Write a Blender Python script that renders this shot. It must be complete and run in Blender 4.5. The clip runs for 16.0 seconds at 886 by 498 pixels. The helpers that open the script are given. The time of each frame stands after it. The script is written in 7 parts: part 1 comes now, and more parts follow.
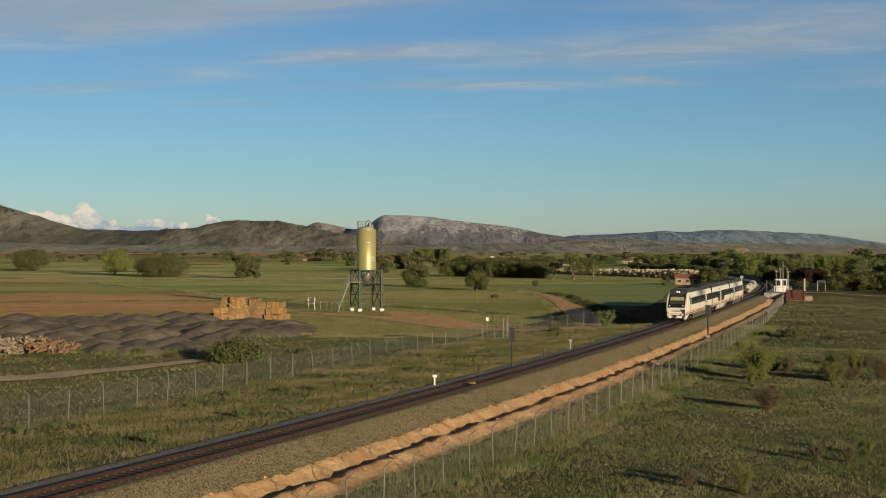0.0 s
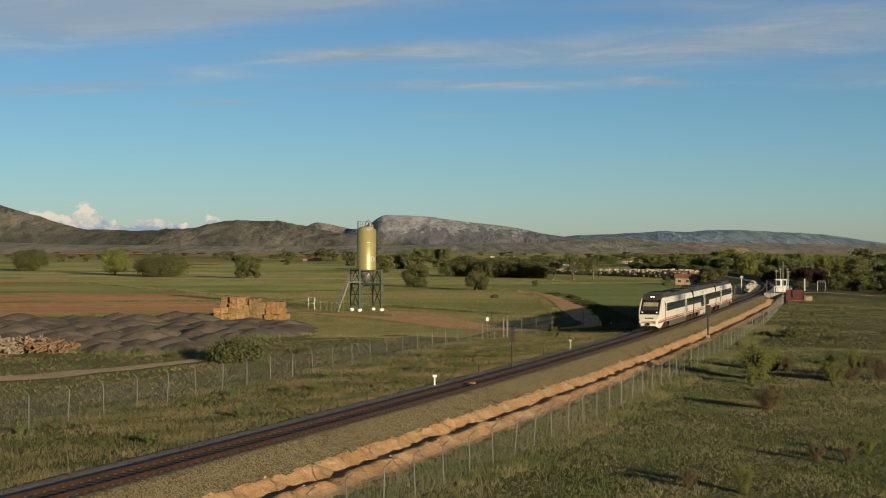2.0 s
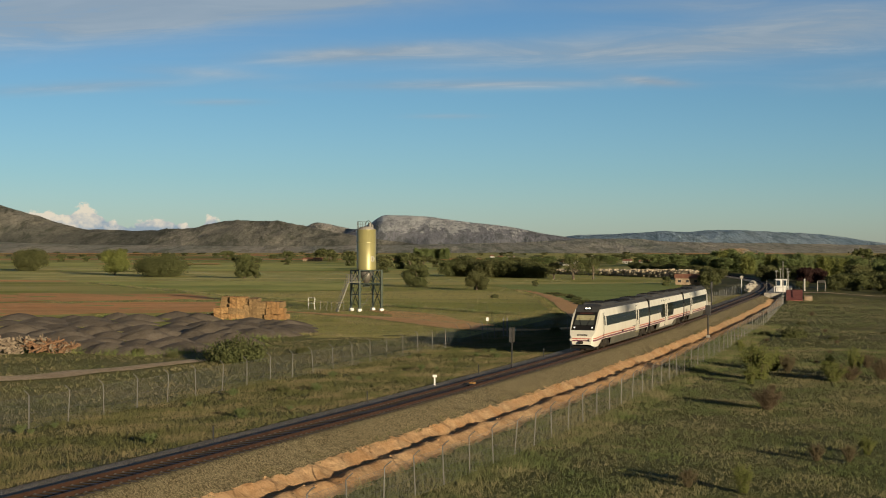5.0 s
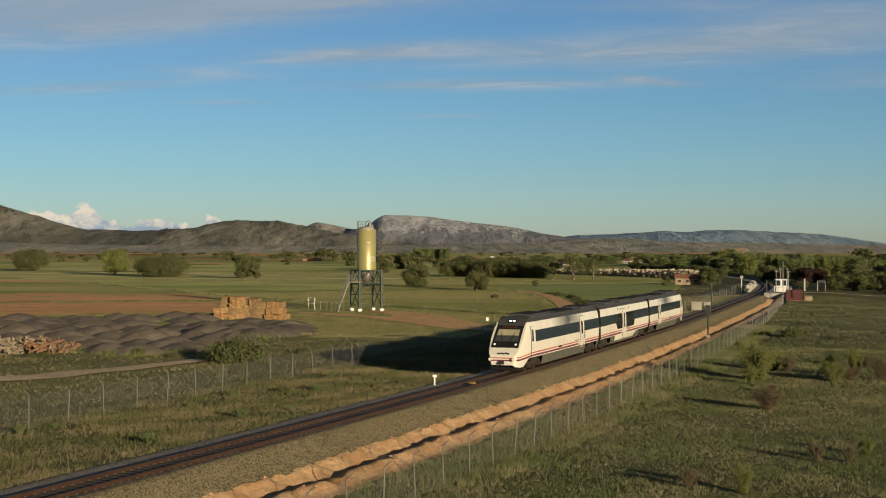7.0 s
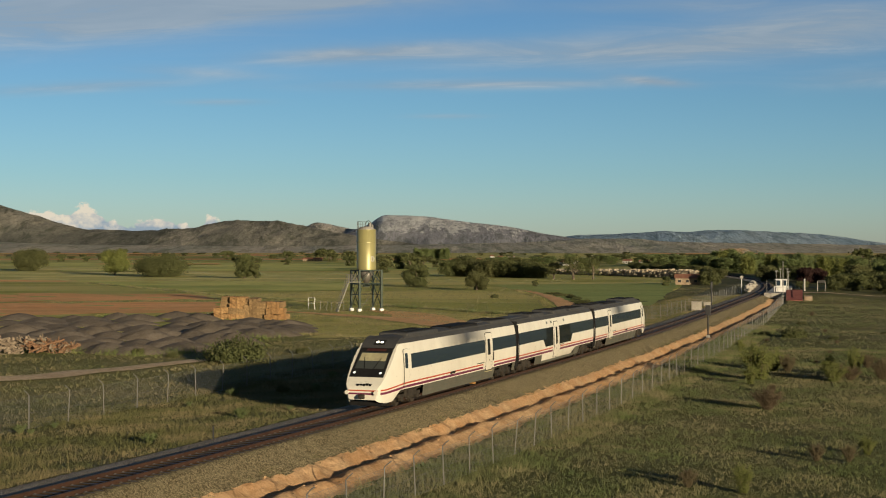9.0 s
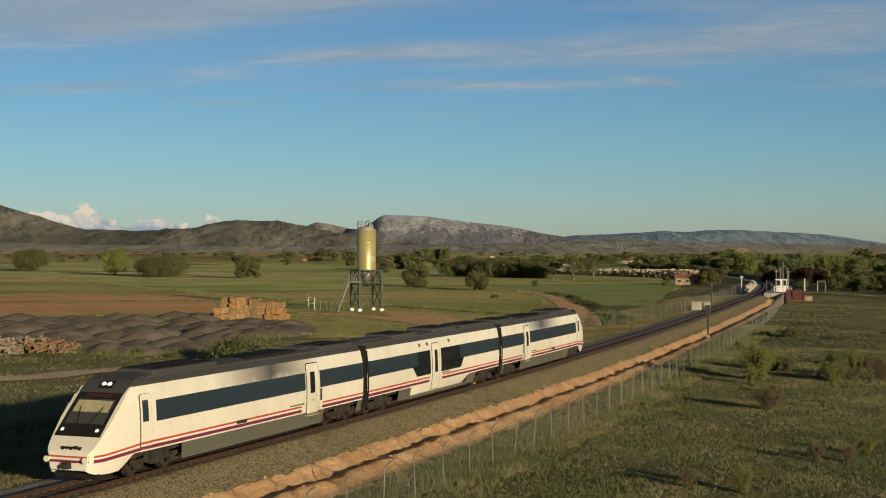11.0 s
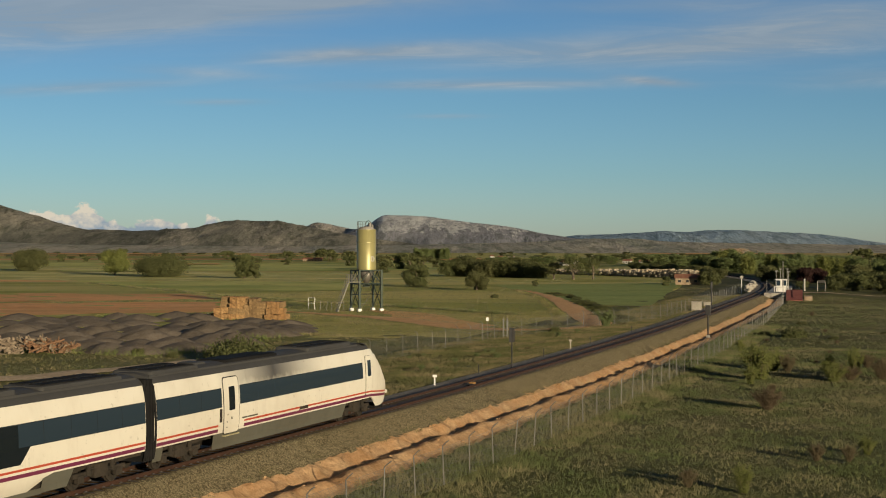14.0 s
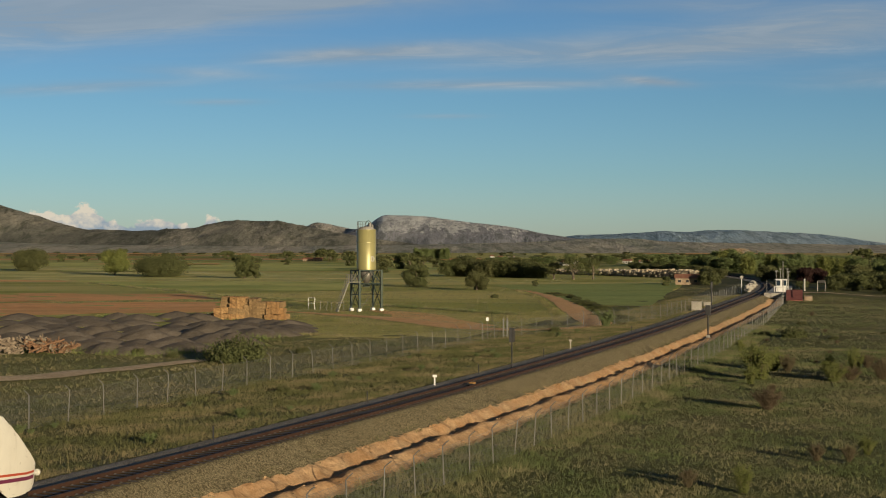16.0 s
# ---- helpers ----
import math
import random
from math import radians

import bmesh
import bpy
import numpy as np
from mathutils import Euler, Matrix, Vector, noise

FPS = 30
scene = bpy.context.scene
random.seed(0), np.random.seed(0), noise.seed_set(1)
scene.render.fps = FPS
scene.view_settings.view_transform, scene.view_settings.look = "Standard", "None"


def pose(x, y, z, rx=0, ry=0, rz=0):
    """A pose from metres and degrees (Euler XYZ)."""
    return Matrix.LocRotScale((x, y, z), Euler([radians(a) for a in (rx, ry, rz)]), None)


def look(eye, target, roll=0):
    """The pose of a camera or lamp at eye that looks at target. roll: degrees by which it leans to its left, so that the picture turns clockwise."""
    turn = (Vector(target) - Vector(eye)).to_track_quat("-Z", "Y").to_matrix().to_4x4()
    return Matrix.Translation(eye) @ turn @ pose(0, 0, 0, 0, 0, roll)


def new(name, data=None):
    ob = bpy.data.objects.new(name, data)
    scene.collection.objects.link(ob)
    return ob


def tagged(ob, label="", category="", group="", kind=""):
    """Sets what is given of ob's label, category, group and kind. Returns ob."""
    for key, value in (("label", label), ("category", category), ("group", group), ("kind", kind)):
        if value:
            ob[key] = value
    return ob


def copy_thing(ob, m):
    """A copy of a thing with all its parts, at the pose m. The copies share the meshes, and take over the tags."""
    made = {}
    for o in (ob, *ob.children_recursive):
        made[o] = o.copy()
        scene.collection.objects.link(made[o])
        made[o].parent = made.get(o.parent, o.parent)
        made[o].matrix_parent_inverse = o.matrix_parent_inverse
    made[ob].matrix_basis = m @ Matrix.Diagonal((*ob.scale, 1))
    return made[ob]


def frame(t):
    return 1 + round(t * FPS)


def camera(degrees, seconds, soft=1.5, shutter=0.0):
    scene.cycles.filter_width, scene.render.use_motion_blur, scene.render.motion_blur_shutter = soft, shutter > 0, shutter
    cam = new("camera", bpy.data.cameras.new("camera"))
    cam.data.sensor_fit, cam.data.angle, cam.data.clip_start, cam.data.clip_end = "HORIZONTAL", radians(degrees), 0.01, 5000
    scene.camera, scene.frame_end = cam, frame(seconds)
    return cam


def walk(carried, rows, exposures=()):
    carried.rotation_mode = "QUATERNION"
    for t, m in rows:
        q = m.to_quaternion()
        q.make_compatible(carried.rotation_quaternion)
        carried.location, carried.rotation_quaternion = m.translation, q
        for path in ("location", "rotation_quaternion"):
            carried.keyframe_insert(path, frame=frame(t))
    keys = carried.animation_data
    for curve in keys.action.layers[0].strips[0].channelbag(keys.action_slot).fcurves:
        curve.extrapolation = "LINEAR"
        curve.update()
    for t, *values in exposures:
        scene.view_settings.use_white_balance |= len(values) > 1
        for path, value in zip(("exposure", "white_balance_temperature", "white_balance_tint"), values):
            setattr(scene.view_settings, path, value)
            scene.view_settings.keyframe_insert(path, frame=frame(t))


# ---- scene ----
EYE = (0.0, 0.0, 9.58)
cam = camera(34.8, 16.0, soft=1.05)
walk(cam, [(0.0, pose(*EYE, 89.95, 0, 0)), (16.0, pose(*EYE, 89.95, 0, 0))], [(0.0, 0.0), (9.2, 0.0), (12.5, -0.14), (16.0, -0.12)])

# ---- light ----
SUN_AZ, SUN_EL = radians(149), radians(8.8)
SUN_DIR = Vector((math.sin(SUN_AZ) * math.cos(SUN_EL), math.cos(SUN_AZ) * math.cos(SUN_EL), math.sin(SUN_EL)))
sun = new("sun", bpy.data.lights.new("sun", "SUN"))
sun.data.energy, sun.data.angle, sun.data.color = 5.85, radians(0.6), (1.0, 0.835, 0.575)
sun.matrix_world = look(SUN_DIR * 50, (0, 0, 0))


class Nodes:
    """Short calls to build a node tree."""

    def __init__(self, tree):
        self.tree = tree
        tree.nodes.clear()

    def add(self, kind, inputs=None):
        n = self.tree.nodes.new(kind)
        for key, value in (inputs or {}).items():
            if isinstance(value, bpy.types.NodeSocket):
                self.tree.links.new(value, n.inputs[key])
            else:
                n.inputs[key].default_value = value
        return n

    def math(self, op, a, b=0.0, clamp=False):
        n = self.add("ShaderNodeMath", {0: a, 1: b})
        n.operation, n.use_clamp = op, clamp
        return n.outputs[0]

    def mix(self, fac, a, b, blend="MIX"):
        n = self.add("ShaderNodeMix", {0: fac, 6: a, 7: b})
        n.data_type, n.blend_type = "RGBA", blend
        return n.outputs[2]

    def ramp(self, fac, *stops):
        n = self.add("ShaderNodeValToRGB", {0: fac})
        els = n.color_ramp.elements
        while len(els) < len(stops):
            els.new(0.5)
        for e, (p, c) in zip(els, stops):
            e.position, e.color = p, (c if len(c) == 4 else (*c, 1)) if not isinstance(c, (int, float)) else (c, c, c, 1)
        return n.outputs[0]

    def noise(self, vec, scale, detail=4, rough=0.55, dist=0.0):
        return self.add("ShaderNodeTexNoise", {"Vector": vec, "Scale": scale, "Detail": detail, "Roughness": rough, "Distortion": dist}).outputs[0]


def sky():
    w = bpy.data.worlds.new("sky")
    scene.world = w
    w.use_nodes = True
    n = Nodes(w.node_tree)
    tex = n.add("ShaderNodeTexSky")
    tex.sky_type, tex.sun_disc, tex.sun_elevation, tex.sun_rotation = "NISHITA", False, SUN_EL, SUN_AZ
    tex.altitude, tex.air_density, tex.dust_density, tex.ozone_density = 900, 1.0, 0.6, 1.5
    geo = n.add("ShaderNodeTexCoord").outputs["Generated"]
    sep = n.add("ShaderNodeSeparateXYZ", {0: geo})
    x, y, z = sep.outputs
    # cirrus: soft streaks in a fine, drawn-out grain; a and h are slopes sideways and upwards ahead
    fwd = n.math("MAXIMUM", y, 0.05)
    a, h = n.math("DIVIDE", x, fwd), n.math("DIVIDE", z, fwd)
    ahead = n.ramp(y, (0.3, 0.0), (0.6, 1.0))

    def streak(ca, ch, wa, wh, slope, weight):
        da = n.math("SUBTRACT", a, ca)
        dh = n.math("SUBTRACT", n.math("SUBTRACT", h, ch), n.math("MULTIPLY", da, slope))
        q = n.math("ADD", n.math("POWER", n.math("ABSOLUTE", n.math("DIVIDE", da, wa)), 2.0), n.math("POWER", n.math("ABSOLUTE", n.math("DIVIDE", dh, wh)), 2.0))
        return n.math("MULTIPLY", n.math("POWER", 2.718, n.math("MULTIPLY", q, -1.0)), weight)

    total = None
    for row in ((-0.27, 0.163, 0.17, 0.019, 0.07, 1.3), (-0.14, 0.176, 0.16, 0.013, 0.04, 1.0), (-0.06, 0.137, 0.075, 0.0055, 0.06, 0.85), (0.06, 0.137, 0.14, 0.009, 0.0, 0.6),
                (0.20, 0.146, 0.13, 0.013, 0.06, 1.0), (0.29, 0.158, 0.09, 0.016, 0.05, 0.9), (0.03, 0.1155, 0.11, 0.0036, 0.01, 0.8), (0.148, 0.118, 0.026, 0.003, -0.1, 0.9), (0.30, 0.120, 0.05, 0.007, 0.06, 0.6),
                (-0.25, 0.114, 0.08, 0.004, 0.05, 0.6), (-0.155, 0.103, 0.028, 0.0022, 0.0, 0.5), (0.003, 0.093, 0.025, 0.0018, 0.0, 0.4), (0.17, 0.172, 0.08, 0.006, 0.03, 0.7), (-0.17, 0.124, 0.05, 0.004, -0.05, 0.5)):
        g = streak(*row)
        total = g if total is None else n.math("ADD", total, g)
    grain = n.add("ShaderNodeCombineXYZ", {0: n.math("MULTIPLY", a, 9.0), 1: n.math("MULTIPLY", n.math("SUBTRACT", h, n.math("MULTIPLY", a, 0.03)), 75.0), 2: 0.0}).outputs[0]
    fine = n.noise(grain, 1.0, 8, 0.62, 0.7)
    soft = n.noise(grain, 0.35, 4, 0.55, 0.3)
    c = n.math("MULTIPLY", n.math("MULTIPLY", total, n.ramp(fine, (0.2, 0.3), (0.75, 1.0))), n.ramp(soft, (0.25, 0.45), (0.7, 1.1)))
    c = n.math("MINIMUM", n.math("MULTIPLY", n.math("MULTIPLY", c, ahead), 1.25), 0.8)
    white = n.math("MULTIPLY", n.ramp(fine, (0.45, 0.0), (0.75, 1.0)), n.ramp(h, (0.135, 1.0), (0.165, 0.3)))
    # cumulus bank low over the hills, far off
    puff = n.add("ShaderNodeCombineXYZ", {0: n.math("MULTIPLY", a, 60.0), 1: n.math("MULTIPLY", h, 80.0), 2: 0.0}).outputs[0]
    lump = n.noise(puff, 1.35, 7, 0.58, 0.2)
    top = 0.0125
    for ca, wa, up in ((-0.252, 0.018, 0.0165), (-0.285, 0.02, 0.008), (-0.202, 0.020, 0.0085), (-0.1635, 0.0065, 0.0105), (-0.31, 0.03, 0.010), (-0.10, 0.03, 0.003)):
        g = n.math("MULTIPLY", n.math("POWER", 2.718, n.math("MULTIPLY", n.math("POWER", n.math("ABSOLUTE", n.math("DIVIDE", n.math("SUBTRACT", a, ca), wa)), 2.0), -1.0)), up)
        top = n.math("ADD", g, top)
    depth = n.math("SUBTRACT", n.math("ADD", top, n.math("MULTIPLY", n.math("SUBTRACT", lump, 0.5), 0.020)), h)
    cum = n.math("MULTIPLY", n.ramp(n.math("MULTIPLY", depth, 100.0), (0.0, 0.0), (0.16, 1.0)), n.math("MULTIPLY", ahead, n.ramp(n.math("ADD", a, 0.5), (0.365, 1.0), (0.40, 0.0))))
    lit = n.ramp(n.math("ADD", n.math("MULTIPLY", n.math("SUBTRACT", h, 0.0125), 55.0), n.math("MULTIPLY", n.math("SUBTRACT", lump, 0.5), 2.2)), (0.0, 0.0), (0.6, 1.0))
    tone = n.mix(lit, (2.9, 3.6, 4.3, 1), (7.7, 6.8, 5.4, 1))
    tint = n.ramp(z, (0.0, (0.67, 0.87, 1.37)), (0.05, (0.54, 0.80, 1.175)), (0.10, (0.495, 0.76, 1.065)), (0.18, (0.465, 0.72, 1.04)), (0.5, (0.43, 0.46, 0.50)))
    tint = n.mix(n.ramp(y, (0.0, 1.0), (0.4, 0.0)), tint, (0.45, 0.45, 0.46, 1))
    col = n.mix(1.0, tex.outputs[0], tint, "MULTIPLY")
    col = n.mix(c, col, n.mix(white, (2.95, 3.6, 4.2, 1), (4.7, 5.1, 5.3, 1)))
    col = n.mix(n.math("MULTIPLY", cum, 0.93), col, tone)
    bg = n.add("ShaderNodeBackground", {"Color": col, "Strength": 0.10})
    n.add("ShaderNodeOutputWorld", {"Surface": bg.outputs[0]})


sky()


# ---- materials ----
def material(name, build, **kw):
    m = bpy.data.materials.new(name)
    m.use_nodes = True
    n = Nodes(m.node_tree)
    bsdf = n.add("ShaderNodeBsdfPrincipled")
    n.add("ShaderNodeOutputMaterial", {"Surface": bsdf.outputs[0]})
    build(n, bsdf, **kw)
    return m


def wire(n, bsdf, color=None, rough=None, metal=None, bump=None, strength=0.3, distance=0.05, spec=None):
    for key, value in (("Base Color", color), ("Roughness", rough), ("Metallic", metal), ("Specular IOR Level", spec)):
        if value is None:
            continue
        if isinstance(value, bpy.types.NodeSocket):
            n.tree.links.new(value, bsdf.inputs[key])
        else:
            bsdf.inputs[key].default_value = value if key != "Base Color" else (*value[:3], 1)
    if bump is not None:
        b = n.add("ShaderNodeBump", {"Height": bump, "Strength": strength, "Distance": distance})
        n.tree.links.new(b.outputs[0], bsdf.inputs["Normal"])


def c4(c, k=1.0):
    return (c[0] * k, c[1] * k, c[2] * k, 1)


def two_scale(n, bsdf, a, b, coarse=0.3, fine=8.0, rough=0.8, metal=0.0, bump=0.3, space="Object", dark=0.75, spec=0.3):
    """Two tones mixed on a coarse noise, darkened on a fine one."""
    vec = n.add("ShaderNodeTexCoord").outputs[space]
    big = n.noise(vec, coarse, 5, 0.6)
    small = n.noise(vec, fine, 5, 0.65)
    col = n.mix(n.ramp(big, (0.35, 0.0), (0.65, 1.0)), c4(a), c4(b))
    col = n.mix(n.ramp(small, (0.3, 1.0), (0.62, 0.0)), col, n.mix(1.0, col, (dark, dark, dark, 1), "MULTIPLY"))
    wire(n, bsdf, col, rough, metal, small, bump, 0.05, spec)


def grass_build(n, bsdf, greens, dry, patch=0.03, dry_amt=0.5):
    vec = n.add("ShaderNodeTexCoord").outputs["Object"]
    drawn = n.add("ShaderNodeMapping", {"Vector": vec, "Rotation": (0, 0, radians(4)), "Scale": (0.3, 1, 1)}).outputs[0]
    big = n.noise(drawn, patch, 5, 0.62)
    mid = n.noise(vec, 0.35, 5, 0.65)
    small = n.noise(vec, 3.0, 6, 0.7)
    col = n.mix(n.ramp(mid, (0.35, 0.0), (0.62, 1.0)), c4(greens[0]), c4(greens[1]))
    col = n.mix(n.math("MULTIPLY", n.ramp(big, (0.40, 0.0), (0.58, 1.0)), dry_amt), col, c4(dry))
    col = n.mix(n.ramp(small, (0.38, 0.6), (0.62, 0.0)), col, n.mix(1.0, col, (0.55, 0.6, 0.5, 1), "MULTIPLY"))
    wire(n, bsdf, col, 0.9, 0, small, 0.6, 0.25, 0.1)


def ballast_build(n, bsdf, a, b, cell=11.0):
    vec = n.add("ShaderNodeTexCoord").outputs["Object"]
    v = n.add("ShaderNodeTexVoronoi", {"Vector": vec, "Scale": cell})
    bw = n.add("ShaderNodeSeparateColor", {0: v.outputs["Color"]}).outputs[0]
    col = n.mix(bw, c4(a), c4(b))
    big = n.noise(vec, 0.6, 4)
    col = n.mix(n.ramp(big, (0.35, 0.35), (0.65, 0.0)), col, n.mix(1.0, col, (0.7, 0.66, 0.6, 1), "MULTIPLY"))
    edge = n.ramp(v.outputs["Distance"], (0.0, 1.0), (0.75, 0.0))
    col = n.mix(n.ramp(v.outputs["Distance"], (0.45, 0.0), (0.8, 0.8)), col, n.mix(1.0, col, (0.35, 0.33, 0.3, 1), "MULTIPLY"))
    wire(n, bsdf, col, 0.95, 0, edge, 0.9, 0.06, 0.05)


def soil_build(n, bsdf, a, b, fine=5.0, bump=0.8):
    vec = n.add("ShaderNodeTexCoord").outputs["Object"]
    big = n.noise(vec, 0.5, 5, 0.6)
    small = n.noise(vec, fine, 7, 0.7)
    col = n.mix(n.ramp(big, (0.33, 0.0), (0.66, 1.0)), c4(a), c4(b))
    col = n.mix(n.ramp(small, (0.36, 0.7), (0.6, 0.0)), col, n.mix(1.0, col, (0.6, 0.55, 0.5, 1), "MULTIPLY"))
    wire(n, bsdf, col, 0.95, 0, small, bump, 0.12, 0.1)


def stripes_build(n, bsdf, a, b, c, angle, across, along):
    """Worked land: long furrow bands."""
    vec = n.add("ShaderNodeTexCoord").outputs["Object"]
    m = n.add("ShaderNodeMapping", {"Vector": vec, "Rotation": (0, 0, radians(angle)), "Scale": (along, across, 1)}).outputs[0]
    band = n.noise(m, 1.0, 4, 0.6, 0.2)
    big = n.noise(vec, 0.012, 4, 0.6)
    small = n.noise(vec, 0.5, 6, 0.7)
    col = n.mix(n.ramp(band, (0.43, 0.0), (0.55, 1.0)), c4(a), c4(b))
    col = n.mix(n.ramp(big, (0.42, 0.0), (0.58, 0.9)), col, c4(c))
    col = n.mix(n.ramp(small, (0.36, 0.5), (0.6, 0.0)), col, n.mix(1.0, col, (0.6, 0.6, 0.55, 1), "MULTIPLY"))
    wire(n, bsdf, col, 0.95, 0, small, 0.25, 0.2, 0.1)


def thin_leaf(n, bsdf, col, share):
    """Leaves let part of the light through."""
    out = [q for q in n.tree.nodes if q.bl_idname == "ShaderNodeOutputMaterial"][0]
    through_light = n.add("ShaderNodeBsdfTranslucent", {"Color": col})
    both = n.add("ShaderNodeMixShader", {0: share, 1: bsdf.outputs[0], 2: through_light.outputs[0]})
    n.tree.links.new(both.outputs[0], out.inputs["Surface"])


def leaf_build(n, bsdf, a, b, c):
    rnd = n.add("ShaderNodeNewGeometry").outputs["Random Per Island"]
    per = n.add("ShaderNodeObjectInfo").outputs["Random"]
    col = n.mix(rnd, c4(a), c4(b))
    col = n.mix(n.math("MULTIPLY", per, 0.5), col, c4(c))
    wire(n, bsdf, col, 0.75, 0, None, spec=0.2)
    thin_leaf(n, bsdf, col, 0.12)


def mountain_build(n, bsdf, low, high, rock, amount, crest=0.0):
    vec = n.add("ShaderNodeTexCoord").outputs["Object"]
    vec = n.add("ShaderNodeMapping", {"Vector": vec, "Scale": (1, 0.1, 1)}).outputs[0]
    flat = n.add("ShaderNodeMapping", {"Vector": vec, "Scale": (1, 1, 1.5)}).outputs[0]
    a = n.noise(flat, 0.006, 6, 0.62)
    b = n.noise(flat, 0.03, 9, 0.75)
    speck = n.noise(vec, 0.06, 6, 0.75)
    col = n.mix(n.ramp(a, (0.38, 0.0), (0.62, 1.0)), c4(low), c4(high))
    col = n.mix(n.ramp(n.math("ADD", n.math("MULTIPLY", b, 0.65), n.math("MULTIPLY", speck, 0.35)), (amount, 0.0), (amount + 0.09, 0.85)), col, c4(rock))
    scrub = n.noise(vec, 0.045, 5, 0.7)
    col = n.mix(n.ramp(scrub, (0.5, 0.0), (0.58, 0.6)), col, n.mix(1.0, col, (0.45, 0.5, 0.45, 1), "MULTIPLY"))
    dots = n.noise(vec, 0.2, 4, 0.7)
    col = n.mix(n.ramp(dots, (0.42, 0.55), (0.58, 0.0)), col, n.mix(1.0, col, (0.55, 0.56, 0.52, 1), "MULTIPLY"))
    if crest:
        z = n.add("ShaderNodeSeparateXYZ", {0: vec}).outputs[2]
        k = n.math("ADD", n.math("MULTIPLY", z, 0.01), n.math("MULTIPLY", n.math("SUBTRACT", b, 0.5), 1.6))
        col = n.mix(n.ramp(k, (crest, 0.0), (crest + 0.1, 0.6), (crest + 0.2, 0.1), (crest + 0.42, 0.75)), col, c4(rock))
    wire(n, bsdf, col, 1.0, 0, b, 0.9, 18.0, 0.0)


M_GRASS = material("rough_grass", grass_build, greens=((0.090, 0.095, 0.032), (0.125, 0.124, 0.048)), dry=(0.200, 0.168, 0.090), patch=0.08)
M_PASTURE = material("dry_pasture", grass_build, greens=((0.135, 0.140, 0.046), (0.180, 0.178, 0.066)), dry=(0.290, 0.240, 0.120), patch=0.05)
M_MEADOW = material("meadow", grass_build, greens=((0.305, 0.311, 0.075), (0.390, 0.377, 0.102)), dry=(0.650, 0.530, 0.197), patch=0.022, dry_amt=0.85)
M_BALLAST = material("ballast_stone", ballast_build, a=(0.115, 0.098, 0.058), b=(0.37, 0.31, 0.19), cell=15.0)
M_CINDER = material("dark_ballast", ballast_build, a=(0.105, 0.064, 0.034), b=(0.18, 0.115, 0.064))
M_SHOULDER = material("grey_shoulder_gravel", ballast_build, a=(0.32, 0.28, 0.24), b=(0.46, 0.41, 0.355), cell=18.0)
M_SOIL = material("orange_clay_soil", soil_build, a=(0.52, 0.30, 0.145), b=(0.64, 0.43, 0.245))
M_ROAD = material("dirt_road", soil_build, a=(0.74, 0.41, 0.18), b=(0.84, 0.52, 0.25), fine=2.0, bump=0.15)
M_TRAIL = material("grey_dirt_track", soil_build, a=(0.575, 0.427, 0.277), b=(0.700, 0.537, 0.354), fine=2.0, bump=0.3)
M_PLOUGH = material("ploughed_red_earth", stripes_build, a=(0.753, 0.358, 0.143), b=(0.846, 0.448, 0.197), c=(0.672, 0.370, 0.150), angle=10, across=0.14, along=0.008)
M_CROP = material("green_cereal_field", stripes_build, a=(0.330, 0.370, 0.094), b=(0.500, 0.494, 0.140), c=(0.637, 0.592, 0.190), angle=4, across=0.022, along=0.0022)
M_PALE = material("pale_stubble_field", stripes_build, a=(0.744, 0.624, 0.255), b=(0.384, 0.378, 0.112), c=(0.432, 0.414, 0.128), angle=3, across=0.030, along=0.003)
M_GRAVEL = material("asphalt_millings", soil_build, a=(0.142, 0.118, 0.091), b=(0.194, 0.164, 0.134), fine=3.0, bump=0.5)


# ---- helpers of this scene ----
def mesh_from(name, verts, faces, mats, smooth=False, index=None):
    me = bpy.data.meshes.new(name)
    verts = np.asarray(verts, dtype=np.float32)
    if isinstance(faces, np.ndarray):
        k = faces.shape[1]
        me.vertices.add(len(verts))
        me.vertices.foreach_set("co", verts.ravel())
        me.loops.add(faces.size)
        me.loops.foreach_set("vertex_index", faces.astype(np.int32).ravel())
        me.polygons.add(len(faces))
        me.polygons.foreach_set("loop_start", np.arange(0, faces.size, k, dtype=np.int32))
        me.update(calc_edges=True)
    else:
        me.from_pydata([tuple(map(float, v)) for v in verts], [], faces)
    for m in mats if isinstance(mats, (list, tuple)) else [mats]:
        me.materials.append(m)
    if index is not None:
        me.polygons.foreach_set("material_index", np.asarray(index, dtype=np.int32))
    if smooth:
        me.polygons.foreach_set("use_smooth", np.ones(len(me.polygons), dtype=bool))
    me.update()
    return me


def part(name, bm, mat, parent=None, label="", smooth=False):
    """Link a bmesh as one mesh object under a thing or a part."""
    me = bpy.data.meshes.new(name)
    bmesh.ops.recalc_face_normals(bm, faces=bm.faces[:])
    bm.to_mesh(me)
    bm.free()
    me.materials.append(mat)
    if smooth:
        for p in me.polygons:
            p.use_smooth = True
    ob = new(name, me)
    ob.parent = parent
    if label:
        tagged(ob, label)
    return ob


def empty(name, m, label, category, group="", kind=""):
    ob = new(name)
    ob.empty_display_size = 0.2
    ob.matrix_basis = m
    return tagged(ob, label, category, group, kind)


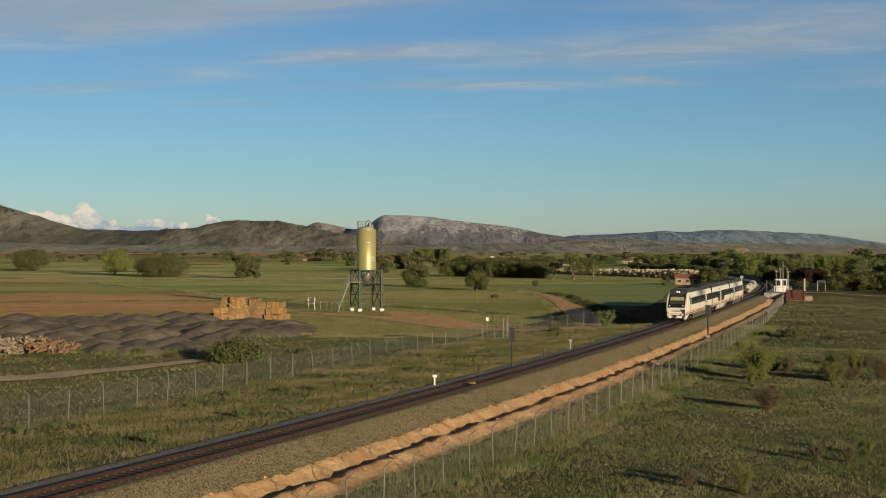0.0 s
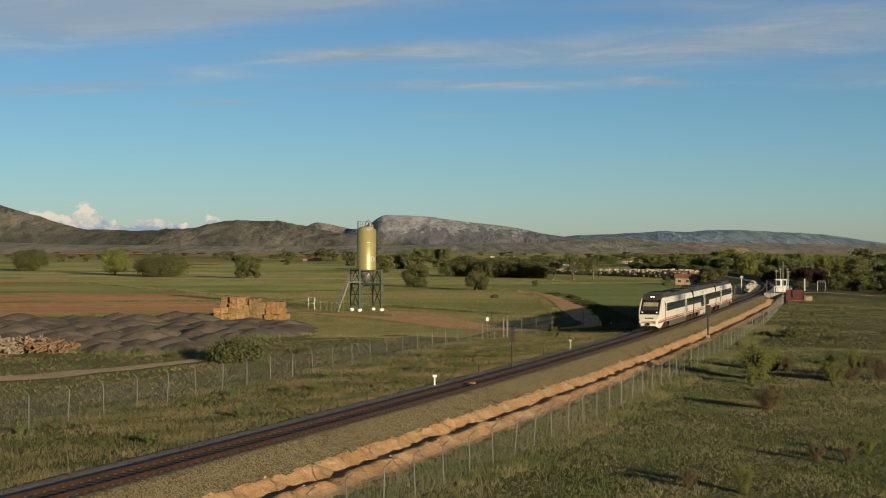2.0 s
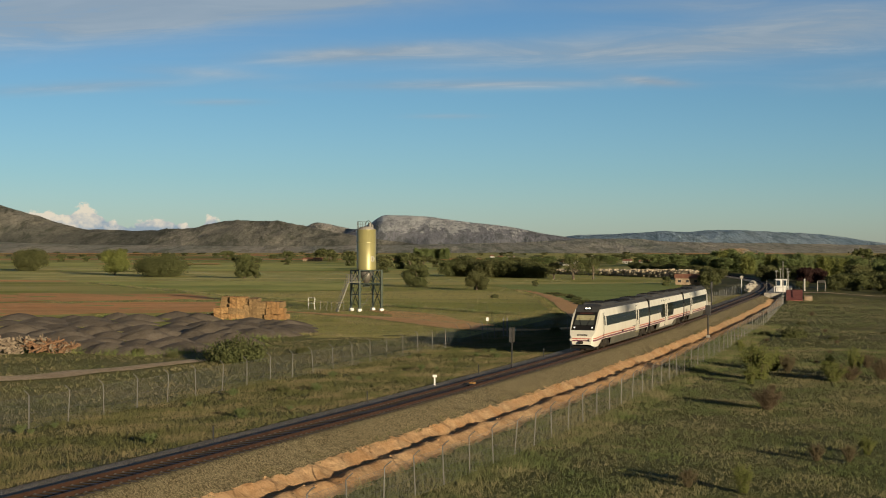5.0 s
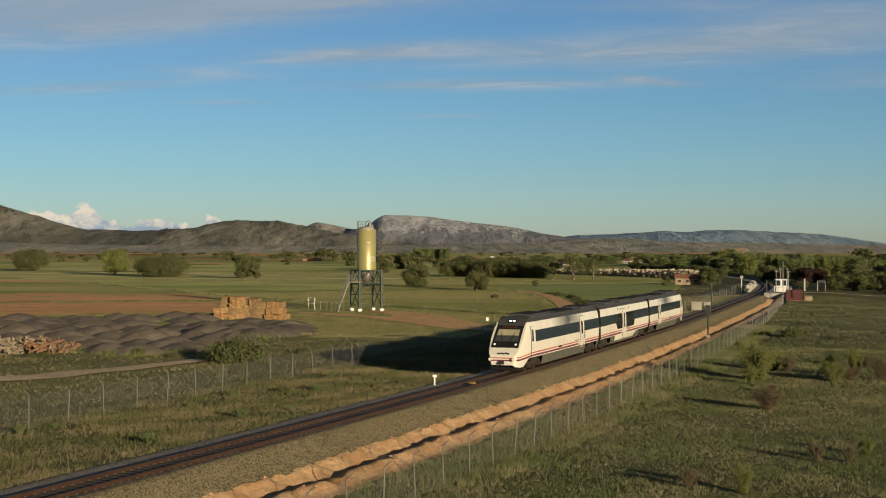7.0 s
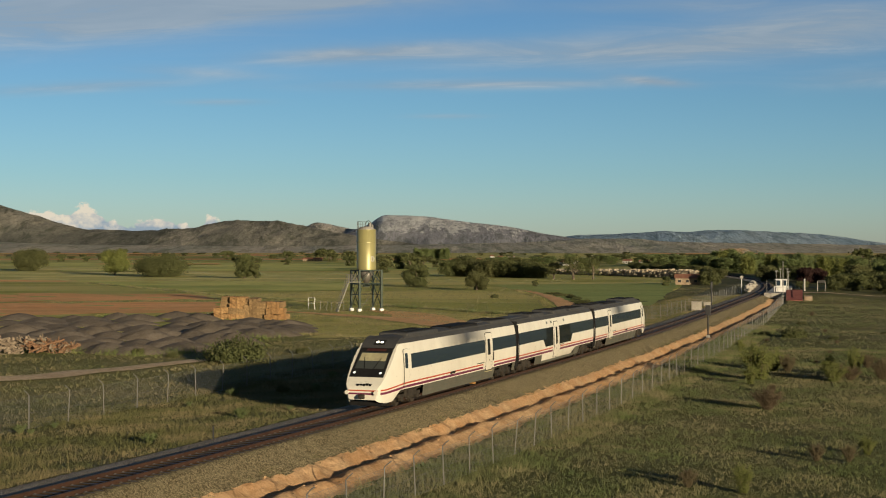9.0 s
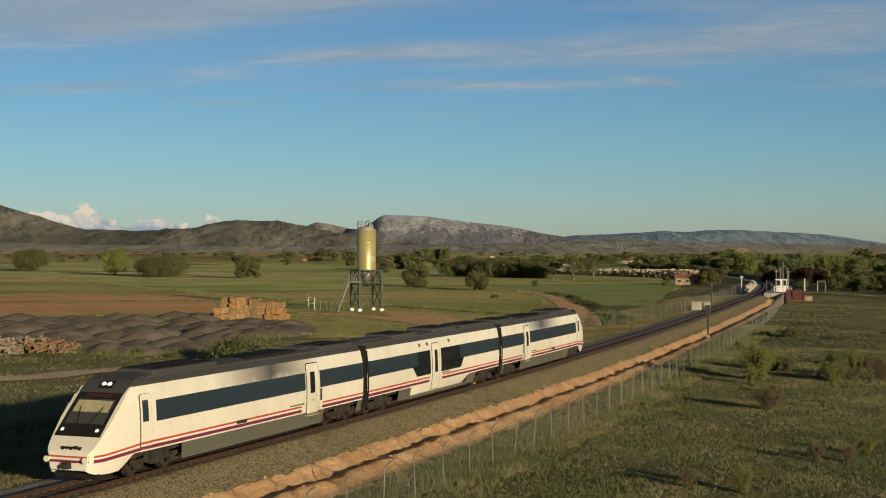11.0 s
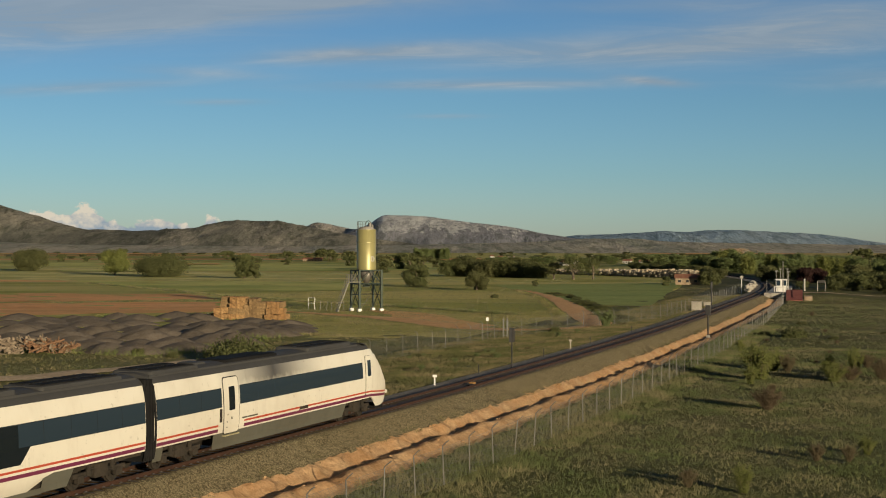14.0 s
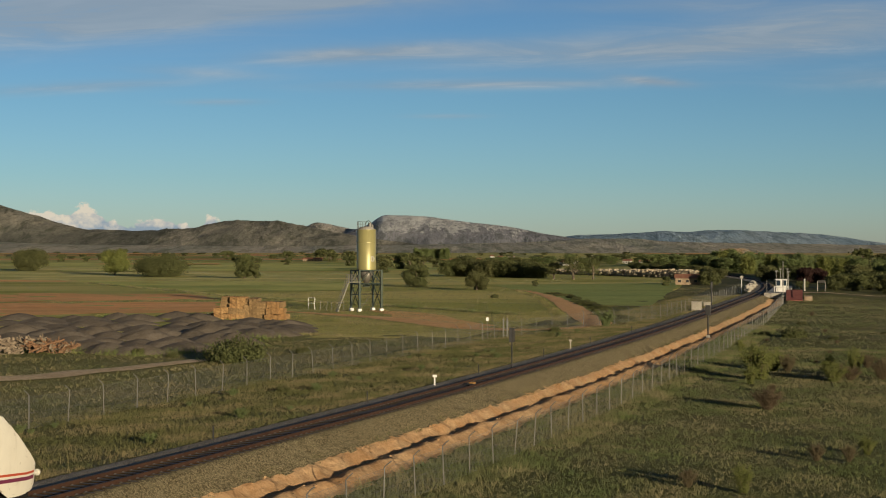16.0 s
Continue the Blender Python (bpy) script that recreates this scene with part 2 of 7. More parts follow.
def box(bm, x0, x1, y0, y1, z0, z1, bevel=0.0, m=None):
    vs = bmesh.ops.create_cube(bm, size=1.0, matrix=Matrix.Translation(((x0 + x1) / 2, (y0 + y1) / 2, (z0 + z1) / 2)) @ Matrix.Diagonal((x1 - x0, y1 - y0, z1 - z0, 1)))["verts"]
    if m is not None:
        bmesh.ops.transform(bm, matrix=m, verts=vs)
    if bevel:
        es = list({e for v in vs for e in v.link_edges})
        bmesh.ops.bevel(bm, geom=es, offset=bevel, segments=2, affect="EDGES", profile=0.6)
    return bm


def rod(bm, a, b, r, seg=8, r2=None):
    a, b = Vector(a), Vector(b)
    d = b - a
    m = Matrix.Translation((a + b) / 2) @ d.to_track_quat("Z", "Y").to_matrix().to_4x4()
    bmesh.ops.create_cone(bm, cap_ends=True, segments=seg, radius1=r, radius2=r if r2 is None else r2, depth=d.length, matrix=m)
    return bm


def B():
    return bmesh.new()


# ---- the line of the track: one long arc ----
X0, Y0, TH0, K = -13.726, 60.0, 0.379589, -0.00051702
RAD = -1.0 / K
CX, CY = X0 - RAD * math.cos(TH0), Y0 + RAD * math.sin(TH0)


# the line leaves the arc near the station: it runs straighter, then bends away
OFF_S = np.arange(-200.0, 900.0, 2.0)
OFF_D = np.interp(OFF_S, [120, 150, 175, 200, 225, 245, 270, 297, 330, 382, 445, 520, 640], [0, 0.1, 0.35, 0.8, 1.6, 2.4, 3.2, 3.8, 4.0, 2.8, -2.0, -9.0, -24.0])
OFF_D = np.convolve(np.pad(OFF_D, 10, mode="edge"), np.hanning(21) / np.hanning(21).sum(), mode="valid")


def off(s):
    return np.interp(s, OFF_S, OFF_D)


def on_track(s, n=0.0, z=0.0):
    """Point s metres along the line from its start, n metres to its east side."""
    a, r = TH0 + K * s, RAD + n + float(off(s))
    return Vector((CX + r * math.cos(a), CY - r * math.sin(a), z))


def heading(s):
    return TH0 + K * s + float(off(s + 1) - off(s - 1)) / 2


def track_n(x, y):
    return np.hypot(x - CX, y - CY) - RAD - off(track_s(x, y))


def track_s(x, y):
    return (TH0 - np.arctan2(CY - y, x - CX)) / -K


def wave(x, y, seed=0.0):
    """Soft rolling noise from sines."""
    return (np.sin(x * 0.71 + y * 0.43 + seed) + np.sin(x * -0.37 + y * 0.83 + 1.7 * seed + 1.1) + 0.6 * np.sin(x * 1.63 + y * 1.21 + seed * 2.3) + 0.5 * np.sin(x * 2.9 - y * 2.2 + 0.7 * seed)) / 3.1


PROF_N = [-400, -60, -18, -6, -3.6, -3.3, -2.9, -1.6, -1.35, 1.25, 1.5, 2.75, 2.95, 3.55, 3.75, 4.1, 4.45, 4.8, 5.7, 7.0, 9, 12, 60, 400]
PROF_Z = [-1.0, -1.0, -1.0, -0.58, -0.38, -0.35, -0.30, -0.24, -0.17, -0.17, -0.22, -1.17, -1.2, -1.62, -1.78, -1.78, -1.55, -1.44, -1.92, -2.0, -2.15, -2.2, -2.2, -2.2]


def profile(n, y):
    """Cross-section of the line; the trench ends before the station, where the ground is level."""
    t = np.clip((np.asarray(y) - 278) / 12, 0, 1)
    return np.interp(n, PROF_N, PROF_Z) * (1 - t) + np.interp(n, [-60, -18, -6, -3.6, -2.9, -1.35, 1.25, 1.6, 2.75, 14, 24, 60], [-1.0, -1.0, -0.58, -0.38, -0.3, -0.17, -0.17, -0.22, -0.6, -0.75, -1.6, -2.2]) * t


def ground_z(x, y):
    """Height of the land, without the fine relief of the cutting."""
    n = track_n(x, y)
    e = np.clip((np.abs(n) - 6) / 12, 0, 1)
    return profile(n, y) + rise(x, y, n) + e * 0.12 * wave(x * 0.35, y * 0.35)


def rise(x, y, n):
    """The east field climbs slowly away from the bridge end."""
    return 0.7 * np.clip((n - 4.8) / 2, 0, 1) * np.clip((np.asarray(y) - 85) / 90, 0, 1)


def build_ground():
    ys = np.concatenate([np.arange(-400, 40, 40), np.arange(40, 190, 0.42), np.arange(190, 420, 1.6), np.geomspace(421, 5200, 60)])
    qs = np.concatenate([-np.geomspace(4200, 12, 60), np.arange(-11, -4, 0.5), np.arange(-4, 9, 0.16), np.arange(9, 14, 0.6), np.geomspace(14.5, 4200, 60)])
    Y, Q = np.meshgrid(ys, qs, indexing="ij")
    yc = np.clip(Y, -200, 700)
    xt = CX + np.sqrt(np.maximum(RAD ** 2 - (yc - CY) ** 2, 1.0))
    xt = xt + off(track_s(xt, yc))
    X = xt + Q / math.cos(0.3)
    n = track_n(X, np.clip(Y, -900, 900))
    n = np.where(np.abs(Q) > 100, Q, n)
    s = track_s(X, Y)
    jag = 0.28 * wave(s * 1.3, s * 0.3) + 0.15 * wave(s * 3.1, n * 0.8, 2.0) + 0.08 * wave(s * 7.7, n * 2.0, 5.0)
    near = np.clip((n - 2.2) / 0.5, 0, 1) * np.clip((7.4 - n) / 0.6, 0, 1) * 1.25
    ne = n + jag * near
    Z = profile(ne, Y)
    e = np.clip((np.abs(n) - 6) / 12, 0, 1)
    Z = Z + e * 0.12 * wave(X * 0.35, Y * 0.35) + rise(X, Y, n)
    rough = np.clip((n - 2.8) / 0.3, 0, 1) * np.clip((7.2 - n) / 0.8, 0, 1)
    Z = Z + rough * (0.09 * wave(X * 2.3, Y * 2.5, 1.3) + 0.07 * wave(X * 5.1, Y * 5.7, 4.0) + 0.04 * wave(X * 11.1, Y * 10.3, 7.0))
    lip = np.exp(-((n - 4.75) / 0.55) ** 2) * np.clip((275 - Y) / 20, 0, 1)
    Z = Z + lip * (0.11 * wave(s * 0.9, s * 0.21, 3.0) + 0.07 * wave(s * 2.7, n, 6.0))
    bal = np.clip((n - 1.5) / 0.2, 0, 1) * np.clip((2.8 - n) / 0.2, 0, 1)
    Z = Z + bal * 0.03 * wave(X * 9.0, Y * 8.0, 2.2)
    nr, nc = X.shape
    idx = np.arange(nr * nc).reshape(nr, nc)
    f = np.stack([idx[:-1, :-1], idx[:-1, 1:], idx[1:, 1:], idx[1:, :-1]], -1).reshape(-1, 4)
    nm = ((ne[:-1, :-1] + ne[1:, 1:]) / 2).ravel() + 0.12 * wave(s[:-1, :-1].ravel() * 3.1, s[:-1, :-1].ravel())
    ym = Y[:-1, :-1].ravel()
    mi = np.zeros(len(f), dtype=np.int32)
    far = ym < 640
    mi[(nm > 1.0) & (nm < 2.8) & far] = 1
    mi[(nm >= -1.35) & (nm <= 1.0) & far] = 2
    mi[(nm > -3.3) & (nm < -1.35) & far] = 3
    mi[(nm >= 2.8) & (nm < 6.1) & (ym < 287)] = 4
    mi[((nm < -22) & (ym + 5 * wave(nm * 0.6, ym * 0.5) > 168)) | (ym > 640)] = 5
    mi[(nm < -21) & (mi == 0) & (ym < 200)] = 6
    me = mesh_from("ground", np.stack([X, Y, Z], -1).reshape(-1, 3), f, [M_GRASS, M_BALLAST, M_CINDER, M_SHOULDER, M_SOIL, M_MEADOW, M_PASTURE], True, mi)
    tagged(new("ground", me), "rough spring grassland with a gravel railway bed and an orange clay trench", "ground", kind="structure")


build_ground()


# ---- distant hills ----
M_HILL_A = material("dark_scrub_hill", mountain_build, low=(0.165, 0.165, 0.143), high=(0.342, 0.316, 0.265), rock=(0.547, 0.505, 0.457), amount=0.585)
# limestone greys lifted and blued: distance haze is mixed into the colour
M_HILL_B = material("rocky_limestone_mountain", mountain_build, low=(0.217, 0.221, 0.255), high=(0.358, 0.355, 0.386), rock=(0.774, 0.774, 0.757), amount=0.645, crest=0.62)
# the ridge's blue is air haze, set directly as base colour
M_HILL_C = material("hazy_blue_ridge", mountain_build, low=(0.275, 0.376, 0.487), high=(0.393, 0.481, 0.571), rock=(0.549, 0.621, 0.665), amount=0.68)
M_HILL_D = material("pale_bare_crag", mountain_build, low=(0.299, 0.276, 0.253), high=(0.437, 0.402, 0.356), rock=(0.713, 0.655, 0.598), amount=0.5)

M_HILL_E = material("tan_green_foothill", mountain_build, low=(0.359, 0.363, 0.314), high=(0.584, 0.516, 0.431), rock=(0.792, 0.581, 0.484), amount=0.61)


def ridge(name, label, mat, y, ctrl, depth, rough, seed, step=9.0):
    """A ridge across the view at distance y: control heights along x, falling to the plain in front."""
    xs = np.arange(ctrl[0][0], ctrl[-1][0] + step, step)
    cx, cz = np.array(ctrl).T
    prof = np.interp(xs, cx, cz)
    k = np.exp(-0.5 * (np.arange(-6, 7) / 1.3) ** 2)
    pad = np.pad(prof, 6, mode="edge")
    prof = np.convolve(pad, k / k.sum(), mode="valid")
    vs = np.linspace(0, 1.25, 46)
    V = []
    for v in vs:
        for i, x in enumerate(xs):
            h = prof[i]
            base = h * math.sin(min(v, 1.0) * math.pi / 2) ** 1.25 if v <= 1 else h * (1 - (v - 1) * 1.5)
            p = Vector((x * 0.006 + seed, v * depth * 0.006, 0.3))
            q = noise.fractal(p, 0.9, 2.1, 6)
            gully = noise.fractal(Vector((x * 0.02 + seed, v * depth * 0.008, 2.0)), 0.8, 2.2, 4)
            amp = rough * (h * 0.20 + 4) * min(1, v * 2.2) * (1.0 if v < 0.85 else 0.45)
            V.append((x * (y - depth * (1 - v)) / y, y - depth * (1 - v), -3 + base + amp * (q * 0.7 + gully * 0.6)))
    nc = len(xs)
    idx = np.arange(len(V)).reshape(len(vs), nc)
    f = np.stack([idx[:-1, :-1], idx[:-1, 1:], idx[1:, 1:], idx[1:, :-1]], -1).reshape(-1, 4)
    return tagged(new(name, mesh_from(name, V, f, mat, True)), label, "mountain", kind="structure")


def hills():
    # control pairs: x, height above the plain
    ridge("mountain", "pale bare limestone crag behind the dark hills", M_HILL_D, 4780,
          [(-560, 44), (-490, 66), (-435, 98), (-408, 98), (-352, 86), (-275, 68), (-200, 48), (-100, 24)], 500, 0.5, 9.0)
    ridge("mountain", "dark scrub-covered hills with rocky flanks", M_HILL_A, 4100,
          [(-1900, 150), (-1500, 150), (-1330, 142), (-1285, 136), (-1200, 112), (-1120, 84), (-1040, 66), (-980, 66), (-900, 60), (-800, 62), (-720, 70),
           (-650, 88), (-590, 92), (-540, 88), (-480, 90), (-420, 78), (-360, 64), (-280, 52), (-200, 38), (-60, 22), (100, 8)], 600, 0.5, 3.3)
    ridge("mountain", "broad flat-topped limestone mountain with pale rock bands, distance haze in its colour", M_HILL_B, 4500,
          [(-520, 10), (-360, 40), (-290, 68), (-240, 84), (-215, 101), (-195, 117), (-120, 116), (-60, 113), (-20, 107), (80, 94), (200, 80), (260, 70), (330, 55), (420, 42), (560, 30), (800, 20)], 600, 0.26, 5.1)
    ridge("mountain", "wooded ridge with blue air haze put into its colour", M_HILL_C, 4850,
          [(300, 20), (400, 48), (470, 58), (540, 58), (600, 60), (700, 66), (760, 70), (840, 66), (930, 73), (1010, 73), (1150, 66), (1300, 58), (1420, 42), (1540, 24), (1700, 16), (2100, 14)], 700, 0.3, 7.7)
    ridge("hill", "low rolling foothills with dry grass and scrub", M_HILL_E, 3700,
          [(-1800, 26), (-1300, 30), (-900, 20), (-500, 16), (-200, 18), (0, 22), (200, 26), (350, 34), (480, 38), (600, 28), (800, 24), (1100, 20), (1500, 24), (1900, 20)], 900, 0.5, 11.0, 12.0)


hills()


# ---- railway track ----
M_RUST = material("rusty_rail_steel", two_scale, a=(0.048, 0.023, 0.014), b=(0.071, 0.035, 0.021), coarse=0.8, fine=12, rough=0.75, metal=0.2)
M_RAILTOP = material("worn_rail_head", two_scale, a=(0.16, 0.11, 0.085), b=(0.12, 0.075, 0.055), coarse=0.5, fine=9, rough=0.55, metal=0.3)
M_SLEEPER = material("concrete_sleeper", two_scale, a=(0.066, 0.047, 0.033), b=(0.098, 0.072, 0.050), coarse=1.5, fine=14, rough=0.95, spec=0.05)
M_CLIP = material("pale_rail_clip", two_scale, a=(0.092, 0.081, 0.075), b=(0.127, 0.118, 0.109), coarse=2, fine=20, rough=0.6)


def rail(side, track):
    sec = [(-0.07, -0.17), (0.07, -0.17), (0.07, -0.155), (0.012, -0.13), (0.012, -0.04), (0.036, -0.03), (0.036, -0.004), (0.026, 0.0), (-0.026, 0.0), (-0.036, -0.004), (-0.036, -0.03), (-0.012, -0.04), (-0.012, -0.13), (-0.07, -0.155)]
    ss = np.arange(-140, 620, 4.0)
    V = [tuple(on_track(s, side * 0.77 + a, b)) for s in ss for a, b in sec]
    k = len(sec)
    F, mi = [], []
    for i in range(len(ss) - 1):
        for j in range(k):
            F.append((i * k + j, i * k + (j + 1) % k, (i + 1) * k + (j + 1) % k, (i + 1) * k + j))
            mi.append(1 if j == 7 else 0)
    ob = new("rail", mesh_from("rail", V, np.array(F), [M_RUST, M_RAILTOP], False, mi))
    ob.parent = track
    return ob


def sleeper_geo():
    bm = B()
    box(bm, -1.3, 1.3, -0.14, 0.14, -0.36, -0.163, 0.02)
    me = bpy.data.meshes.new("sleeper")
    nf = len(bm.faces)
    for sx in (-1, 1):
        for dx in (-0.12, 0.12):
            box(bm, sx * 0.77 + dx - 0.03, sx * 0.77 + dx + 0.03, -0.045, 0.045, -0.168, -0.115)
    bm.to_mesh(me)
    me.materials.append(M_SLEEPER)
    me.materials.append(M_CLIP)
    for p in me.polygons:
        p.material_index = 0 if p.index < nf else 1
    bm.free()
    return me


def build_track():
    track = empty("railway_track", Matrix(), "single rusty railway track on concrete sleepers and grey ballast", "railway track", kind="structure")
    rail(1, track)
    rail(-1, track)
    me = sleeper_geo()
    rest_v, rest_f, rest_m = [], [], []
    co = np.array([v.co for v in me.vertices])
    for i in range(-60, 820):
        s = i * 0.6
        p, a = on_track(s), heading(s)
        m = Matrix.Translation(p) @ Matrix.Rotation(-a, 4, "Z")
        if -45 <= i < 255:
            ob = new("sleeper", me)
            ob.matrix_basis, ob.parent = m, track
        else:
            w = co @ np.array(m.to_3x3()).T + np.array(p)
            b = len(rest_v)
            rest_v.extend(w.tolist())
            for q in me.polygons:
                rest_f.append([b + v for v in q.vertices])
                rest_m.append(q.material_index)
    ob = new("sleepers", mesh_from("sleepers", rest_v, rest_f, [M_SLEEPER, M_CLIP], False, rest_m))
    ob.parent = track
    tagged(ob, kind="stuff")


# ---- the train ----
CAR_E, CAR_M = 25.5, 24.06


def paint_build(n, bsdf, color, dirt, gloss=0.3, soot=False):
    vec = n.add("ShaderNodeTexCoord").outputs["Object"]
    streak = n.add("ShaderNodeMapping", {"Vector": vec, "Scale": (0.8, 1, 0.4)}).outputs[0]
    a = n.noise(streak, 1.3, 6, 0.65)
    b = n.noise(vec, 0.25, 4, 0.6)
    speck = n.noise(vec, 4.5, 4, 0.65)
    col = n.mix(n.ramp(a, (0.5, 0.0), (0.85, 0.30)), c4(color), c4(dirt))
    col = n.mix(n.ramp(b, (0.45, 0.0), (0.7, 0.35)), col, c4(dirt))
    col = n.mix(n.ramp(speck, (0.64, 0.0), (0.69, 0.4)), col, c4(dirt, 0.6))
    drip = n.noise(n.add("ShaderNodeMapping", {"Vector": vec, "Scale": (3.0, 1, 0.35)}).outputs[0], 1.0, 5, 0.7)
    col = n.mix(n.ramp(drip, (0.6, 0.0), (0.8, 0.35)), col, c4(dirt, 0.75))
    if soot:
        # exhaust stain below the roof edge
        p = n.add("ShaderNodeSeparateXYZ", {0: vec}).outputs
        near = n.ramp(n.math("MULTIPLY", n.math("ABSOLUTE", n.math("SUBTRACT", p[0], 11.0)), 0.17), (0.0, 1.0), (0.95, 0.0))
        up = n.ramp(n.math("ADD", n.math("MULTIPLY", p[2], 0.25), n.math("MULTIPLY", n.math("SUBTRACT", a, 0.5), 0.35)), (0.64, 0.0), (0.82, 1.0))
        col = n.mix(n.math("MULTIPLY", n.math("MULTIPLY", near, up), 0.97), col, (0.05, 0.045, 0.04, 1))
    wire(n, bsdf, col, n.ramp(a, (0.3, gloss), (0.7, gloss + 0.2)), 0, speck, 0.03, 0.01, 0.45)


M_CREAM = material("grimy_white_train_paint", paint_build, color=(0.66, 0.625, 0.535), dirt=(0.40, 0.35, 0.27))
M_CREAM_SOOT = material("sooty_white_train_paint", paint_build, color=(0.66, 0.625, 0.535), dirt=(0.40, 0.35, 0.27), soot=True)
M_ROOF = material("sooty_grey_roof_paint", paint_build, color=(0.050, 0.049, 0.048), dirt=(0.018, 0.017, 0.016), gloss=0.62)
M_SKIRT = material("grey_green_skirt_paint", paint_build, color=(0.105, 0.105, 0.085), dirt=(0.07, 0.06, 0.045))
M_ORANGE = material("orange_red_stripe", paint_build, color=(0.43, 0.068, 0.034), dirt=(0.33, 0.075, 0.045))
M_PURPLE = material("purple_stripe", paint_build, color=(0.145, 0.025, 0.065), dirt=(0.12, 0.035, 0.06))
M_BLACK = material("black_rubber", two_scale, a=(0.012, 0.012, 0.013), b=(0.020, 0.019, 0.018), coarse=1, fine=6, rough=0.8, spec=0.1)
M_UNDER = material("brown_grimy_running_gear", two_scale, a=(0.028, 0.024, 0.019), b=(0.055, 0.044, 0.033), coarse=1.2, fine=9, rough=0.85, metal=0.2)
M_GLASSD = material("tinted_window_glass", lambda n, b: wire(n, b, (0.022, 0.036, 0.052), 0.10, 0.0, None, spec=0.6))
M_GLASSBLACK = material("black_tinted_glass", lambda n, b: wire(n, b, (0.010, 0.014, 0.018), 0.06, 0.0, None, spec=0.6))
M_SCREEN = material("windscreen_glass", lambda n, b: wire(n, b, (0.05, 0.055, 0.05), 0.05, 0.0, None, spec=0.7))
M_BLIND = material("pale_cab_blind", two_scale, a=(0.42, 0.38, 0.22), b=(0.34, 0.30, 0.18), coarse=1, fine=5, rough=0.8)


def lamp_build(n, b, color, strength):
    b.inputs["Base Color"].default_value = (0.8, 0.8, 0.75, 1)
    b.inputs["Emission Color"].default_value = (*color, 1)
    b.inputs["Emission Strength"].default_value = strength


M_DISPLAY = material("dark_red_display", lambda n, b: wire(n, b, (0.050, 0.018, 0.014), 0.3, 0.0, None, spec=0.4))
M_LAMP_DIM = material("dim_headlamp", lamp_build, color=(0.85, 0.92, 1.0), strength=0.45)
M_LAMP = material("lit_headlamp", lamp_build, color=(1.0, 0.93, 0.72), strength=2.5)

SEC = [(1.28, 0.42), (1.37, 0.75), (1.42, 1.05), (1.465, 1.35), (1.48, 1.9), (1.475, 2.3), (1.455, 2.75), (1.42, 3.15), (1.365, 3.5), (1.28, 3.80), (1.13, 4.00), (0.85, 4.14), (0.45, 4.22), (0.0, 4.25)]
SEAM = 9  # from here up the shell is grey roof
NOSE_U = [0.0, 0.06, 0.18, 0.4, 0.7, 1.0, 1.4, 1.8, 2.2, 2.6, 3.0, 3.4, 4.0, 5.0]
NOSE_TOP = [1.30, 1.42, 1.55, 1.77, 2.06, 2.36, 2.75, 3.13, 3.48, 3.79, 4.02, 4.14, 4.23, 4.25]
NOSE_W = [0.64, 0.69, 0.74, 0.785, 0.825, 0.855, 0.885, 0.91, 0.932, 0.952, 0.968, 0.98, 0.992, 1.0]
NOSE_B = [0.66, 0.60, 0.54, 0.48, 0.44, 0.42, 0.42, 0.45, 0.72, 1.0, 1.05, 1.05, 1.05, 1.05]


def lat(z):
    return float(np.interp(z, [p[1] for p in SEC], [p[0] for p in SEC]))


def shell(all_stations, parent, paint):
    """Body and roof lofted through stations of (x, width, bottom, top)."""
    for name, j0, j1, mat, label in (("body", 0, SEAM, paint, "grimy off-white painted side shell"), ("roof", SEAM, len(SEC) - 1, M_ROOF, "sooty dark grey roof")):
        half = SEC[j0:j1 + 1]
        stations = [q for q in all_stations if name == "body" or q[3] > 3.83]
        V, F = [], []
        for x, w, zb, zt in stations:
            ring = [(-a * w, min(max(b, zb), zt)) for a, b in half]
            ring += [(-a, b) for a, b in reversed(ring)] if name == "body" else [(-a, b) for a, b in reversed(ring[:-1])]
            V += [(x, a, b) for a, b in ring]
        k = len(V) // len(stations)
        for i in range(len(stations) - 1):
            for j in range(k - 1):
                if name == "body" and j == k // 2 - 1:
                    x, w, zb, zt = stations[i + 1]
                    if zt > 3.83 and stations[i][3] > 3.83:
                        continue
                F.append((i * k + j, i * k + j + 1, (i + 1) * k + j + 1, (i + 1) * k + j))
        for i in (0, len(stations) - 1):
            F.append(tuple(range(i * k, i * k + k)))
        me = mesh_from(name, V, F, mat, True)
        ob = new(name, me)
        ob.parent = parent
        tagged(ob, label)
        bm = bmesh.new()
        bm.from_mesh(me)
        bmesh.ops.remove_doubles(bm, verts=bm.verts[:], dist=0.0005)
        bmesh.ops.recalc_face_normals(bm, faces=bm.faces[:])
        for e in bm.edges:
            e.smooth = len(e.link_faces) == 2 and e.calc_face_angle(0) < radians(32)
        bm.to_mesh(me)
        bm.free()


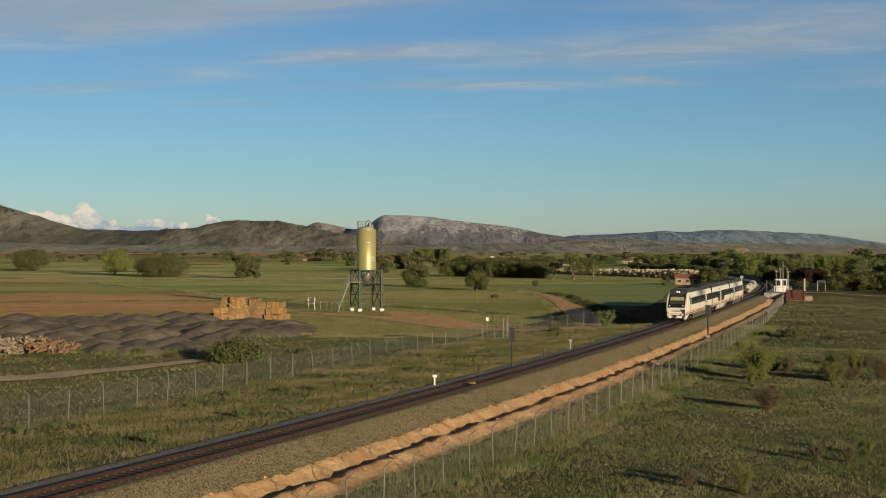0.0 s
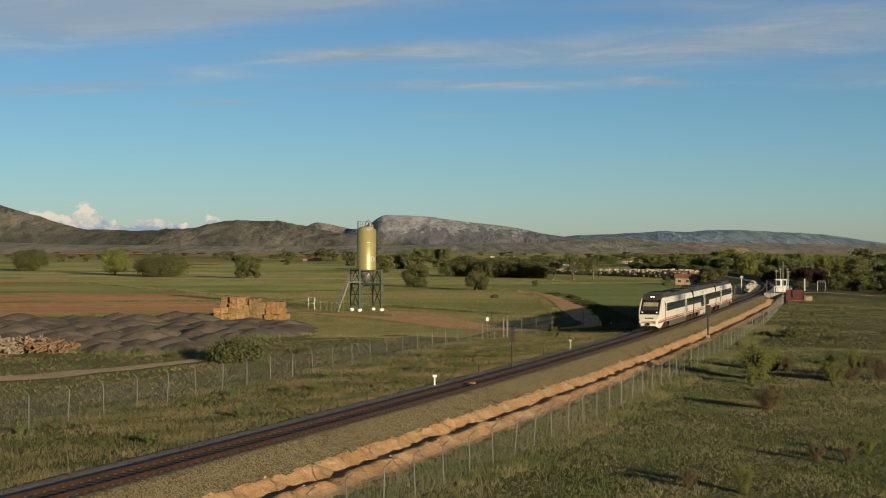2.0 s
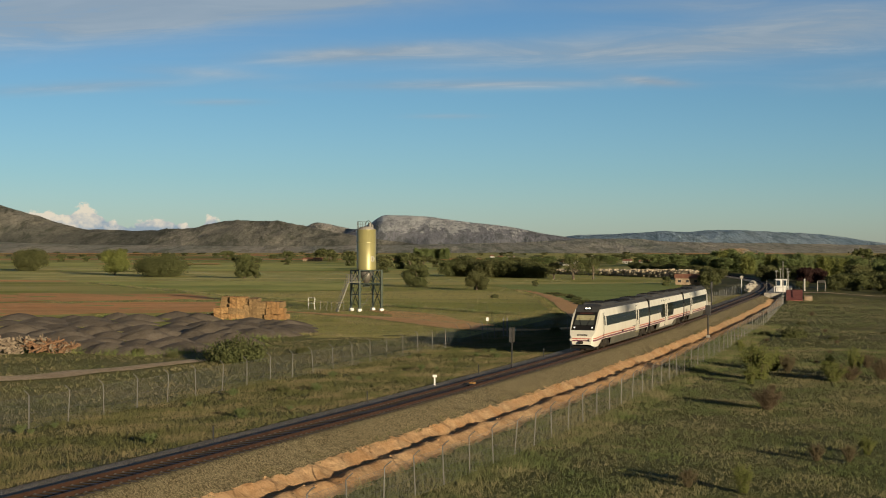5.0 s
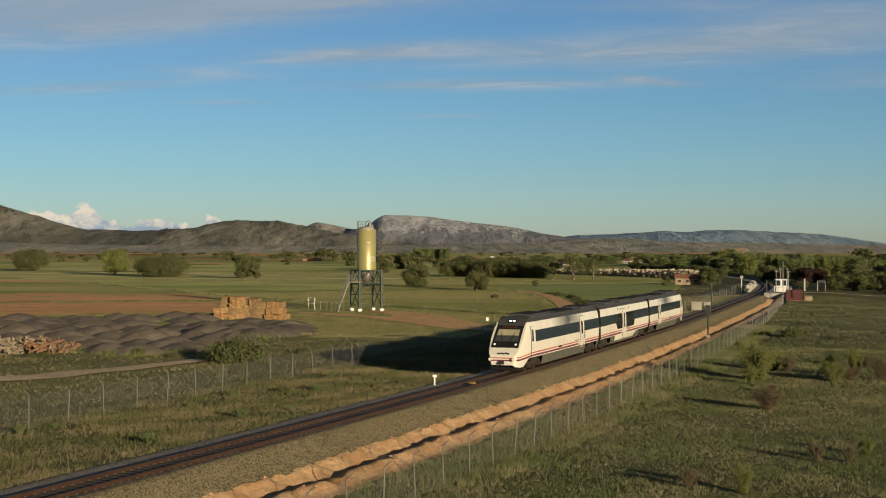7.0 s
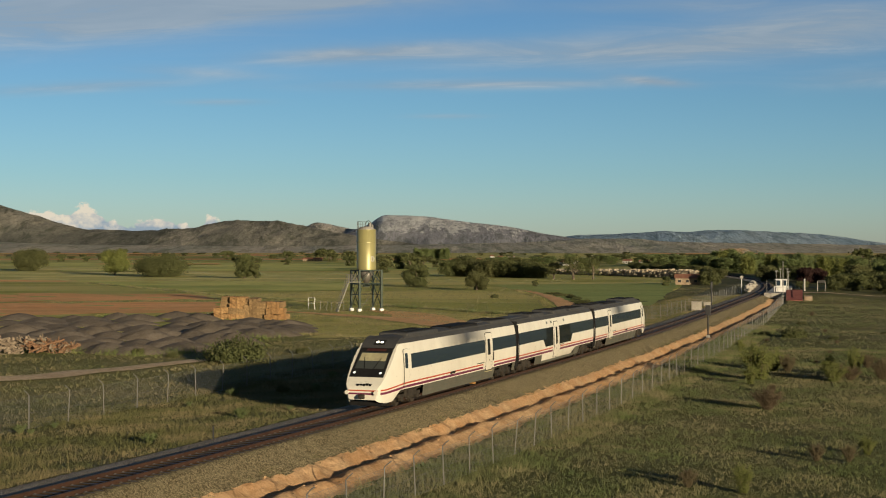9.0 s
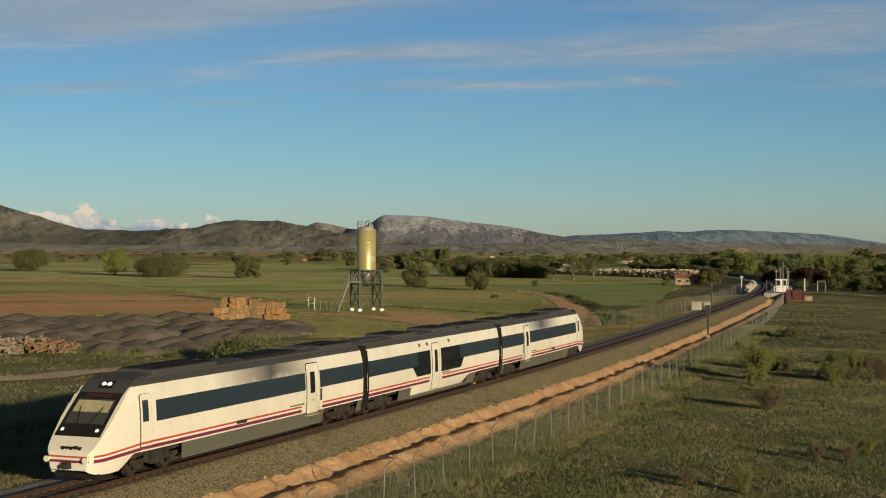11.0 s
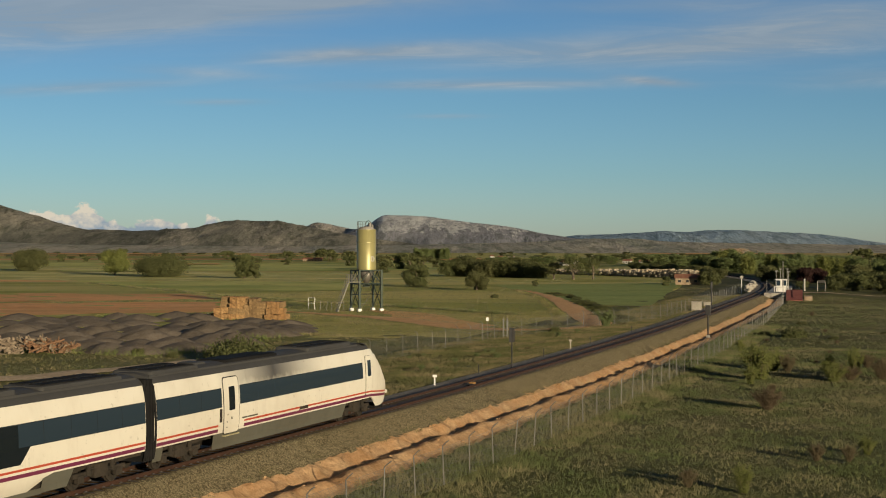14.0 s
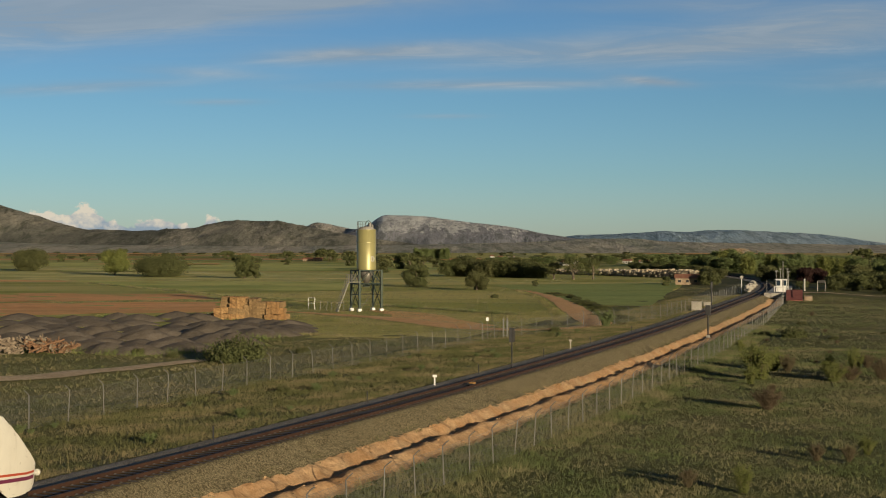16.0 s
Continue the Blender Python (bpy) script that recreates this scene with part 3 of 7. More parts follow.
def side_panel(name, parent, mat, side, x0, x1, z0, z1, off=0.012, slant0=0.0, slant1=0.0, label="", corner=0.0):
    """A panel on the curved side; slant moves its lower end corners inwards, corner rounds them."""
    bm = B()
    zs = list(np.linspace(z0 + corner, z1 - corner, max(2, int((z1 - z0) / 0.22) + 2)))
    if corner:
        arc = [corner * (1 - math.cos(k * math.pi / 8)) for k in range(4)]
        zs = [z0 + q for q in arc] + zs + [z1 - q for q in reversed(arc)]
    rows = []
    for z in zs:
        t = (z1 - z) / (z1 - z0)
        dip = max(0.0, corner - min(z - z0, z1 - z))
        cut = corner - math.sqrt(max(0.0, corner * corner - dip * dip))
        xa, xb = x0 + slant0 * t + cut, x1 - slant1 * t - cut
        y = side * (lat(z) + off)
        yi = side * (lat(z) - 0.02)
        rows.append([bm.verts.new(p) for p in ((xa, yi, z), (xa, y, z), (xb, y, z), (xb, yi, z))])
    for a, b in zip(rows, rows[1:]):
        for i in range(3):
            bm.faces.new((a[i], a[i + 1], b[i + 1], b[i]))
    bm.faces.new(rows[0])
    bm.faces.new(rows[-1])
    return part(name, bm, mat, parent, label)


def front_panel(name, parent, mat, u0, u1, w0, w1, off, label="", y0=None, y1=None):
    """A panel on the sloping cab front between distances u0 and u1 from the tip."""
    bm = B()
    us = np.linspace(u0, u1, 9)
    rows = []
    for u in us:
        t = (u - u0) / (u1 - u0)
        w = w0 + (w1 - w0) * t
        z = float(np.interp(u, NOSE_U, NOSE_TOP))
        ya, yb = (-w, w) if y0 is None else (y0, y1)
        rows.append([bm.verts.new((CAR_E - u + d * 0.75, y, z + d * 0.65)) for d, y in ((-0.03, ya), (off, ya), (off, yb), (-0.03, yb))])
    for a, b in zip(rows, rows[1:]):
        for i in range(3):
            bm.faces.new((a[i], a[i + 1], b[i + 1], b[i]))
    bm.faces.new(rows[0])
    bm.faces.new(rows[-1])
    return part(name, bm, mat, parent, label)


def door(parent, side, x0, x1, z0, z1):
    d = side_panel("door", parent, M_CREAM, side, x0, x1, z0, z1, 0.026, label="off-white plug door with a narrow window", corner=0.16)
    w = (x1 - x0)
    side_panel("door_seal", d, M_BLACK, side, x0 - 0.045, x1 + 0.045, z0 - 0.03, z1 + 0.045, 0.018, corner=0.19)
    side_panel("pane", d, M_GLASSBLACK, side, x0 + w * 0.33, x1 - w * 0.27, z0 + 1.05, z1 - 0.42, 0.031, corner=0.06)
    side_panel("door_button", d, M_SKIRT, side, x0 + w * 0.46, x0 + w * 0.54, z0 + 0.62, z0 + 0.74, 0.032)
    for k, zz in ((0.16, 0.25), (0.16, 0.5), (0.2, 0.85)):
        side_panel("notice", d, M_SKIRT, side, x0 + w * k, x0 + w * k + 0.09, z0 + zz, z0 + zz + 0.06, 0.029)
    return d


def panes(parent, side, x0, x1, z0, z1, step=1.75):
    side_panel("window_band", parent, M_BLACK, side, x0, x1, z0, z1, 0.010, label="dark continuous window band")
    k = max(1, round((x1 - x0) / step))
    w = (x1 - x0) / k
    for i in range(k):
        side_panel("pane", parent, M_GLASSD, side, x0 + i * w + 0.011, x0 + (i + 1) * w - 0.011, z0 + 0.02, z1 - 0.02, 0.016)


def stripe_pair(parent, side, x0, x1):
    side_panel("stripe", parent, M_ORANGE, side, x0, x1, 1.37, 1.46, 0.008, label="orange-red stripe")
    side_panel("stripe", parent, M_PURPLE, side, x0, x1, 1.12, 1.27, 0.008, label="dark purple stripe")


def bogie(parent, xc, half=1.28):
    bm = B()
    for sy in (-1, 1):
        box(bm, xc - 1.75, xc + 1.75, sy * 1.10 - 0.09, sy * 1.10 + 0.09, 0.52, 0.72, 0.03)
        box(bm, xc - 0.45, xc + 0.45, sy * 1.16 - 0.12, sy * 1.16 + 0.12, 0.40, 0.95, 0.05)
        for dx in (-half, half):
            box(bm, xc + dx - 0.2, xc + dx + 0.2, sy * 1.12 - 0.12, sy * 1.12 + 0.12, 0.30, 0.62, 0.04)
            rod(bm, (xc + dx * 0.62, sy * 1.2, 0.55), (xc + dx * 0.62, sy * 1.2, 1.0), 0.11, 8)
        rod(bm, (xc - 0.9, sy * 1.24, 0.85), (xc + 0.7, sy * 1.24, 0.62), 0.05, 6)
    box(bm, xc - 0.5, xc + 0.5, -1.1, 1.1, 0.45, 0.75, 0.03)
    box(bm, xc - 1.9, xc + 1.9, -1.0, 1.0, 0.78, 1.06)
    part("bogie_frame", bm, M_UNDER, parent, "brown grimy bogie frame")
    for dx in (-half, half):
        bm = B()
        rod(bm, (0, -0.95, 0), (0, 0.95, 0), 0.09, 8)
        for sy in (-1, 1):
            rod(bm, (0, sy * 0.69, 0), (0, sy * 0.725, 0), 0.455, 20)
            rod(bm, (0, sy * 0.725, 0), (0, sy * 0.835, 0), 0.425, 20)
            rod(bm, (0, sy * 0.83, 0), (0, sy * 0.97, 0), 0.13, 8)
            for a in range(4):
                c, s_ = math.cos(a * math.pi / 2), math.sin(a * math.pi / 2)
                box(bm, 0.24 * c - 0.04, 0.24 * c + 0.04, sy * 0.845 - 0.02, sy * 0.845 + 0.02, 0.24 * s_ - 0.04, 0.24 * s_ + 0.04)
        w = part("wheelset", bm, M_UNDER, parent, "grimy steel wheelset")
        w.location = (xc + dx, 0, 0.425)


def roof_box(parent, x0, x1, w, z1, mat=None, slats=0):
    bm = B()
    box(bm, x0, x1, -w, w, 3.9, z1 - 0.05, 0.16)
    ob = part("roof_unit", bm, mat or M_ROOF, parent, "dark roof equipment housing")
    if slats:
        for sy in (-0.5, 0.5):
            bm = B()
            box(bm, x0 + 0.25, x1 - 0.25, sy * w - w * 0.36, sy * w + w * 0.36, z1 - 0.08, z1 - 0.02, 0.01)
            for i in range(slats):
                xx = x0 + 0.4 + (x1 - x0 - 0.8) * i / (slats - 1)
                box(bm, xx - 0.03, xx + 0.03, sy * w - w * 0.33, sy * w + w * 0.33, z1 - 0.02, z1 - 0.008)
            part("grille", bm, M_BLACK, ob)
    return ob


def roof_common(car, x0, x1):
    for sy in (-1, 1):
        bm = B()
        box(bm, x0, x1, sy * 1.02 - 0.03, sy * 1.02 + 0.03, 4.02, 4.14, 0.01)
        part("gutter", bm, M_ROOF, car)


def nose_stripe(parent, mat, side, z0, h, drop):
    """A stripe that runs on round the tapering cab and dips to the bumper."""
    bm = B()
    rows = []
    for u in np.linspace(CAR_E - 22.3, 0.02, 14):
        t = 1 - u / (CAR_E - 22.3)
        za = z0 - drop * min(1.0, t * 1.3)
        w = float(np.interp(u, NOSE_U, NOSE_W))
        rows.append([bm.verts.new((CAR_E - u, side * (lat(z) * w + d), z)) for d, z in ((-0.02, za), (0.012, za), (0.012, za + h), (-0.02, za + h))])
    for a, b in zip(rows, rows[1:]):
        for i in range(3):
            bm.faces.new((a[i], a[i + 1], b[i + 1], b[i]))
    part("stripe", bm, mat, parent)


def lamp(parent, u, y, r, label, lens=None):
    z = float(np.interp(u, NOSE_U, NOSE_TOP))
    p, d = Vector((CAR_E - u, y, z)), Vector((0.75, 0, 0.66))
    bm = B()
    rod(bm, p - d * 0.03, p + d * 0.045, r * 1.45, 16)
    rim = part("headlight", bm, M_BLACK, parent, label)
    bm = B()
    rod(bm, p + d * 0.03, p + d * 0.055, r, 14)
    part("lens", bm, lens or M_LAMP, rim)


def end_rims(parent, xs):
    for x0 in xs:
        for side in (-1, 1):
            side_panel("end_rim", parent, M_BLACK, side, x0 if x0 < 5 else x0 + 0.10, x0 + 0.12 if x0 < 5 else x0 + 0.22, 0.62, 3.80, 0.014, label="black end rim")
        xe = x0 - 0.04 if x0 < 5 else x0 + 0.20
        bm = B()
        box(bm, xe, xe + 0.06, -1.43, 1.43, 0.62, 3.75, 0.02)
        part("end_wall", bm, M_BLACK, parent, "black end wall")


def end_car():
    car = empty("railcar", Matrix(), "white diesel railcar with dark window band and red stripes", "train car", "coupled train")
    st = [(0.28, 0.97, 1.05, 4.2), (0.34, 1.0, 1.05, 4.25)] + [(x, 1.0, 1.05, 4.25) for x in (2.0, 6.0, 10.0, 14.0, 18.0, 20.5)]
    st += [(CAR_E - u, w, b, t) for u, w, b, t in sorted(zip(NOSE_U, NOSE_W, NOSE_B, NOSE_TOP), reverse=True)]
    shell(st, car, M_CREAM_SOOT)
    for side in (-1, 1):
        panes(car, side, 0.42, 5.82, 2.23, 3.12)
        panes(car, side, 7.50, 21.35, 2.23, 3.12)
        door(car, side, 6.0, 7.35, 0.98, 3.55)
        stripe_pair(car, side, 0.42, 5.5)
        stripe_pair(car, side, 7.9, 22.3)
        nose_stripe(car, M_ORANGE, side, 1.37, 0.085, 0.2)
        nose_stripe(car, M_PURPLE, side, 1.12, 0.14, 0.17)
        d = side_panel("cab_door", car, M_CREAM, side, 21.75, 22.55, 1.15, 3.45, 0.020, label="narrow off-white cab door", corner=0.14)
        side_panel("pane", d, M_GLASSD, side, 21.98, 22.42, 2.3, 3.2, 0.028)
        side_panel("door_seal", d, M_SKIRT, side, 21.735, 22.565, 1.135, 3.465, 0.016, corner=0.15)
        side_panel("stripe", d, M_ORANGE, side, 21.75, 22.55, 1.37, 1.46, 0.027)
        side_panel("stripe", d, M_PURPLE, side, 21.75, 22.55, 1.16, 1.27, 0.027)
        side_panel("skirt", car, M_SKIRT, side, 5.15, 19.3, 0.32, 1.10, -0.02, 0.1, 0.25, label="grey-green equipment skirt")
        side_panel("skirt", car, M_SKIRT, side, 0.34, 1.0, 0.45, 1.08, -0.03)
        for xx, ww, zz in ((5.62, 0.2, 1.55), (13.6, 0.95, 1.30)):
            side_panel("vent", car, M_UNDER, side, xx, xx + ww, zz, zz + (0.62 if ww < 0.6 else 0.16), 0.02)
        side_panel("sill_mark", car, M_SKIRT, side, 7.7, 9.2, 1.52, 1.59, 0.01)
        bm = B()
        rod(bm, (CAR_E - 0.25, side * 0.92, 1.10), (CAR_E + 0.14, side * 0.92, 1.10), 0.08, 14)
        rod(bm, (CAR_E + 0.14, side * 0.92, 1.10), (CAR_E + 0.20, side * 0.92, 1.10), 0.125, 18)
        part("buffer", bm, M_CREAM, car, "white round buffer")
        bm = B()
        box(bm, 6.0, 7.35, side * 1.40 - 0.12, side * 1.40 + 0.12, 0.86, 0.92, 0.01)
        part("door_step", bm, M_BLIND, car, "dull yellow door step")
    end_rims(car, (0.27,))
    # cab front
    front_panel("front_mask", car, M_BLACK, 0.58, 2.32, 1.10, 1.08, 0.012, "black front mask")
    front_panel("windscreen", car, M_SCREEN, 1.04, 2.00, 0.93, 0.90, 0.024, "raked windscreen")
    front_panel("blind", car, M_BLIND, 1.48, 1.94, 0.86, 0.84, 0.030, "lowered pale cab blind")
    front_panel("cowl", car, M_ROOF, 2.29, 3.7, 1.10, 1.14, 0.022, "dark grey cab roof cowl")
    front_panel("destination_display", car, M_DISPLAY, 2.08, 2.24, 0.62, 0.62, 0.018, "dark red destination display")
    front_panel("lamp_housing", car, M_BLACK, 2.50, 2.92, 0.36, 0.34, 0.034, "black upper lamp housing")
    for side in (-1, 1):
        front_panel("lamp_box", car, M_BLACK, 0.66, 0.96, 0, 0, 0.022, "", side * 0.84 - 0.17, side * 0.84 + 0.17)
        lamp(car, 0.80, side * 0.84, 0.085, "round pale headlight in a black rim", M_LAMP_DIM)
        lamp(car, 2.70, side * 0.14, 0.10, "round lit upper headlight in a black rim")
        bm = B()
        rod(bm, (CAR_E - 0.96, side * 0.28, 2.38), (CAR_E - 1.62, side * 0.55, 3.03), 0.018, 6)
        part("wiper", bm, M_BLACK, car)
    for z0, z1, mat, x in ((1.17, 1.24, M_ORANGE, 0.02), (0.97, 1.07, M_PURPLE, 0.02)):
        bm = B()
        box(bm, CAR_E - 0.05, CAR_E + x, -0.90, 0.90, z0, z1)
        part("stripe", bm, mat, car)
    # plain shape of the operator mark
    bm = B()
    for i in range(5):
        y = -0.42 + i * 0.2
        box(bm, CAR_E - 0.3, CAR_E - 0.10, y, y + 0.14, 1.46 + 0.03 * (i % 2), 1.585 + 0.03 * (i == 3))
    part("emblem", bm, M_BLACK, car, "dark operator emblem")
    bm = B()
    box(bm, CAR_E - 0.25, CAR_E + 0.22, -0.16, 0.16, 0.72, 1.0, 0.04)
    rod(bm, (CAR_E - 0.5, 0, 0.85), (CAR_E + 0.35, 0, 0.85), 0.10, 10)
    part("coupler", bm, M_UNDER, car, "dark centre coupler")
    bm = B()
    box(bm, CAR_E - 1.6, CAR_E - 0.5, -1.05, 1.05, 0.25, 0.5, 0.05)
    part("plough", bm, M_BLACK, car, "dark rail guard")
    bm = B()
    box(bm, 0.3, 24.5, -1.15, 1.15, 0.85, 1.06)
    box(bm, 6.0, 18.2, -1.2, 1.2, 0.4, 0.9, 0.05)
    part("underframe", bm, M_UNDER, car, "dark underframe equipment")
    bogie(car, 2.65)
    bogie(car, 21.0)
    roof_common(car, 0.5, 21.5)
    roof_box(car, 0.7, 4.6, 1.0, 4.36, slats=9)
    roof_box(car, 5.0, 6.1, 0.5, 4.38)
    roof_box(car, 7.2, 12.5, 0.80, 4.36, M_BLACK)
    roof_box(car, 15.5, 20.8, 1.0, 4.40, slats=7)
    return car


def mid_car():
    car = empty("railcar", Matrix(), "white middle railcar with low doors and deep windows", "train car", "coupled train")
    xs = [0.28, 0.34, 3, 6.6, 7.1, 9, 12, 16.2, 17.6, 18.2, 21, CAR_M - 0.34, CAR_M - 0.28]
    st = [(x, 0.97 if x in (xs[0], xs[-1]) else 1.0, 0.52 if 7.0 < x < 17 else 1.05, 4.25) for x in xs]
    shell(st, car, M_CREAM)
    for side in (-1, 1):
        panes(car, side, 0.42, 10.05, 2.23, 3.12)
        panes(car, side, 11.95, CAR_M - 0.42, 2.23, 3.12)
        side_panel("low_window", car, M_GLASSBLACK, side, 7.0, 10.05, 1.62, 2.26, 0.014, 0.75, 0.0, "deep lower window with a slanted end")
        side_panel("low_window", car, M_GLASSBLACK, side, 11.95, 16.2, 1.62, 2.26, 0.014, 0.0, 0.6, "deep lower window with a slanted end")
        for xa, xb in ((7.95, 10.03), (11.97, 13.7), (13.74, 15.5)):
            side_panel("dark_pane", car, M_GLASSBLACK, side, xa, xb, 2.2, 3.09, 0.020, label="black tinted window pane")
        door(car, side, 10.35, 11.6, 0.62, 3.50)
        stripe_pair(car, side, 0.42, 9.9)
        stripe_pair(car, side, 12.2, CAR_M - 0.42)
        for a, b, s0, s1 in ((4.95, 6.95, 0.1, 0.0), (17.0, 18.9, 0.0, 0.3)):
            side_panel("skirt", car, M_SKIRT, side, a, b, 0.36, 1.10, -0.015, s0, s1, "grey-green equipment skirt")
        side_panel("skirt", car, M_SKIRT, side, 6.9, 17.1, 0.32, 0.55, -0.03)
        for xx in (8.2, 9.5, 13.4):
            side_panel("vent", car, M_SKIRT, side, xx, xx + 0.35, 3.42, 3.62, 0.02)
        side_panel("sill_mark", car, M_SKIRT, side, 12.1, 13.4, 1.50, 1.57, 0.012)
    bm = B()
    box(bm, 0.3, CAR_M - 0.3, -1.15, 1.15, 0.85, 1.06)
    box(bm, 6.0, 18.0, -1.2, 1.2, 0.42, 0.9, 0.05)
    part("underframe", bm, M_UNDER, car, "dark underframe equipment")
    end_rims(car, (0.27, CAR_M - 0.49))
    for a, b in ((-0.3, 0.3), (CAR_M - 0.3, CAR_M + 0.3)):
        bm = B()
        for i in range(5):
            x = a + (b - a) * (i + 0.5) / 5
            w = 1.34 if i % 2 == 0 else 1.29
            box(bm, x - 0.06, x + 0.06, -w, w, 0.55, 4.02 if i % 2 == 0 else 3.97, 0.03)
        part("gangway_bellows", bm, M_BLACK, car, "black folded gangway bellows")
    bogie(car, 2.65)
    bogie(car, CAR_M - 3.2)
    roof_common(car, 0.5, CAR_M - 0.5)
    roof_box(car, 1.0, 4.2, 0.7, 4.32)
    roof_box(car, 5.2, 9.0, 1.0, 4.40, slats=7)
    roof_box(car, 12.0, 16.0, 1.0, 4.42, slats=7)
    roof_box(car, 17.5, 22.8, 0.95, 4.36, slats=8)
    return car


def train_s(t):
    """Place of the first gap along the line: the train gathers speed, and less so at the end."""
    return 152.6 - 9.19 * t - 0.2445 * t * t + 0.06 * max(0.0, t - 12.8) ** 2


def car_pose(s, other):
    """Origin on the line at s, x axis towards the line at the other place."""
    p, q = on_track(s), on_track(other)
    d = q - p
    return Matrix.Translation(p) @ Matrix.Rotation(math.atan2(d.y, d.x), 4, "Z")


build_track()
TAIL_CAR = end_car()
MID_CAR = mid_car()
LEAD_CAR = copy_thing(TAIL_CAR, Matrix())


def motions():
    times = [i * 0.5 for i in range(33)]
    walk(LEAD_CAR, [(t, car_pose(train_s(t), train_s(t) - 22.0)) for t in times])
    walk(MID_CAR, [(t, car_pose(train_s(t), train_s(t) + CAR_M)) for t in times])
    walk(TAIL_CAR, [(t, car_pose(train_s(t) + CAR_M, train_s(t) + CAR_M + 22.0)) for t in times])
    # wheels roll: a turn for every 2.67 m
    for car, sign in ((LEAD_CAR, -1), (MID_CAR, 1), (TAIL_CAR, 1)):
        for w in [o for o in car.children if o.name.startswith("wheelset")]:
            x, y, z = w.location
            rows = []
            for i in range(481):
                t = i / 30
                a = sign * (train_s(t) - train_s(0)) / 0.425
                rows.append((t, Matrix.Translation((x, y, z)) @ Matrix.Rotation(a, 4, "Y")))
            walk(w, rows)


# ---- fields, roads ----
def sheet(name, label, category, pts, mat, lift=0.03, cells=24, edge=0.0):
    """A flat piece of land between four corners, with a slightly ragged rim."""
    a, b, c, d = [Vector(p) for p in pts]
    V = []
    for i in range(cells + 1):
        for j in range(cells + 1):
            u, v = i / cells, j / cells
            p = a.lerp(b, u).lerp(d.lerp(c, u), v)
            if edge and (i in (0, cells) or j in (0, cells)):
                p = p + Vector((noise.noise((p.x * 0.11, p.y * 0.07, 0)) * edge, noise.noise((p.x * 0.09, p.y * 0.1, 5)) * edge))
            V.append((p.x, p.y, float(ground_z(p.x, p.y)) + lift))
    idx = np.arange(len(V)).reshape(cells + 1, cells + 1)
    f = np.stack([idx[:-1, :-1], idx[1:, :-1], idx[1:, 1:], idx[:-1, 1:]], -1).reshape(-1, 4)
    return tagged(new(name, mesh_from(name, V, f, mat, True)), label, category, kind="structure")


def smooth_line(pts, step=1.0):
    """Points along a Catmull-Rom line."""
    pts = [Vector(p) for p in pts]
    ext = [pts[0] * 2 - pts[1]] + pts + [pts[-1] * 2 - pts[-2]]
    out = []
    for i in range(1, len(ext) - 2):
        p0, p1, p2, p3 = ext[i - 1:i + 3]
        k = max(1, int((p2 - p1).length / step))
        for j in range(k):
            t = j / k
            out.append(0.5 * ((2 * p1) + (p2 - p0) * t + (2 * p0 - 5 * p1 + 4 * p2 - p3) * t * t + (3 * p1 - p0 - 3 * p2 + p3) * t ** 3))
    return out + [pts[-1]]


def ribbon(name, label, category, pts, widths, mat, lift=0.05):
    line = smooth_line(pts, 1.2)
    V = []
    for i, p in enumerate(line):
        d = (line[min(i + 1, len(line) - 1)] - line[max(i - 1, 0)]).normalized()
        w = float(np.interp(i / (len(line) - 1), np.linspace(0, 1, len(widths)), widths)) / 2
        nrm = Vector((-d.y, d.x))
        for k, t in enumerate((-1, -0.5, -0.05, 0.05, 0.5, 1)):
            jit = noise.noise((p.x * 0.5, p.y * 0.5, k)) * 0.25 if k in (0, 5) else 0
            q = p + nrm * (t * w + jit)
            V.append((q.x, q.y, float(ground_z(q.x, q.y)) + lift + (0.04 if k in (2, 3) else 0)))
    nr = len(line)
    idx = np.arange(len(V)).reshape(nr, 6)
    f = np.stack([idx[:-1, :-1], idx[1:, :-1], idx[1:, 1:], idx[:-1, 1:]], -1).reshape(-1, 4)
    return tagged(new(name, mesh_from(name, V, f, mat, True)), label, category, kind="structure")


M_GREEN2 = material("dark_green_crop", stripes_build, a=(0.284, 0.338, 0.098), b=(0.353, 0.398, 0.122), c=(0.330, 0.358, 0.103), angle=-8, across=0.1, along=0.01)


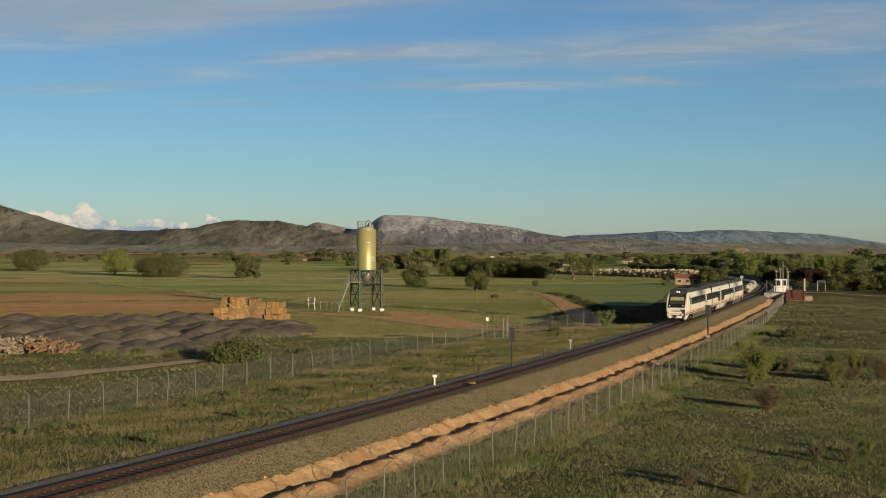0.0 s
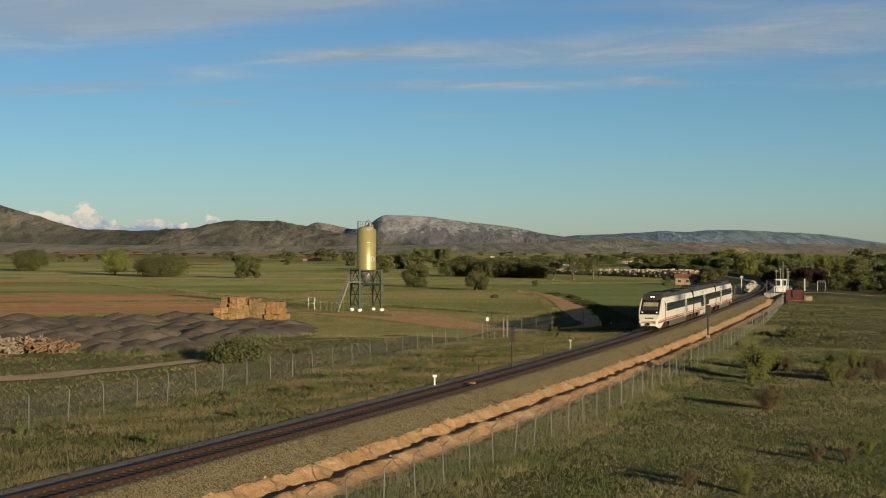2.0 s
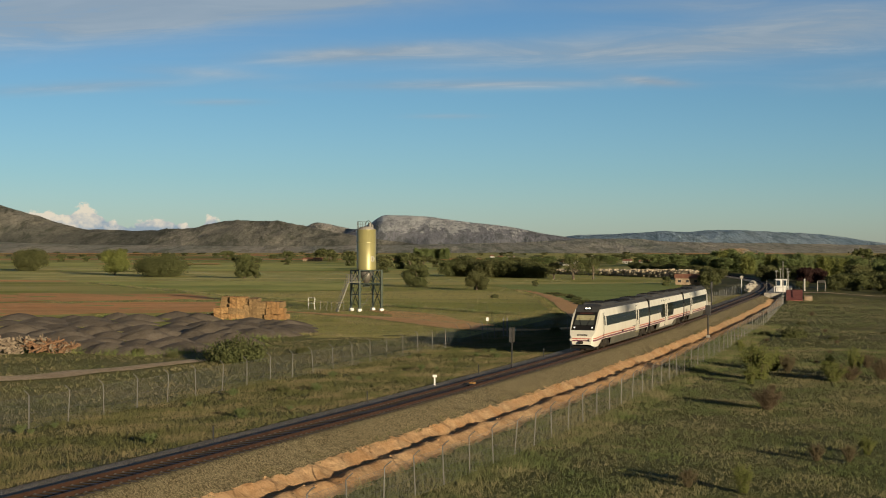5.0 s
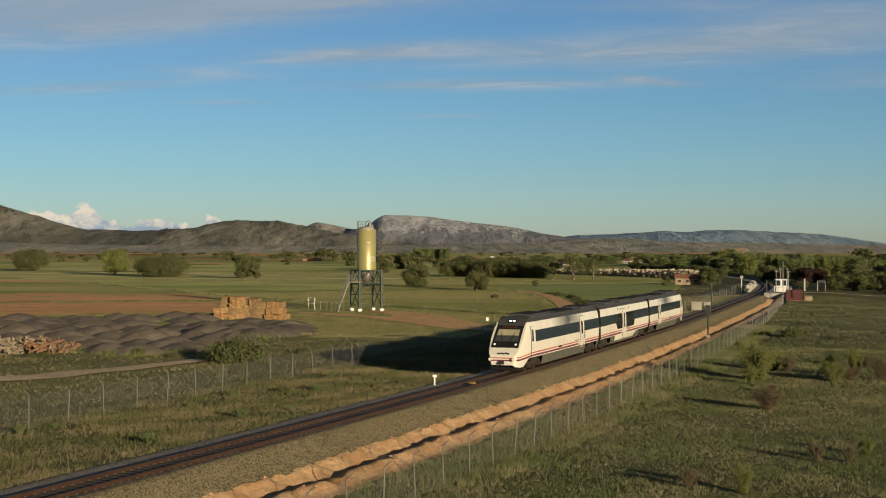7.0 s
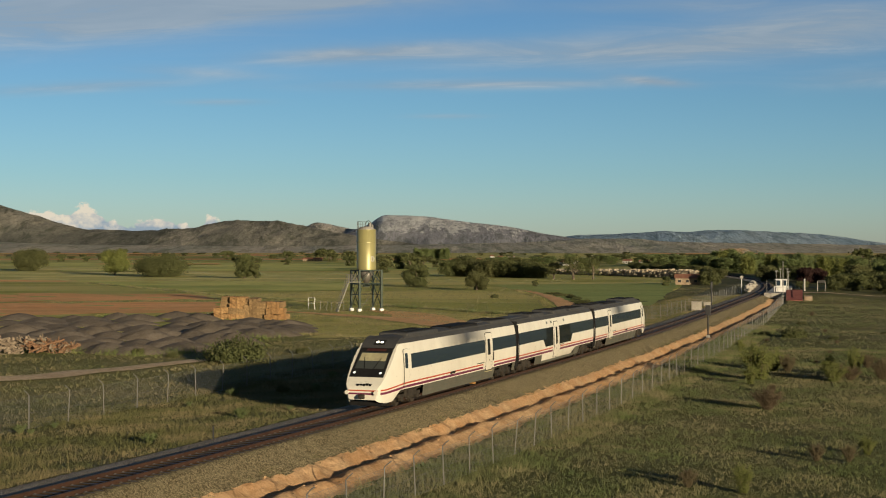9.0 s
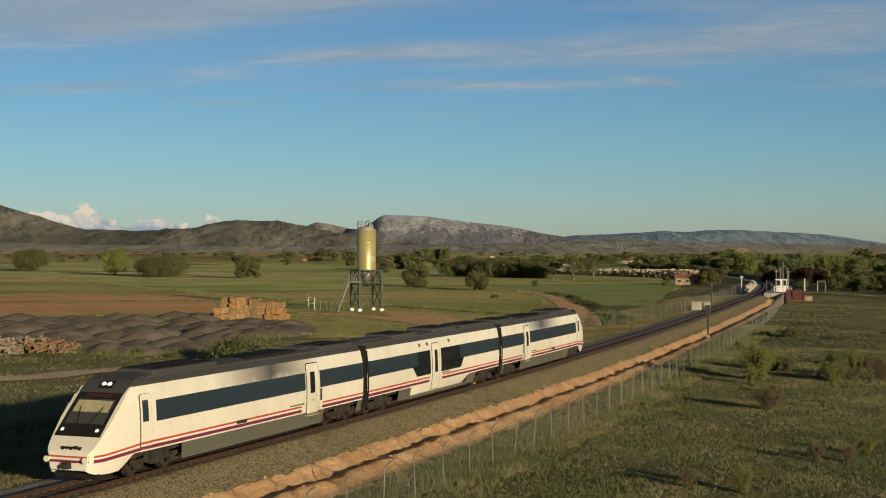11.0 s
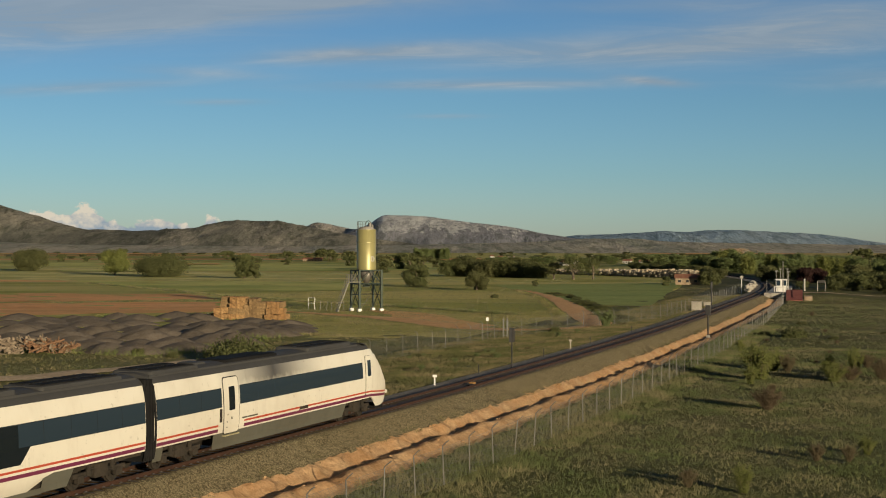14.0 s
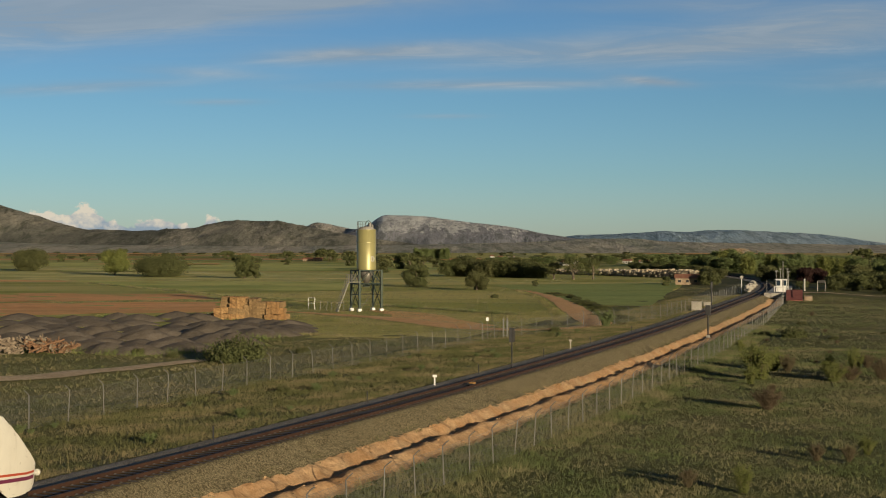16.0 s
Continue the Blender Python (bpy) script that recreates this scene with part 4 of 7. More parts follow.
def build_fields():
    sheet("ploughed_field", "ploughed strip of red-brown earth", "field", [(-130, 331), (-58, 322), (-44, 287), (-118, 268)], M_PLOUGH, 0.04, edge=2)
    sheet("ploughed_field", "wide ploughed strip of red-brown earth", "field", [(-128, 258), (-43, 277), (-37.8, 233), (-108, 206)], M_PLOUGH, 0.05, edge=2)
    sheet("ploughed_field", "distant strip of reddish fallow earth", "field", [(-220, 500), (-117, 452), (-118, 440), (-190, 428)], M_PLOUGH, 0.04, edge=2)
    sheet("crop_field", "bright green cereal field beside the railway", "field", [(14, 402), (72, 425), (37, 252), (27, 262)], M_GREEN2, 0.04, edge=1.0)
    sheet("stubble_field", "pale yellowish meadow strip", "field", [(-260, 640), (20, 600), (-24, 452), (-190, 470)], M_PALE, 0.04, edge=4)
    sheet("crop_field", "green cereal field on the plain", "field", [(-420, 1050), (60, 980), (10, 660), (-330, 680)], M_CROP, 0.06, edge=6)
    sheet("crop_field", "green cereal strip on the plain", "field", [(-120, 452), (-30, 440), (-20, 350), (-60, 345)], M_CROP, 0.05, edge=3)
    sheet("stubble_field", "pale dry strip far across the plain", "field", [(-900, 1500), (-100, 1500), (-60, 1150), (-700, 1150)], M_PALE, 0.08, edge=10)
    sheet("ploughed_field", "far red-brown field below the hills", "field", [(330, 2500), (620, 2500), (560, 2150), (330, 2150)], M_PLOUGH, 1.5, edge=10)
    sheet("ploughed_field", "far red-brown strip below the hills", "field", [(-800, 2300), (-300, 2300), (-260, 2050), (-700, 2050)], M_PLOUGH, 1.2, edge=10)
    sheet("crop_field", "far green meadow below the ridge", "field", [(150, 1250), (500, 1250), (420, 900), (130, 900)], M_CROP, 0.08, edge=10)
    # long strips across the plain, each a little above the last
    rnd = random.Random(21)
    kinds = ((M_PALE, "stubble_field", "pale yellowish strip on the plain"), (M_CROP, "crop_field", "green cereal strip on the plain"), (M_GREEN2, "crop_field", "fresh dark green strip on the plain"), (M_PLOUGH, "ploughed_field", "thin red-brown strip on the plain"))
    y = 640.0
    for i in range(26):
        deep = y * rnd.uniform(0.035, 0.09)
        for a, b in ((-0.40, -0.02), (0.10, 0.40)):
            if b > 0.3 and y < 900:
                continue
            u0 = rnd.uniform(a, a + (b - a) * 0.5)
            u1 = rnd.uniform(u0 + 0.06, b + 0.05)
            mat, name, label = kinds[rnd.choices((0, 1, 2, 3), (4, 3, 4, 1.3))[0]]
            y0, y1 = y + rnd.uniform(-20, 20), y + deep
            sheet(name, label, "field", [(u0 * y1, y1), (u1 * y1, y1 + rnd.uniform(-12, 12)), (u1 * y0, y0 + rnd.uniform(-12, 12)), (u0 * y0, y0)], mat, 0.10 + 0.012 * i + y * 0.0001, cells=10, edge=4)
        y += deep * 1.35
    ribbon("dirt_road", "rutted reddish dirt road through the fields", "road", [(19.5, 352), (21.3, 338), (23.2, 297), (22.6, 249), (21.6, 215), (20.6, 190), (15, 181.5), (8.3, 182), (1.2, 190), (-6, 207), (-17, 224), (-30, 236)], [1.6, 2.4, 3.0, 3.8, 4.6, 4.2, 4.0, 5.0, 5.0, 3.0], M_ROAD, 0.06)
    sheet("dirt_yard", "bare trampled reddish earth near the silo", "ground", [(-12, 238), (-3, 229), (6.5, 192), (0.5, 184)], M_ROAD, 0.05, edge=2.5)
    ribbon("dirt_track", "pale grey dirt track through grass", "road", [(-62, 96), (-35.3, 112.5), (-30.3, 119.7), (-26.3, 125.5), (-22.5, 133)], [3.8, 3.8, 3.6, 2.4], M_TRAIL, 0.10)


build_fields()


# ---- foliage ----
M_BARK = material("bark", two_scale, a=(0.12, 0.09, 0.065), b=(0.20, 0.16, 0.12), coarse=2, fine=10, rough=0.95)
M_LEAF_OAK = material("dark_oak_leaves", leaf_build, a=(0.057, 0.070, 0.024), b=(0.117, 0.126, 0.048), c=(0.096, 0.089, 0.037))
# green paled to carry the haze over the far poplar belt
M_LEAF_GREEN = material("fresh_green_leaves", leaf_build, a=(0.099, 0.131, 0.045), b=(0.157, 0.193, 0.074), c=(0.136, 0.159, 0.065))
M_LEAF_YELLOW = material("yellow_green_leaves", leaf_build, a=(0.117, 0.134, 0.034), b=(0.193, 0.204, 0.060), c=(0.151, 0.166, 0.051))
M_LEAF_PURPLE = material("dark_purple_leaves", leaf_build, a=(0.021, 0.010, 0.008), b=(0.042, 0.019, 0.015), c=(0.048, 0.024, 0.021))
M_LEAF_BROWN = material("reddish_brown_twigs", leaf_build, a=(0.096, 0.068, 0.042), b=(0.160, 0.120, 0.074), c=(0.120, 0.110, 0.052))


def leaves(rng, clumps, per, size, shell_bias=0.55, droop=0.0, rough_shape=0.5):
    """Leaf triangles spread through lumpy ellipsoids. clumps: rows of centre and radii."""
    V, F = [], []
    for cx, cy, cz, rx, ry, rz in clumps:
        d = rng.normal(size=(per, 3))
        d /= np.linalg.norm(d, axis=1)[:, None]
        r = shell_bias + (1 - shell_bias) * rng.random(per) ** 0.6
        r = r * (1 + rough_shape * rng.normal(size=per) * 0.6)
        p = d * r[:, None] * np.array([rx, ry, rz]) + np.array([cx, cy, cz])
        t = rng.normal(size=(per, 3))
        t /= np.linalg.norm(t, axis=1)[:, None]
        u = np.cross(t, d + 0.3 * rng.normal(size=(per, 3)))
        u /= np.linalg.norm(u, axis=1)[:, None] + 1e-6
        s = size * (0.6 + 0.8 * rng.random(per))[:, None]
        a, b, c = p + t * s, p - t * s * 0.5 + u * s * 0.7, p - t * s * 0.5 - u * s * 0.7
        V.append(np.stack([a, b, c], 1).reshape(-1, 3))
    V = np.concatenate(V)
    V[:, 2] = np.maximum(V[:, 2], 0.02)
    return V, np.arange(len(V)).reshape(-1, 3)


def tree(seed, height, width, trunk, leaf_mat, name="tree", label="", category="tree", clumps=22, per=150, leaf=0.28, column=False, low=0.25):
    """A tapered trunk with limbs and a crown of many small leaves."""
    rng = np.random.default_rng(seed)
    t = empty(name, Matrix(), label, category)
    bm = B()
    lean = rng.normal(size=2) * 0.03 * height
    topz = height * (0.85 if column else 0.62)
    mid = (lean[0] * 0.5, lean[1] * 0.5, topz * 0.5)
    rod(bm, (0, 0, -0.25), mid, trunk, 8, trunk * 0.7)
    rod(bm, mid, (lean[0], lean[1], topz), trunk * 0.7, 7, trunk * 0.25)
    C = []
    for i in range(clumps):
        a = rng.random() * 2 * math.pi
        if column:
            h = height * (low + (1 - low) * (i + 0.5) / clumps)
            f = 1 - abs((h / height - 0.5) * 1.35) ** 2.2
            rr = width * 0.5 * max(0.25, f) * rng.random() ** 0.5 * 0.75
            size = width * 0.185 * (0.6 + 0.8 * rng.random())
            C.append((rr * math.cos(a), rr * math.sin(a), h - size, size, size, size * 1.7))
        else:
            e = rng.random() ** 0.7
            h = height * (low + (1 - low) * e)
            f = math.sqrt(max(0.05, 1 - ((h / height - 0.55) / 0.55) ** 2))
            rr = width * 0.5 * f * rng.random() ** 0.45 * 0.85
            size = width * 0.16 * (0.65 + 0.8 * rng.random())
            C.append((rr * math.cos(a), rr * math.sin(a), min(h, height - size * 0.7), size * 1.1, size * 1.1, size * 0.85))
        if i % 2 == 0:
            z0 = min(topz, h) * (0.45 + 0.3 * rng.random())
            k = z0 / topz
            rod(bm, (lean[0] * k, lean[1] * k, z0), C[-1][:3], trunk * 0.3, 5, trunk * 0.08)
    part("trunk", bm, M_BARK, t, "grey-brown trunk and limbs")
    V, F = leaves(rng, C, int(per * 3.2), leaf * 0.74, 0.3)
    ob = new("crown", mesh_from("crown", V, F, leaf_mat))
    ob.parent = t
    return t


def shrub(seed, height, width, leaf_mat, label, twiggy=False, name="bush", clumps=14, per=160, leaf=0.11):
    rng = np.random.default_rng(seed)
    t = empty(name, Matrix(), label, "bush")
    bm = B()
    C = []
    for i in range(clumps):
        a = rng.random() * 2 * math.pi
        rr = width * 0.42 * rng.random() ** 0.6
        h = height * (0.3 + 0.65 * rng.random()) * (1 - 0.45 * (rr / (width * 0.5)) ** 2)
        sz = width * (0.14 + 0.1 * rng.random())
        C.append((rr * math.cos(a), rr * math.sin(a), max(sz * 0.5, h - sz * 0.6), sz, sz, sz * (1.5 if twiggy else 0.95)))
        for k in range(6 if twiggy else 2):
            q = rng.normal(size=3) * sz * 0.6
            rod(bm, (rr * math.cos(a) * 0.25, rr * math.sin(a) * 0.25, -0.1), (C[-1][0] + q[0], C[-1][1] + q[1], min(height, h + abs(q[2]))), 0.022 if twiggy else 0.03, 4, 0.006)
    part("stem", bm, M_LEAF_BROWN if twiggy else M_BARK, t, "thin woody stems")
    V, F = leaves(rng, C, per, leaf, 0.3)
    ob = new("foliage", mesh_from("foliage", V, F, leaf_mat))
    ob.parent = t
    return t


def put(ob, x, y, rz=0.0, scale=(1, 1, 1), sink=0.0):
    ob.matrix_basis = pose(x, y, float(ground_z(x, y)) - sink, 0, 0, rz)
    ob.scale = scale
    return ob


def again(ob, x, y, rz=0.0, scale=(1, 1, 1), label="", group=""):
    c = copy_thing(ob, pose(x, y, float(ground_z(x, y)), 0, 0, rz))
    c.scale = scale
    return tagged(c, label, group=group)


def build_trees():
    rnd = random.Random(4)
    # single trees on the plain
    put(tree(1, 9.2, 14.5, 0.45, M_LEAF_OAK, label="rounded green tree standing alone in the fields", clumps=48, per=260, leaf=0.42, low=0.04), -187, 642, 30)
    put(tree(2, 9.4, 10.5, 0.35, M_LEAF_YELLOW, label="airy yellow-green tree on a short trunk", clumps=30, per=200, leaf=0.36, low=0.16), -127.5, 549)
    put(tree(3, 6.6, 19.5, 0.4, M_LEAF_OAK, label="broad dark clump of holm oak", clumps=46, per=240, leaf=0.36, low=0.03), -103, 517)
    put(tree(31, 8.0, 6.2, 0.35, M_LEAF_OAK, label="dark two-headed oak in the meadow", clumps=40, per=240, leaf=0.32, low=0.08), -68.5, 488)
    put(tree(32, 4.8, 4.4, 0.3, M_LEAF_OAK, label="small dark oak beside a taller one", clumps=16, per=200, leaf=0.3, low=0.04), -64.6, 487)
    put(tree(4, 5.6, 6.6, 0.3, M_LEAF_OAK, label="dark olive bush-like tree", clumps=22, per=240, leaf=0.28, low=0.03), -7, 382)
    put(tree(5, 4.4, 5.2, 0.3, M_LEAF_OAK, label="dark rounded tree beside the dirt road", clumps=22, per=240, leaf=0.26, low=0.03), 8.4, 352)
    put(tree(6, 1.9, 1.7, 0.1, M_LEAF_OAK, label="small dark bush near the road", clumps=10, per=120, leaf=0.16, low=0.03), 25.0, 383)
    oak = put(tree(7, 7.4, 9.0, 0.4, M_LEAF_OAK, label="dark holm oak in a dense row", clumps=34, per=130, leaf=0.38, low=0.02), 8.0, 520)
    tagged(oak, group="oak row")
    for i in range(15):
        x = 3.5 + i * 2.15
        again(oak, x + rnd.uniform(-1, 1), 522 - i * 1.9 + rnd.uniform(-4, 4), rnd.uniform(0, 360), (rnd.uniform(0.85, 1.1), 1, rnd.uniform(0.76, 0.92) * (1.0 - 0.012 * i)), group="oak row")
    airy = put(tree(8, 7.6, 10.5, 0.45, M_LEAF_OAK, label="open-crowned tree with bare stems showing", clumps=24, per=34, leaf=0.34, low=0.25), 43.5, 471)
    again(airy, 50.5, 476, 100, (0.7, 0.7, 0.9))
    again(airy, 37.5, 478, 200, (0.6, 0.6, 0.75))
    # scattered far trees
    far = put(tree(9, 8.0, 9.0, 0.4, M_LEAF_OAK, label="distant dark rounded tree on the plain", clumps=16, per=40, leaf=0.85, low=0.03), -60, 900)
    for x, y, s in ((-286, 1060, .7), (-268, 1060, .6), (-238, 1020, .7), (-210, 1080, .9), (-385, 1000, .8), (-165, 1120, .7), (-155, 1100, .9), (-120, 1090, 1.0), (-92, 1100, 1.6), (-84, 1060, 1.1),
                    (-55, 830, .95), (-46, 810, .5), (-20, 700, .9), (-16, 690, 1.0), (-10, 720, .9), (-3, 760, .8), (-38, 700, .7), (8, 690, .9), (-290, 1200, .9), (-440, 1150, .9),
                    (-190, 1250, 1), (-33, 720, .6), (-28, 640, .9), (-24, 600, .7), (-500, 1300, 1.1), (-340, 1500, 1.2), (-230, 1500, 1.0), (-170, 900, .5), (-98, 880, .5), (-130, 940, .7), (-125, 950, .6)):
        again(far, x, y, rnd.uniform(0, 360), (s * rnd.uniform(0.9, 1.5), s, s * rnd.uniform(0.7, 1.0)))
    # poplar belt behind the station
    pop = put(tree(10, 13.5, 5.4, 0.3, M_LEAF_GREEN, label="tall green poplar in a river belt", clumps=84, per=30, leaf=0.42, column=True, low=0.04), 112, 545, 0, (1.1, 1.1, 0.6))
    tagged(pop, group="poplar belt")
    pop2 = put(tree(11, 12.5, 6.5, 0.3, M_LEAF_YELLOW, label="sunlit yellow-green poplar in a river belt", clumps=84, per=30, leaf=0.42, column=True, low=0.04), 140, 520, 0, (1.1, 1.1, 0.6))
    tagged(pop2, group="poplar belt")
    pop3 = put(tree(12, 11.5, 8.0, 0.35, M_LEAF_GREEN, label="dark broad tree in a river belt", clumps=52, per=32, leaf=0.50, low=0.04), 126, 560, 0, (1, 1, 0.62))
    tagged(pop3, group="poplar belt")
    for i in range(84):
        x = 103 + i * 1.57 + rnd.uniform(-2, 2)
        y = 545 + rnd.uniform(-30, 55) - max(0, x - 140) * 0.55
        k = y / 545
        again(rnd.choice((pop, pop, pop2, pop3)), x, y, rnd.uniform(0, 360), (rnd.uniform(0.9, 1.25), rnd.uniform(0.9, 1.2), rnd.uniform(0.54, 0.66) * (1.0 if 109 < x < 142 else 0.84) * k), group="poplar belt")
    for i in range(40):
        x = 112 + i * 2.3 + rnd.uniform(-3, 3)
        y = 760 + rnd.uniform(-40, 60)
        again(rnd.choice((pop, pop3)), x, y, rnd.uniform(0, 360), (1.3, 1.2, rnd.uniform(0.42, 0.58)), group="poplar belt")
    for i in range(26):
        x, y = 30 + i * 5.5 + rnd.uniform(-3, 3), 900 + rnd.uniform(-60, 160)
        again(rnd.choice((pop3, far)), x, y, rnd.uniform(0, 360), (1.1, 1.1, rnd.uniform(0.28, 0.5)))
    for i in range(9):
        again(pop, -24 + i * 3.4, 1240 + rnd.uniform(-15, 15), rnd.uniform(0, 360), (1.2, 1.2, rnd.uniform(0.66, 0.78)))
    # round the station
    purple = put(tree(13, 3.9, 4.6, 0.3, M_LEAF_PURPLE, label="dark purple-leaved plum tree", clumps=24, per=200, leaf=0.3, low=0.08), 98.5, 384)
    mix = put(tree(14, 5.6, 8.5, 0.3, M_LEAF_OAK, label="low green thicket tree", clumps=30, per=110, leaf=0.32, low=0.03), 110, 375)
    for x, y, s in ((92, 330, .72), (97, 335, .85), (101, 322, .8), (106, 350, .9), (88, 318, .42), (112, 345, .8), (118, 360, .9), (108, 318, .5), (84, 330, .35), (122, 350, .8), (100, 400, .8), (94, 410, .8)):
        again(mix, x, y, rnd.uniform(0, 360), (s, s, s * rnd.uniform(0.8, 1.0)))
    # thicket on the near bank of the line where it bends away
    for along in range(425, 640, 9):
        p = on_track(along, -6.9)
        again(mix, p.x + rnd.uniform(-0.4, 0.2), p.y + rnd.uniform(-2, 2), rnd.uniform(0, 360), (0.7, 0.7, rnd.uniform(0.4, 0.62)))
    again(purple, 104, 392, 80, (0.9, 0.9, 0.95))
    put(tree(15, 3.2, 5.6, 0.3, M_LEAF_OAK, label="dark dense bush beside a ruined hut", clumps=26, per=200, leaf=0.26, low=0.02), 75.0, 399)
    put(tree(16, 2.4, 2.4, 0.2, M_LEAF_OAK, label="small dark bush at a hut wall", clumps=12, per=120, leaf=0.24, low=0.02), 62.4, 395)
    # hedges and lone trees along the far edge of the plain
    for i in range(60):
        y = rnd.uniform(1250, 2400)
        again(far, rnd.uniform(-0.33, 0.2) * y, y, rnd.uniform(0, 360), (rnd.uniform(0.7, 1.8), 1.0, rnd.uniform(0.3, 0.6)))
    # hedge far right on a rising bank
    for i in range(12):
        again(far, 300 + i * 14, 1000 + rnd.uniform(-40, 40), rnd.uniform(0, 360), (1.6, 1.2, rnd.uniform(0.8, 1.3)))


def spray(seed, height, width, leaf_mat, stem_mat, label, stems=26, per=70, leaf=0.05, start=0.3, name="bush"):
    """An open shrub: many stems that fan out from the base, with small leaves along them."""
    rng = np.random.default_rng(seed)
    t = empty(name, Matrix(), label, "bush")
    bm = B()
    V = []
    for i in range(stems):
        a = rng.random() * 2 * math.pi
        out = width * 0.5 * rng.random() ** 0.7
        h = height * (0.55 + 0.45 * rng.random()) * (1 - 0.25 * (out / (width * 0.5)) ** 2)
        p0 = np.array([0.12 * out * math.cos(a), 0.12 * out * math.sin(a), -0.1])
        p1 = np.array([0.45 * out * math.cos(a), 0.45 * out * math.sin(a), h * 0.55])
        p2 = np.array([out * math.cos(a), out * math.sin(a), h])
        rod(bm, p0, p1, 0.016, 4, 0.010)
        rod(bm, p1, p2, 0.010, 4, 0.004)
        for k in range(3):
            u = 0.35 + 0.5 * rng.random()
            q = p0 + (p2 - p0) * u
            rod(bm, q, q + np.array([rng.normal() * 0.16, rng.normal() * 0.16, 0.30]) * height * 0.4, 0.007, 3, 0.003)
        u = start + (1 - start) * rng.random(per)
        c = np.where(u[:, None] < 0.5, p0 + (p1 - p0) * (u[:, None] * 2), p1 + (p2 - p1) * (u[:, None] * 2 - 1))
        c = c + rng.normal(size=(per, 3)) * np.array([0.09, 0.09, 0.06]) * height * 0.4
        d = rng.normal(size=(per, 3))
        d /= np.linalg.norm(d, axis=1)[:, None]
        e = np.cross(d, rng.normal(size=(per, 3)))
        e /= np.linalg.norm(e, axis=1)[:, None] + 1e-6
        sz = leaf * (0.6 + 0.8 * rng.random(per))[:, None]
        V.append(np.stack([c + d * sz, c - d * sz * 0.5 + e * sz * 0.6, c - d * sz * 0.5 - e * sz * 0.6], 1).reshape(-1, 3))
    part("stem", bm, stem_mat, t, "thin woody stems")
    V = np.concatenate(V)
    V[:, 2] = np.maximum(V[:, 2], 0.02)
    ob = new("foliage", mesh_from("foliage", V, np.arange(len(V)).reshape(-1, 3), leaf_mat))
    ob.parent = t
    return t


def build_shrubs():
    rnd = random.Random(9)
    put(shrub(41, 2.4, 5.4, M_LEAF_OAK, "wide dark green bush beside the dirt track", clumps=26, per=420, leaf=0.12), -19.3, 131)
    green = put(spray(42, 2.0, 2.2, M_LEAF_GREEN, M_BARK, "bright green leafy bush at the fence", 34, 130, 0.075, 0.1), 20.9, 182, 0, (1.3, 1.3, 1.15))
    tall = put(spray(43, 3.8, 2.9, M_LEAF_YELLOW, M_BARK, "tall loose green shrub with thin upright stems", 60, 210, 0.066, 0.08), 27.5, 122.6, 0, (1.3, 1.3, 0.92))
    brown = put(spray(44, 1.7, 2.1, M_LEAF_BROWN, M_LEAF_BROWN, "reddish-brown twiggy shrub in rough grass", 95, 80, 0.032, 0.15), 23.2, 101, 0, (1.3, 1.3, 1.05))
    # rows of kind, x, y, width, height
    for kind, x, y, w, h in ((tall, 30.6, 131, 0.9, 0.55), (brown, 31.5, 129, 0.9, 1.1), (tall, 36.4, 124.7, 0.6, 0.78), (tall, 33.3, 120.6, 0.9, 0.5), (brown, 33.9, 121.5, 1.2, 1.0), (brown, 38.2, 123, 1.2, 1.3), (tall, 32.0, 152, 0.4, 0.42),
                             (tall, 14.4, 67.6, 0.42, 0.42), (brown, 12.0, 69.2, 0.55, 0.62), (brown, 20.6, 78, 0.55, 0.66), (brown, 22.3, 77.6, 0.5, 0.6), (tall, 25.9, 119, 0.5, 0.5), (brown, 35.2, 122, 1.1, 0.8),
                             (tall, 34.6, 127, 0.5, 0.55), (brown, 26.3, 113, 0.4, 0.5), (brown, 40.5, 135, 0.9, 0.9), (tall, 24.2, 80.5, 0.4, 0.3)):
        again(kind, x, y, rnd.uniform(0, 360), (w, w, h))
    low = put(shrub(45, 1.3, 3.4, M_LEAF_OAK, "low dark green bush on the grass", clumps=16, per=260, leaf=0.12), 43.6, 175)
    again(low, 40.5, 178, 50, (0.5, 0.5, 0.5))
    for x, y, sc in ((37, 140, .3), (41, 150, .35), (46, 165, .4), (50, 185, .45), (60, 230, .6), (52, 205, .4), (38.5, 168, .4), (47.5, 172, .4), (57, 182, .4)):
        again(rnd.choice((brown, low)), x, y, rnd.uniform(0, 360), (sc, sc, sc * rnd.uniform(0.6, 0.9)))
    for i in range(22):
        y = 196 + i * 6.2
        x = float(np.interp(y, [190, 215, 249, 297, 338], [24.8, 25.6, 26.8, 27.2, 24.8]))
        again(low, x + rnd.uniform(-0.5, 0.5), y, rnd.uniform(0, 360), (rnd.uniform(0.4, 0.7), 1.3, rnd.uniform(0.3, 0.5)), label="low dark scrub on the bank of the dirt road")
    for x, y, sc in ((-11.5, 102, .3), (-22, 134, .4), (-26, 136, .35), (-30, 139, .4), (14, 176, .4), (-18, 139, .4), (-14, 141, .45), (11, 300, .5)):
        again(low, x, y, rnd.uniform(0, 360), (sc, sc, sc * 1.3))
    # leafy weeds in the strip beside the track
    for i in range(24):
        p = on_track(rnd.uniform(5, 120), rnd.uniform(-17, -5))
        k = rnd.uniform(0.16, 0.36)
        again(green, p.x, p.y, rnd.uniform(0, 360), (k * 1.5, k * 1.5, k), label="small leafy weed in the grass beside the track")


